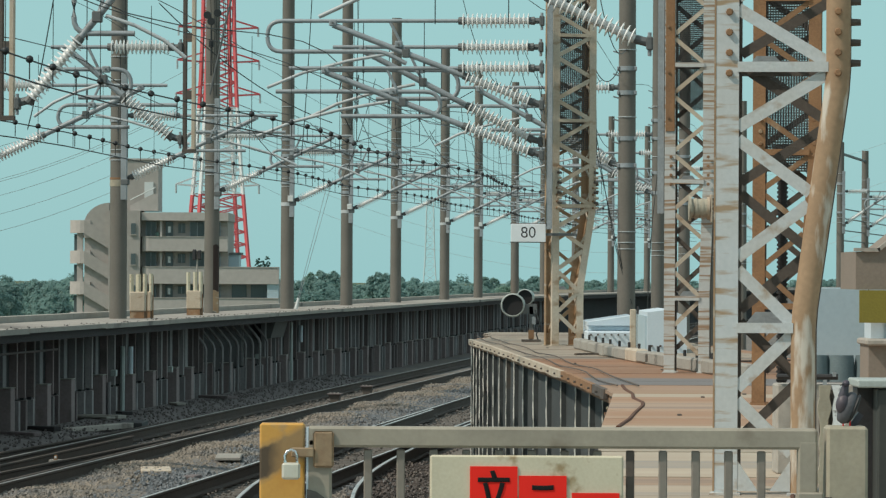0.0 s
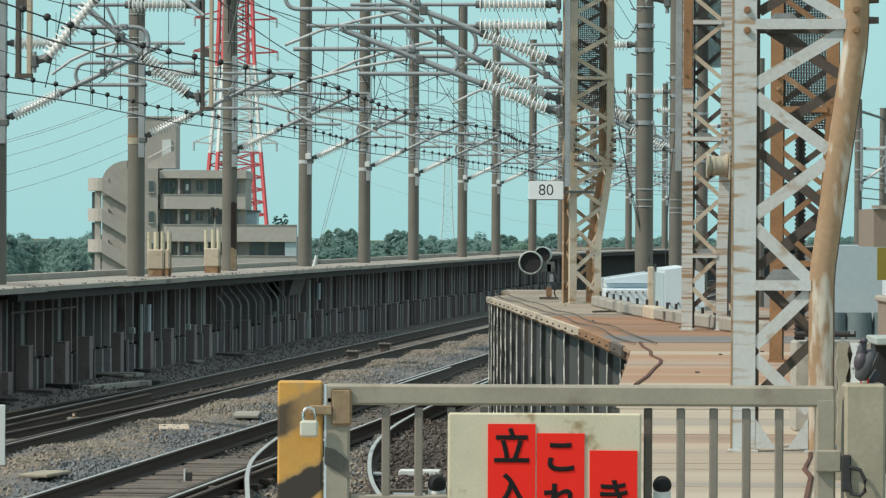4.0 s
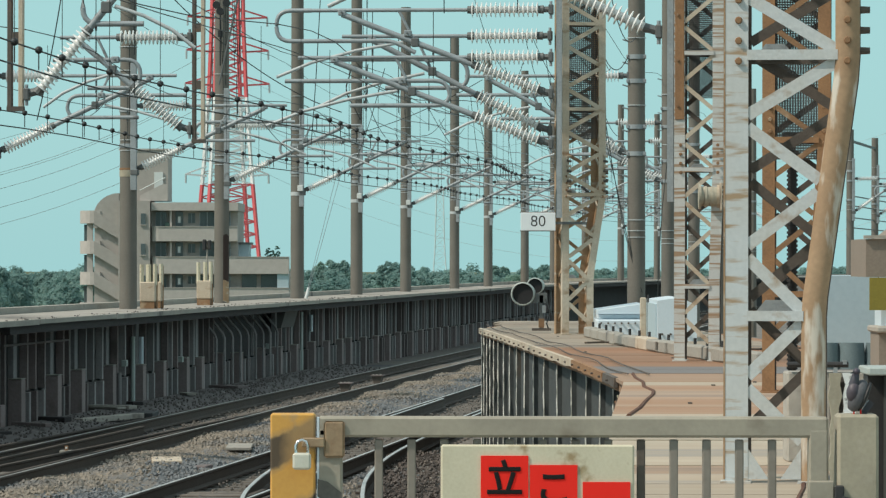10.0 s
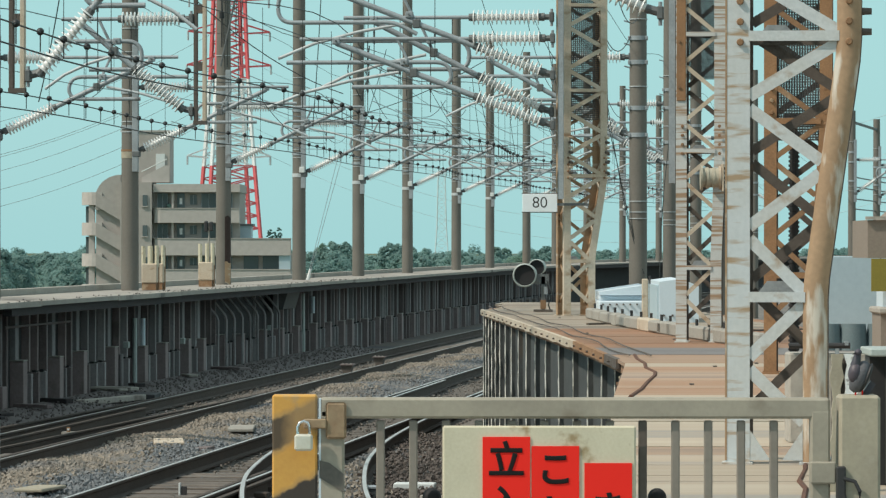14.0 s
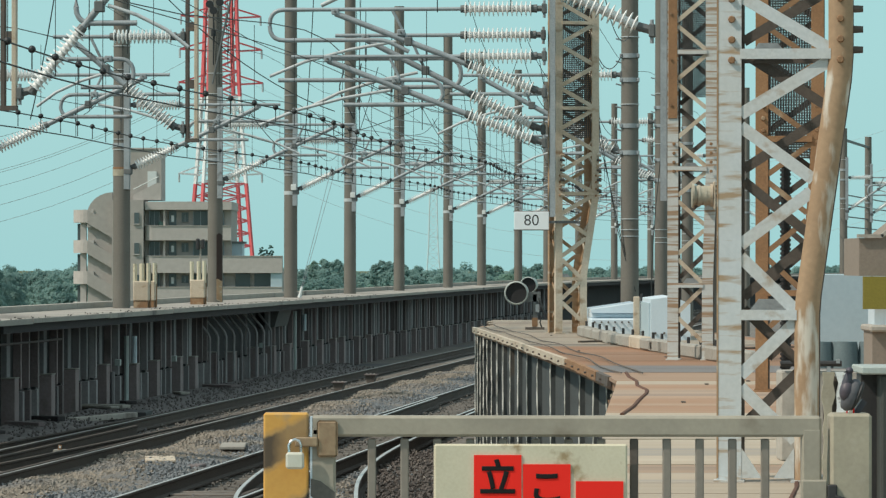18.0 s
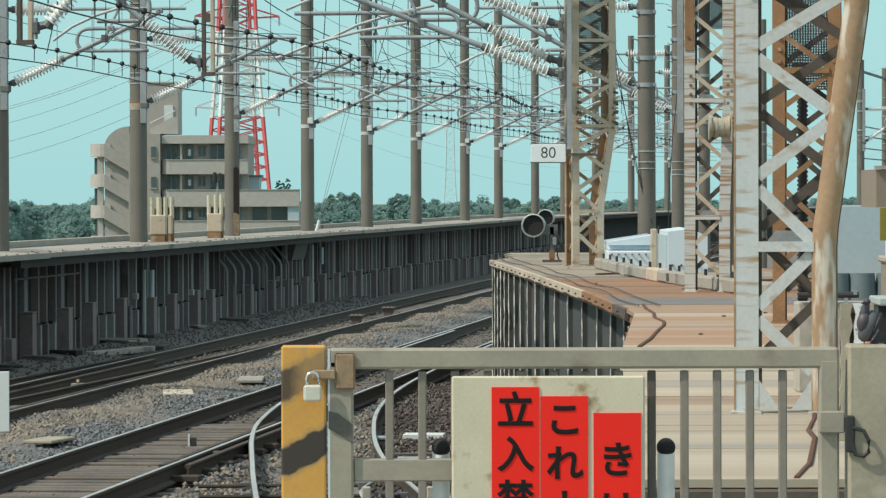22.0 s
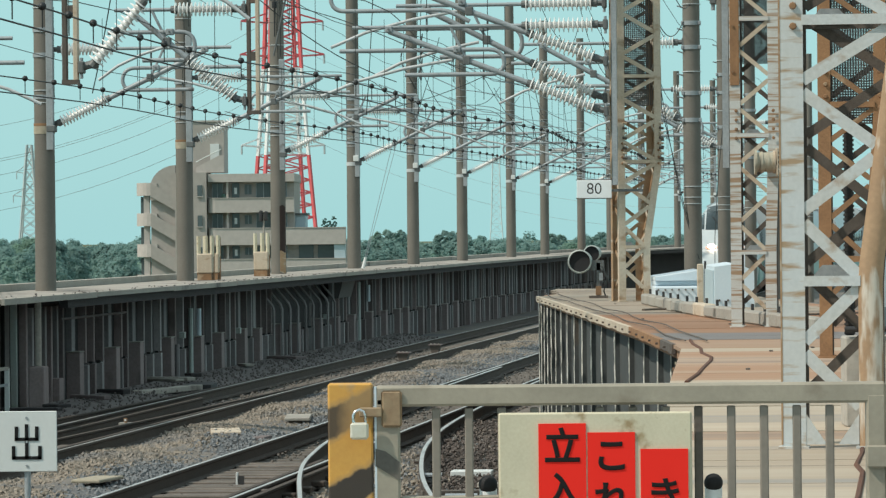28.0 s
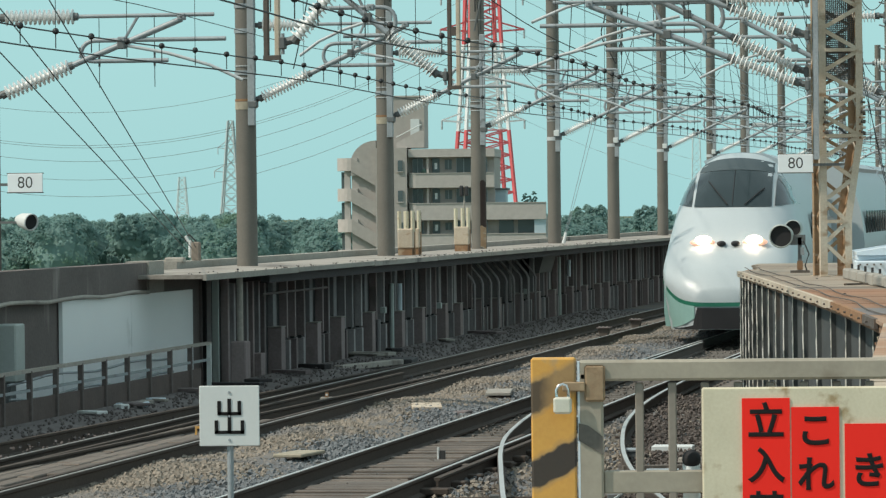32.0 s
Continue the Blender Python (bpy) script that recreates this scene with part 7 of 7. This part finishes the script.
# bundles beside the hanging arms
for s, off, n in ((66.5, -1.95, 9), (80.8, -1.4, 3), (93.0, -2.0, 3)):
    for k in range(n):
        o = off + 0.045 * k + rng.uniform(-0.01, 0.01)
        top, low = rng.uniform(7.4, 9.0), rng.uniform(5.5, 6.2)
        hanging([on_line(s, o, top), on_line(s, o + rng.uniform(-0.02, 0.02), (top + low) / 2), on_line(s, o + rng.uniform(-0.06, 0.06), low)], 0.0055)
pulley = thing("pulley", along(66.4, -1.93, 6.85), "dark twin pulley hanging on the wire bundle", "pulley")
for x, z in ((-0.06, 0.0), (0.1, 0.03), (0.0, -0.1)):
    part("sheave", rod(B(), (x, -0.03, z), (x, 0.03, z), 0.06, seg=14), M_BALL, pulley, smooth=True)
part("strap", rod(B(), (0, 0, -0.1), (0, 0, -0.95), 0.012, seg=6), M_BALL, pulley)
part("weight", rod(B(), (0, 0, -0.5), (0, 0, -0.4), 0.04, seg=10), M_BALL, pulley, smooth=True)
part("strut", rod(B(), (0.32, 0, 0.3), (-0.02, 0, -1.25), 0.016, seg=6), M_GALVDARK, pulley)
for pts in ([(-3.14, 8.9), (-3.17, 8.6), (-3.28, 8.2), (-3.22, 7.9), (-3.05, 7.6), (-2.85, 7.2)], [(-2.62, 8.9), (-2.66, 8.5), (-2.64, 8.0), (-2.82, 7.5), (-2.83, 7.2)]):
    line = spline(pts, 5)
    tagged(part("jumper_cable", sweep(B(), [(x, 130.0, z) for x, z in line], 0.022, 6), M_WIRE), "dark jumper cable looping down beside the pole", "cable", "jumper cables")
# loops round the tower heads and poles
for k in range(9):
    s = rng.uniform(62, 84)
    x0 = on_line(s, rng.uniform(1.2, 3.6), 0)
    swag((x0.x, x0.y, rng.uniform(6.3, 8.2)), (x0.x + rng.uniform(0.3, 1.0), x0.y + rng.uniform(-0.5, 0.5), rng.uniform(5.2, 6.6)), rng.uniform(0.2, 0.7), 0.006)
for k in range(26):
    s = rng.uniform(70, 170)
    o = rng.uniform(-6.6, 2.2)
    swag(on_line(s, o, rng.uniform(5.4, 6.6)), on_line(s + rng.uniform(2, 12), o + rng.uniform(-0.6, 0.6), rng.uniform(4.9, 6.4)), rng.uniform(0.05, 0.5), 0.007)
# long return wires in the distance
for k in range(9):
    o, z = rng.uniform(-6.8, 2.6), rng.uniform(5.0, 6.4)
    pts = [on_line(88 + 3.4 * i, o, z - 0.12 * math.sin(i * 0.8) ** 2) for i in range(46)]
    tagged(part("return_wire", sweep(B(), pts, 0.009, 5), M_GALV), "grey return wire strung along the poles", "wire", "return wires")
# slide plates, rods and boxes of the turnout
for x, y, l, w, rz, m, label in ((-0.35, 44.6, 1.1, 0.09, 62, M_LEDGE, "pale timber offcut"), (-0.62, 47.5, 0.8, 0.12, 100, M_SLEEPER, "brown timber offcut"), (-0.15, 42.6, 0.9, 0.07, 84, M_RAIL, "rusty steel bar"), (-0.5, 39.4, 0.7, 0.10, 35, M_BRACEDARK, "dark steel plate"), (-0.1, 48.8, 0.6, 0.10, 75, M_LEDGE, "pale timber offcut"), (-0.75, 41.2, 0.5, 0.10, 20, M_BLACK, "black rubber mat")):
    tagged(part("offcut", box(B(), 0, 0, 0, w, l, 0.06, rz=rz, bevel=0.008), m, at=pose(x, y, -0.10)), label + " lying among the stones", "offcut", "offcuts by the turnout")
for k in range(3):
    pts = [(-0.9 + 0.28 * k + 0.12 * math.sin(i * 0.9 + k), 36.0 + 1.1 * i, -0.10 + 0.015 * math.sin(i * 1.7)) for i in range(12)]
    tagged(part("ground_cable", sweep(B(), pts, 0.016, 6), M_BLACK if k else M_TEAL), "loose cable lying among the turnout stones", "cable", "cables by the turnout")
plate_me = finish(box(B(), 0, 0, 0, 0.34, 0.16, 0.03, bevel=0.006), "slide_plate", M_RAIL)
for side in (-0.7525, 0.7525):
    for i in range(6, 44, 2):
        x, y = SIDING[i]
        shared("slide_plate", plate_me, siding, pose(x + side, y, -0.185))
for y, x0, x1 in ((41.5, -2.6, -0.1), (43.0, -2.7, -0.5), (37.0, -2.3, 0.1)):
    t = thing("point_rod", pose(0, y, -0.13), "grey steel point rod across the turnout", "rod", "point rods")
    part("bar", rod(B(), (x0, 0, 0), (x1, 0.15, 0), 0.02, seg=8), M_RAIL, t)
    for x in (x0 + 0.5, x1 - 0.5):
        part("joint", box(B(), x, 0.06, 0, 0.16, 0.09, 0.08, bevel=0.01), M_GALVDARK, t)
for x, y, w, m in ((-0.55, 46.0, 0.32, M_GALVDARK), (-0.75, 43.5, 0.26, M_BRACEDARK), (-0.2, 40.0, 0.3, M_GALV), (-0.95, 50.0, 0.22, M_GALVDARK)):
    t = thing("point_box", pose(x, y, -0.14), "small weathered switch box on the ballast", "box", "switch boxes by the turnout")
    part("case", box(B(), 0, 0, 0.02, w, 0.4, 0.14, bevel=0.02), m, t)
    part("lid", box(B(), 0, 0, 0.1, w + 0.03, 0.43, 0.02), M_GALV, t)

# ---- the train ----
def hull(s):
    """Half width, top and bottom of the nose s metres behind its tip."""
    def lerp(tab):
        for (a, u), (b, v) in zip(tab, tab[1:]):
            if s <= b:
                return u + (v - u) * (s - a) / (b - a)
        return tab[-1][1]
    w = lerp([(0, 0.62), (0.25, 1.02), (0.8, 1.36), (1.6, 1.44), (2.8, 1.465), (4.5, 1.475), (6, 1.48)])
    top = lerp([(0, 1.05), (0.25, 1.40), (0.8, 1.78), (1.6, 2.18), (2.6, 2.72), (3.4, 3.22), (4.3, 3.66), (5.2, 3.88), (6.4, 4.0)])
    return w, top


LOW, POW = 0.22, 2.5


def tuck(z):
    """The sides draw in below the belt."""
    return 1 - 0.125 * (max(0.0, 1.8 - z) / 1.58) ** 2


def belt(top):
    """Height of the widest line of a section."""
    return min(1.3, 0.3 + 0.45 * top)


def hull_ring(s, n=28):
    w, top = hull(s)
    zc = belt(top)
    side = [Vector((w * tuck(z), s, z)) for z in (LOW, LOW + (zc - LOW) * 0.33, LOW + (zc - LOW) * 0.67)]
    pts = []
    for k in range(n + 1):
        a = math.pi * (k / n - 0.5)
        x = math.copysign(abs(math.sin(a)) ** (2 / POW), a) * w
        z = zc + (top - zc) * max(0.0, math.cos(a)) ** (2 / POW)
        pts.append(Vector((x * tuck(z), s, z)))
    return [Vector((-p.x, p.y, p.z)) for p in side] + pts + side[::-1]


def on_hull(x, z, out=0.012):
    """The point of the nose seen from ahead at x, z."""
    a, b = 0.0, 6.4
    for _ in range(40):
        s = (a + b) / 2
        w, top = hull(s)
        zc = belt(top)
        inside = abs(x / (w * tuck(z))) ** POW + (max(0.0, z - zc) / (top - zc)) ** POW < 1
        a, b = (a, s) if inside else (s, b)
    return Vector((x, b - out * 2.0, z + out * 0.5))


def patch(left, right, low, high, nx=10, nz=6):
    """A patch laid on the nose; the bounds are functions of the other direction."""
    bm = B()
    rows = []
    for j in range(nz + 1):
        f = j / nz
        rows.append([])
        for i in range(nx + 1):
            g = i / nx
            x = left(f) + (right(f) - left(f)) * g
            z = low(x) + (high(x) - low(x)) * f
            rows[-1].append(bm.verts.new(on_hull(x, z)))
    for a, b in zip(rows, rows[1:]):
        for i in range(nx):
            bm.faces.new((a[i], a[i + 1], b[i + 1], b[i]))
    return bm


def lip(x):
    """Height of the white nose's lower edge."""
    return 0.70 + 0.55 * (abs(x) / 1.42) ** 5


def train_car(nose):
    t = thing("train_car", pose(0, 0, 0), "glossy white high-speed train " + ("nose car with green stripe and lit headlamps" if nose else "passenger car with dark windows"), "train", "cars of the train")
    length = 23.0
    stations = [0, 0.06, 0.15, 0.3, 0.5, 0.8, 1.2, 1.6, 2.0, 2.4, 2.8, 3.2, 3.6, 4.0, 4.4, 4.8, 5.2, 5.8, 6.4, length] if nose else [6.6, 6.8, length]
    bm = B()
    extrude(bm, [hull_ring(s) for s in stations])
    part("body", bm, M_BODY, t, smooth=True)
    for sgn in (-1, 1):
        if nose:
            part("skirt", patch(lambda f, g=sgn: g * 0.66, lambda f, g=sgn: g * 1.38, lambda x: 0.24 + 0.22 * (max(0.0, 1.3 - abs(x)) / 0.64) ** 2, lip, 10, 5), M_SKIRT, t, "pale green skirt", True)
        rings = []
        for s in ([2.2, 3.5, 4.5, 6, length] if nose else [6.8, length]):
            w, _ = hull(s)
            rings.append([Vector((sgn * (w + d), s, z)) for d, z in ((-0.2, 0.24), (-0.03, 0.24), (0.002, 0.55), (0.002, 1.16), (-0.2, 1.16))])
        part("side_skirt", extrude(B(), rings), M_SKIRT, t, "pale green skirt")
        rings = []
        for s in ([2.0, 2.8, 4.5, 6, length] if nose else [6.8, length]):
            w, _ = hull(s)
            rings.append([Vector((sgn * (w + d), s, z)) for d, z in ((-0.05, 1.16), (0.006, 1.16), (0.006, 1.30), (-0.05, 1.30))])
        part("stripe", extrude(B(), rings), M_GREEN, t, "green stripe")
    part("roof_panel", extrude(B(), [[Vector((x * 0.62, s, z + 0.02 - (0.05 if abs(x) > 0.9 else 0))) for x, z in ((-1.4, 3.86), (-0.8, 3.97), (0, 4.0), (0.8, 3.97), (1.4, 3.86), (1.3, 3.7), (-1.3, 3.7))] for s in (6.9, length - 0.3)]), M_SILVER, t)
    win = finish(box(B(), 0, 0, 0, 0.02, 0.75, 0.6, bevel=0.008), "window", M_GLASS)
    for k in range(9 if nose else 12):
        for sgn in (-1, 1):
            shared("window", win, t, pose(sgn * 1.462, (9.5 if nose else 8.0) + 1.2 * k, 2.35))
    bogie = box(B(), 0, 10.0, 0.28, 2.3, 3.2, 0.5, bevel=0.05)
    box(bogie, 0, 20.0, 0.28, 2.3, 3.2, 0.5, bevel=0.05)
    part("bogie", bogie, M_UNDER, t)
    if nose:
        part("coupler_opening", patch(lambda f: -1.2, lambda f: 1.2, lambda x: 0.225, lambda x: 0.235 + (lip(x) - 0.26) * (abs(x) < 0.68) + 0.2 * max(0.0, 1.3 - abs(x)) ** 2 * (abs(x) >= 0.68), 24, 4), M_UNDER, t, "black coupler opening")
        part("stripe", patch(lambda f: -1.44, lambda f: 1.44, lip, lambda x: lip(x) + 0.085, 40, 2), M_GREEN, t, "green stripe round the nose", True)
        part("cab_roof", patch(lambda f: -0.83 + 0.05 * f, lambda f: 0.83 - 0.05 * f, lambda x: 3.60 - 0.10 * x * x, lambda x: 3.87 - 0.20 * x * x), M_CABROOF, t, "dark blue-grey cab roof", True)
        part("windscreen", patch(lambda f: -0.84 + 0.03 * f, lambda f: 0.84 - 0.03 * f, lambda x: 2.79, lambda x: 3.59 - 0.10 * x * x), M_GLASSCAB, t, "dark raked windscreen", True)
        part("divider", sweep(B(), [on_hull(0.0, z, 0.015) for z in np.linspace(2.82, 3.58, 8)], 0.009, 5), M_UNDER, t)
        for sgn in (-1, 1):
            e0, e1 = (lambda f, g=sgn: g * 0.90), (lambda f, g=sgn: g * (1.32 - 0.16 * f))
            part("side_window", patch(e0, e1, lambda x: 2.80 + 0.10 * (abs(x) - 0.9), lambda x: 3.60 - 1.5 * (abs(x) - 0.9), 6, 6), M_GLASSCAB, t, "", True)
            c = on_hull(sgn * 0.54, 2.03, 0.02)
            bm = B()
            bmesh.ops.create_uvsphere(bm, u_segments=14, v_segments=8, radius=1, matrix=Matrix.Translation(c + Vector((0, -0.07, 0.05))) @ Matrix.Diagonal((0.18, 0.16, 0.10, 1)))
            part("headlamp", bm, M_LAMP, t, "lit headlamp", True)
            # Emissive ellipsoid added to imitate the warm glare round the headlamp.
            bm = B()
            bmesh.ops.create_uvsphere(bm, u_segments=16, v_segments=8, radius=1, matrix=Matrix.Translation(c + Vector((sgn * 0.02, 0.0, 0.0))) @ Matrix.Diagonal((0.27, 0.10, 0.085, 1)))
            part("lamp_bowl", bm, M_LAMPGLARE, t, "emissive bowl standing in for the headlamp's warm glare", True)
            c = on_hull(sgn * 0.15, 1.99, 0.01)
            bm = B()
            bmesh.ops.create_uvsphere(bm, u_segments=12, v_segments=8, radius=1, matrix=Matrix.Translation(c + Vector((0, -0.03, 0.02))) @ Matrix.Diagonal((0.10, 0.12, 0.06, 1)))
            part("lamp_eye", bm, M_UNDER, t, "dark inner lamp", True)
            x0, x1, z1 = (-0.10, -0.56, 3.34) if sgn < 0 else (0.27, 0.66, 3.18)
            path = [on_hull(x0 + (x1 - x0) * f, 2.83 + (z1 - 2.83) * f, 0.03) for f in np.linspace(0, 1, 8)]
            part("wiper", sweep(B(), path, 0.014, 6), M_UNDER, t)
    return t


TRAIN = [(train_car(True), 0.0)]
coach = train_car(False)
TRAIN.append((coach, 16.8))
for k in range(2, 6):
    TRAIN.append((copy_thing(coach, pose(0, 0, 0)), 16.8 * k))

# ---- motions ----
TRAIN_SPEED, TRAIN_END = 22.2, 89.4


def motions():
    for car, back in TRAIN:
        rows = []
        for k in range(33):
            s = TRAIN_END + TRAIN_SPEED * (32 - k) + back
            rows.append((float(k), along(s, -0.22, 0, 2.0 if back == 0 else 0.0)))
        walk(car, rows)


motions()
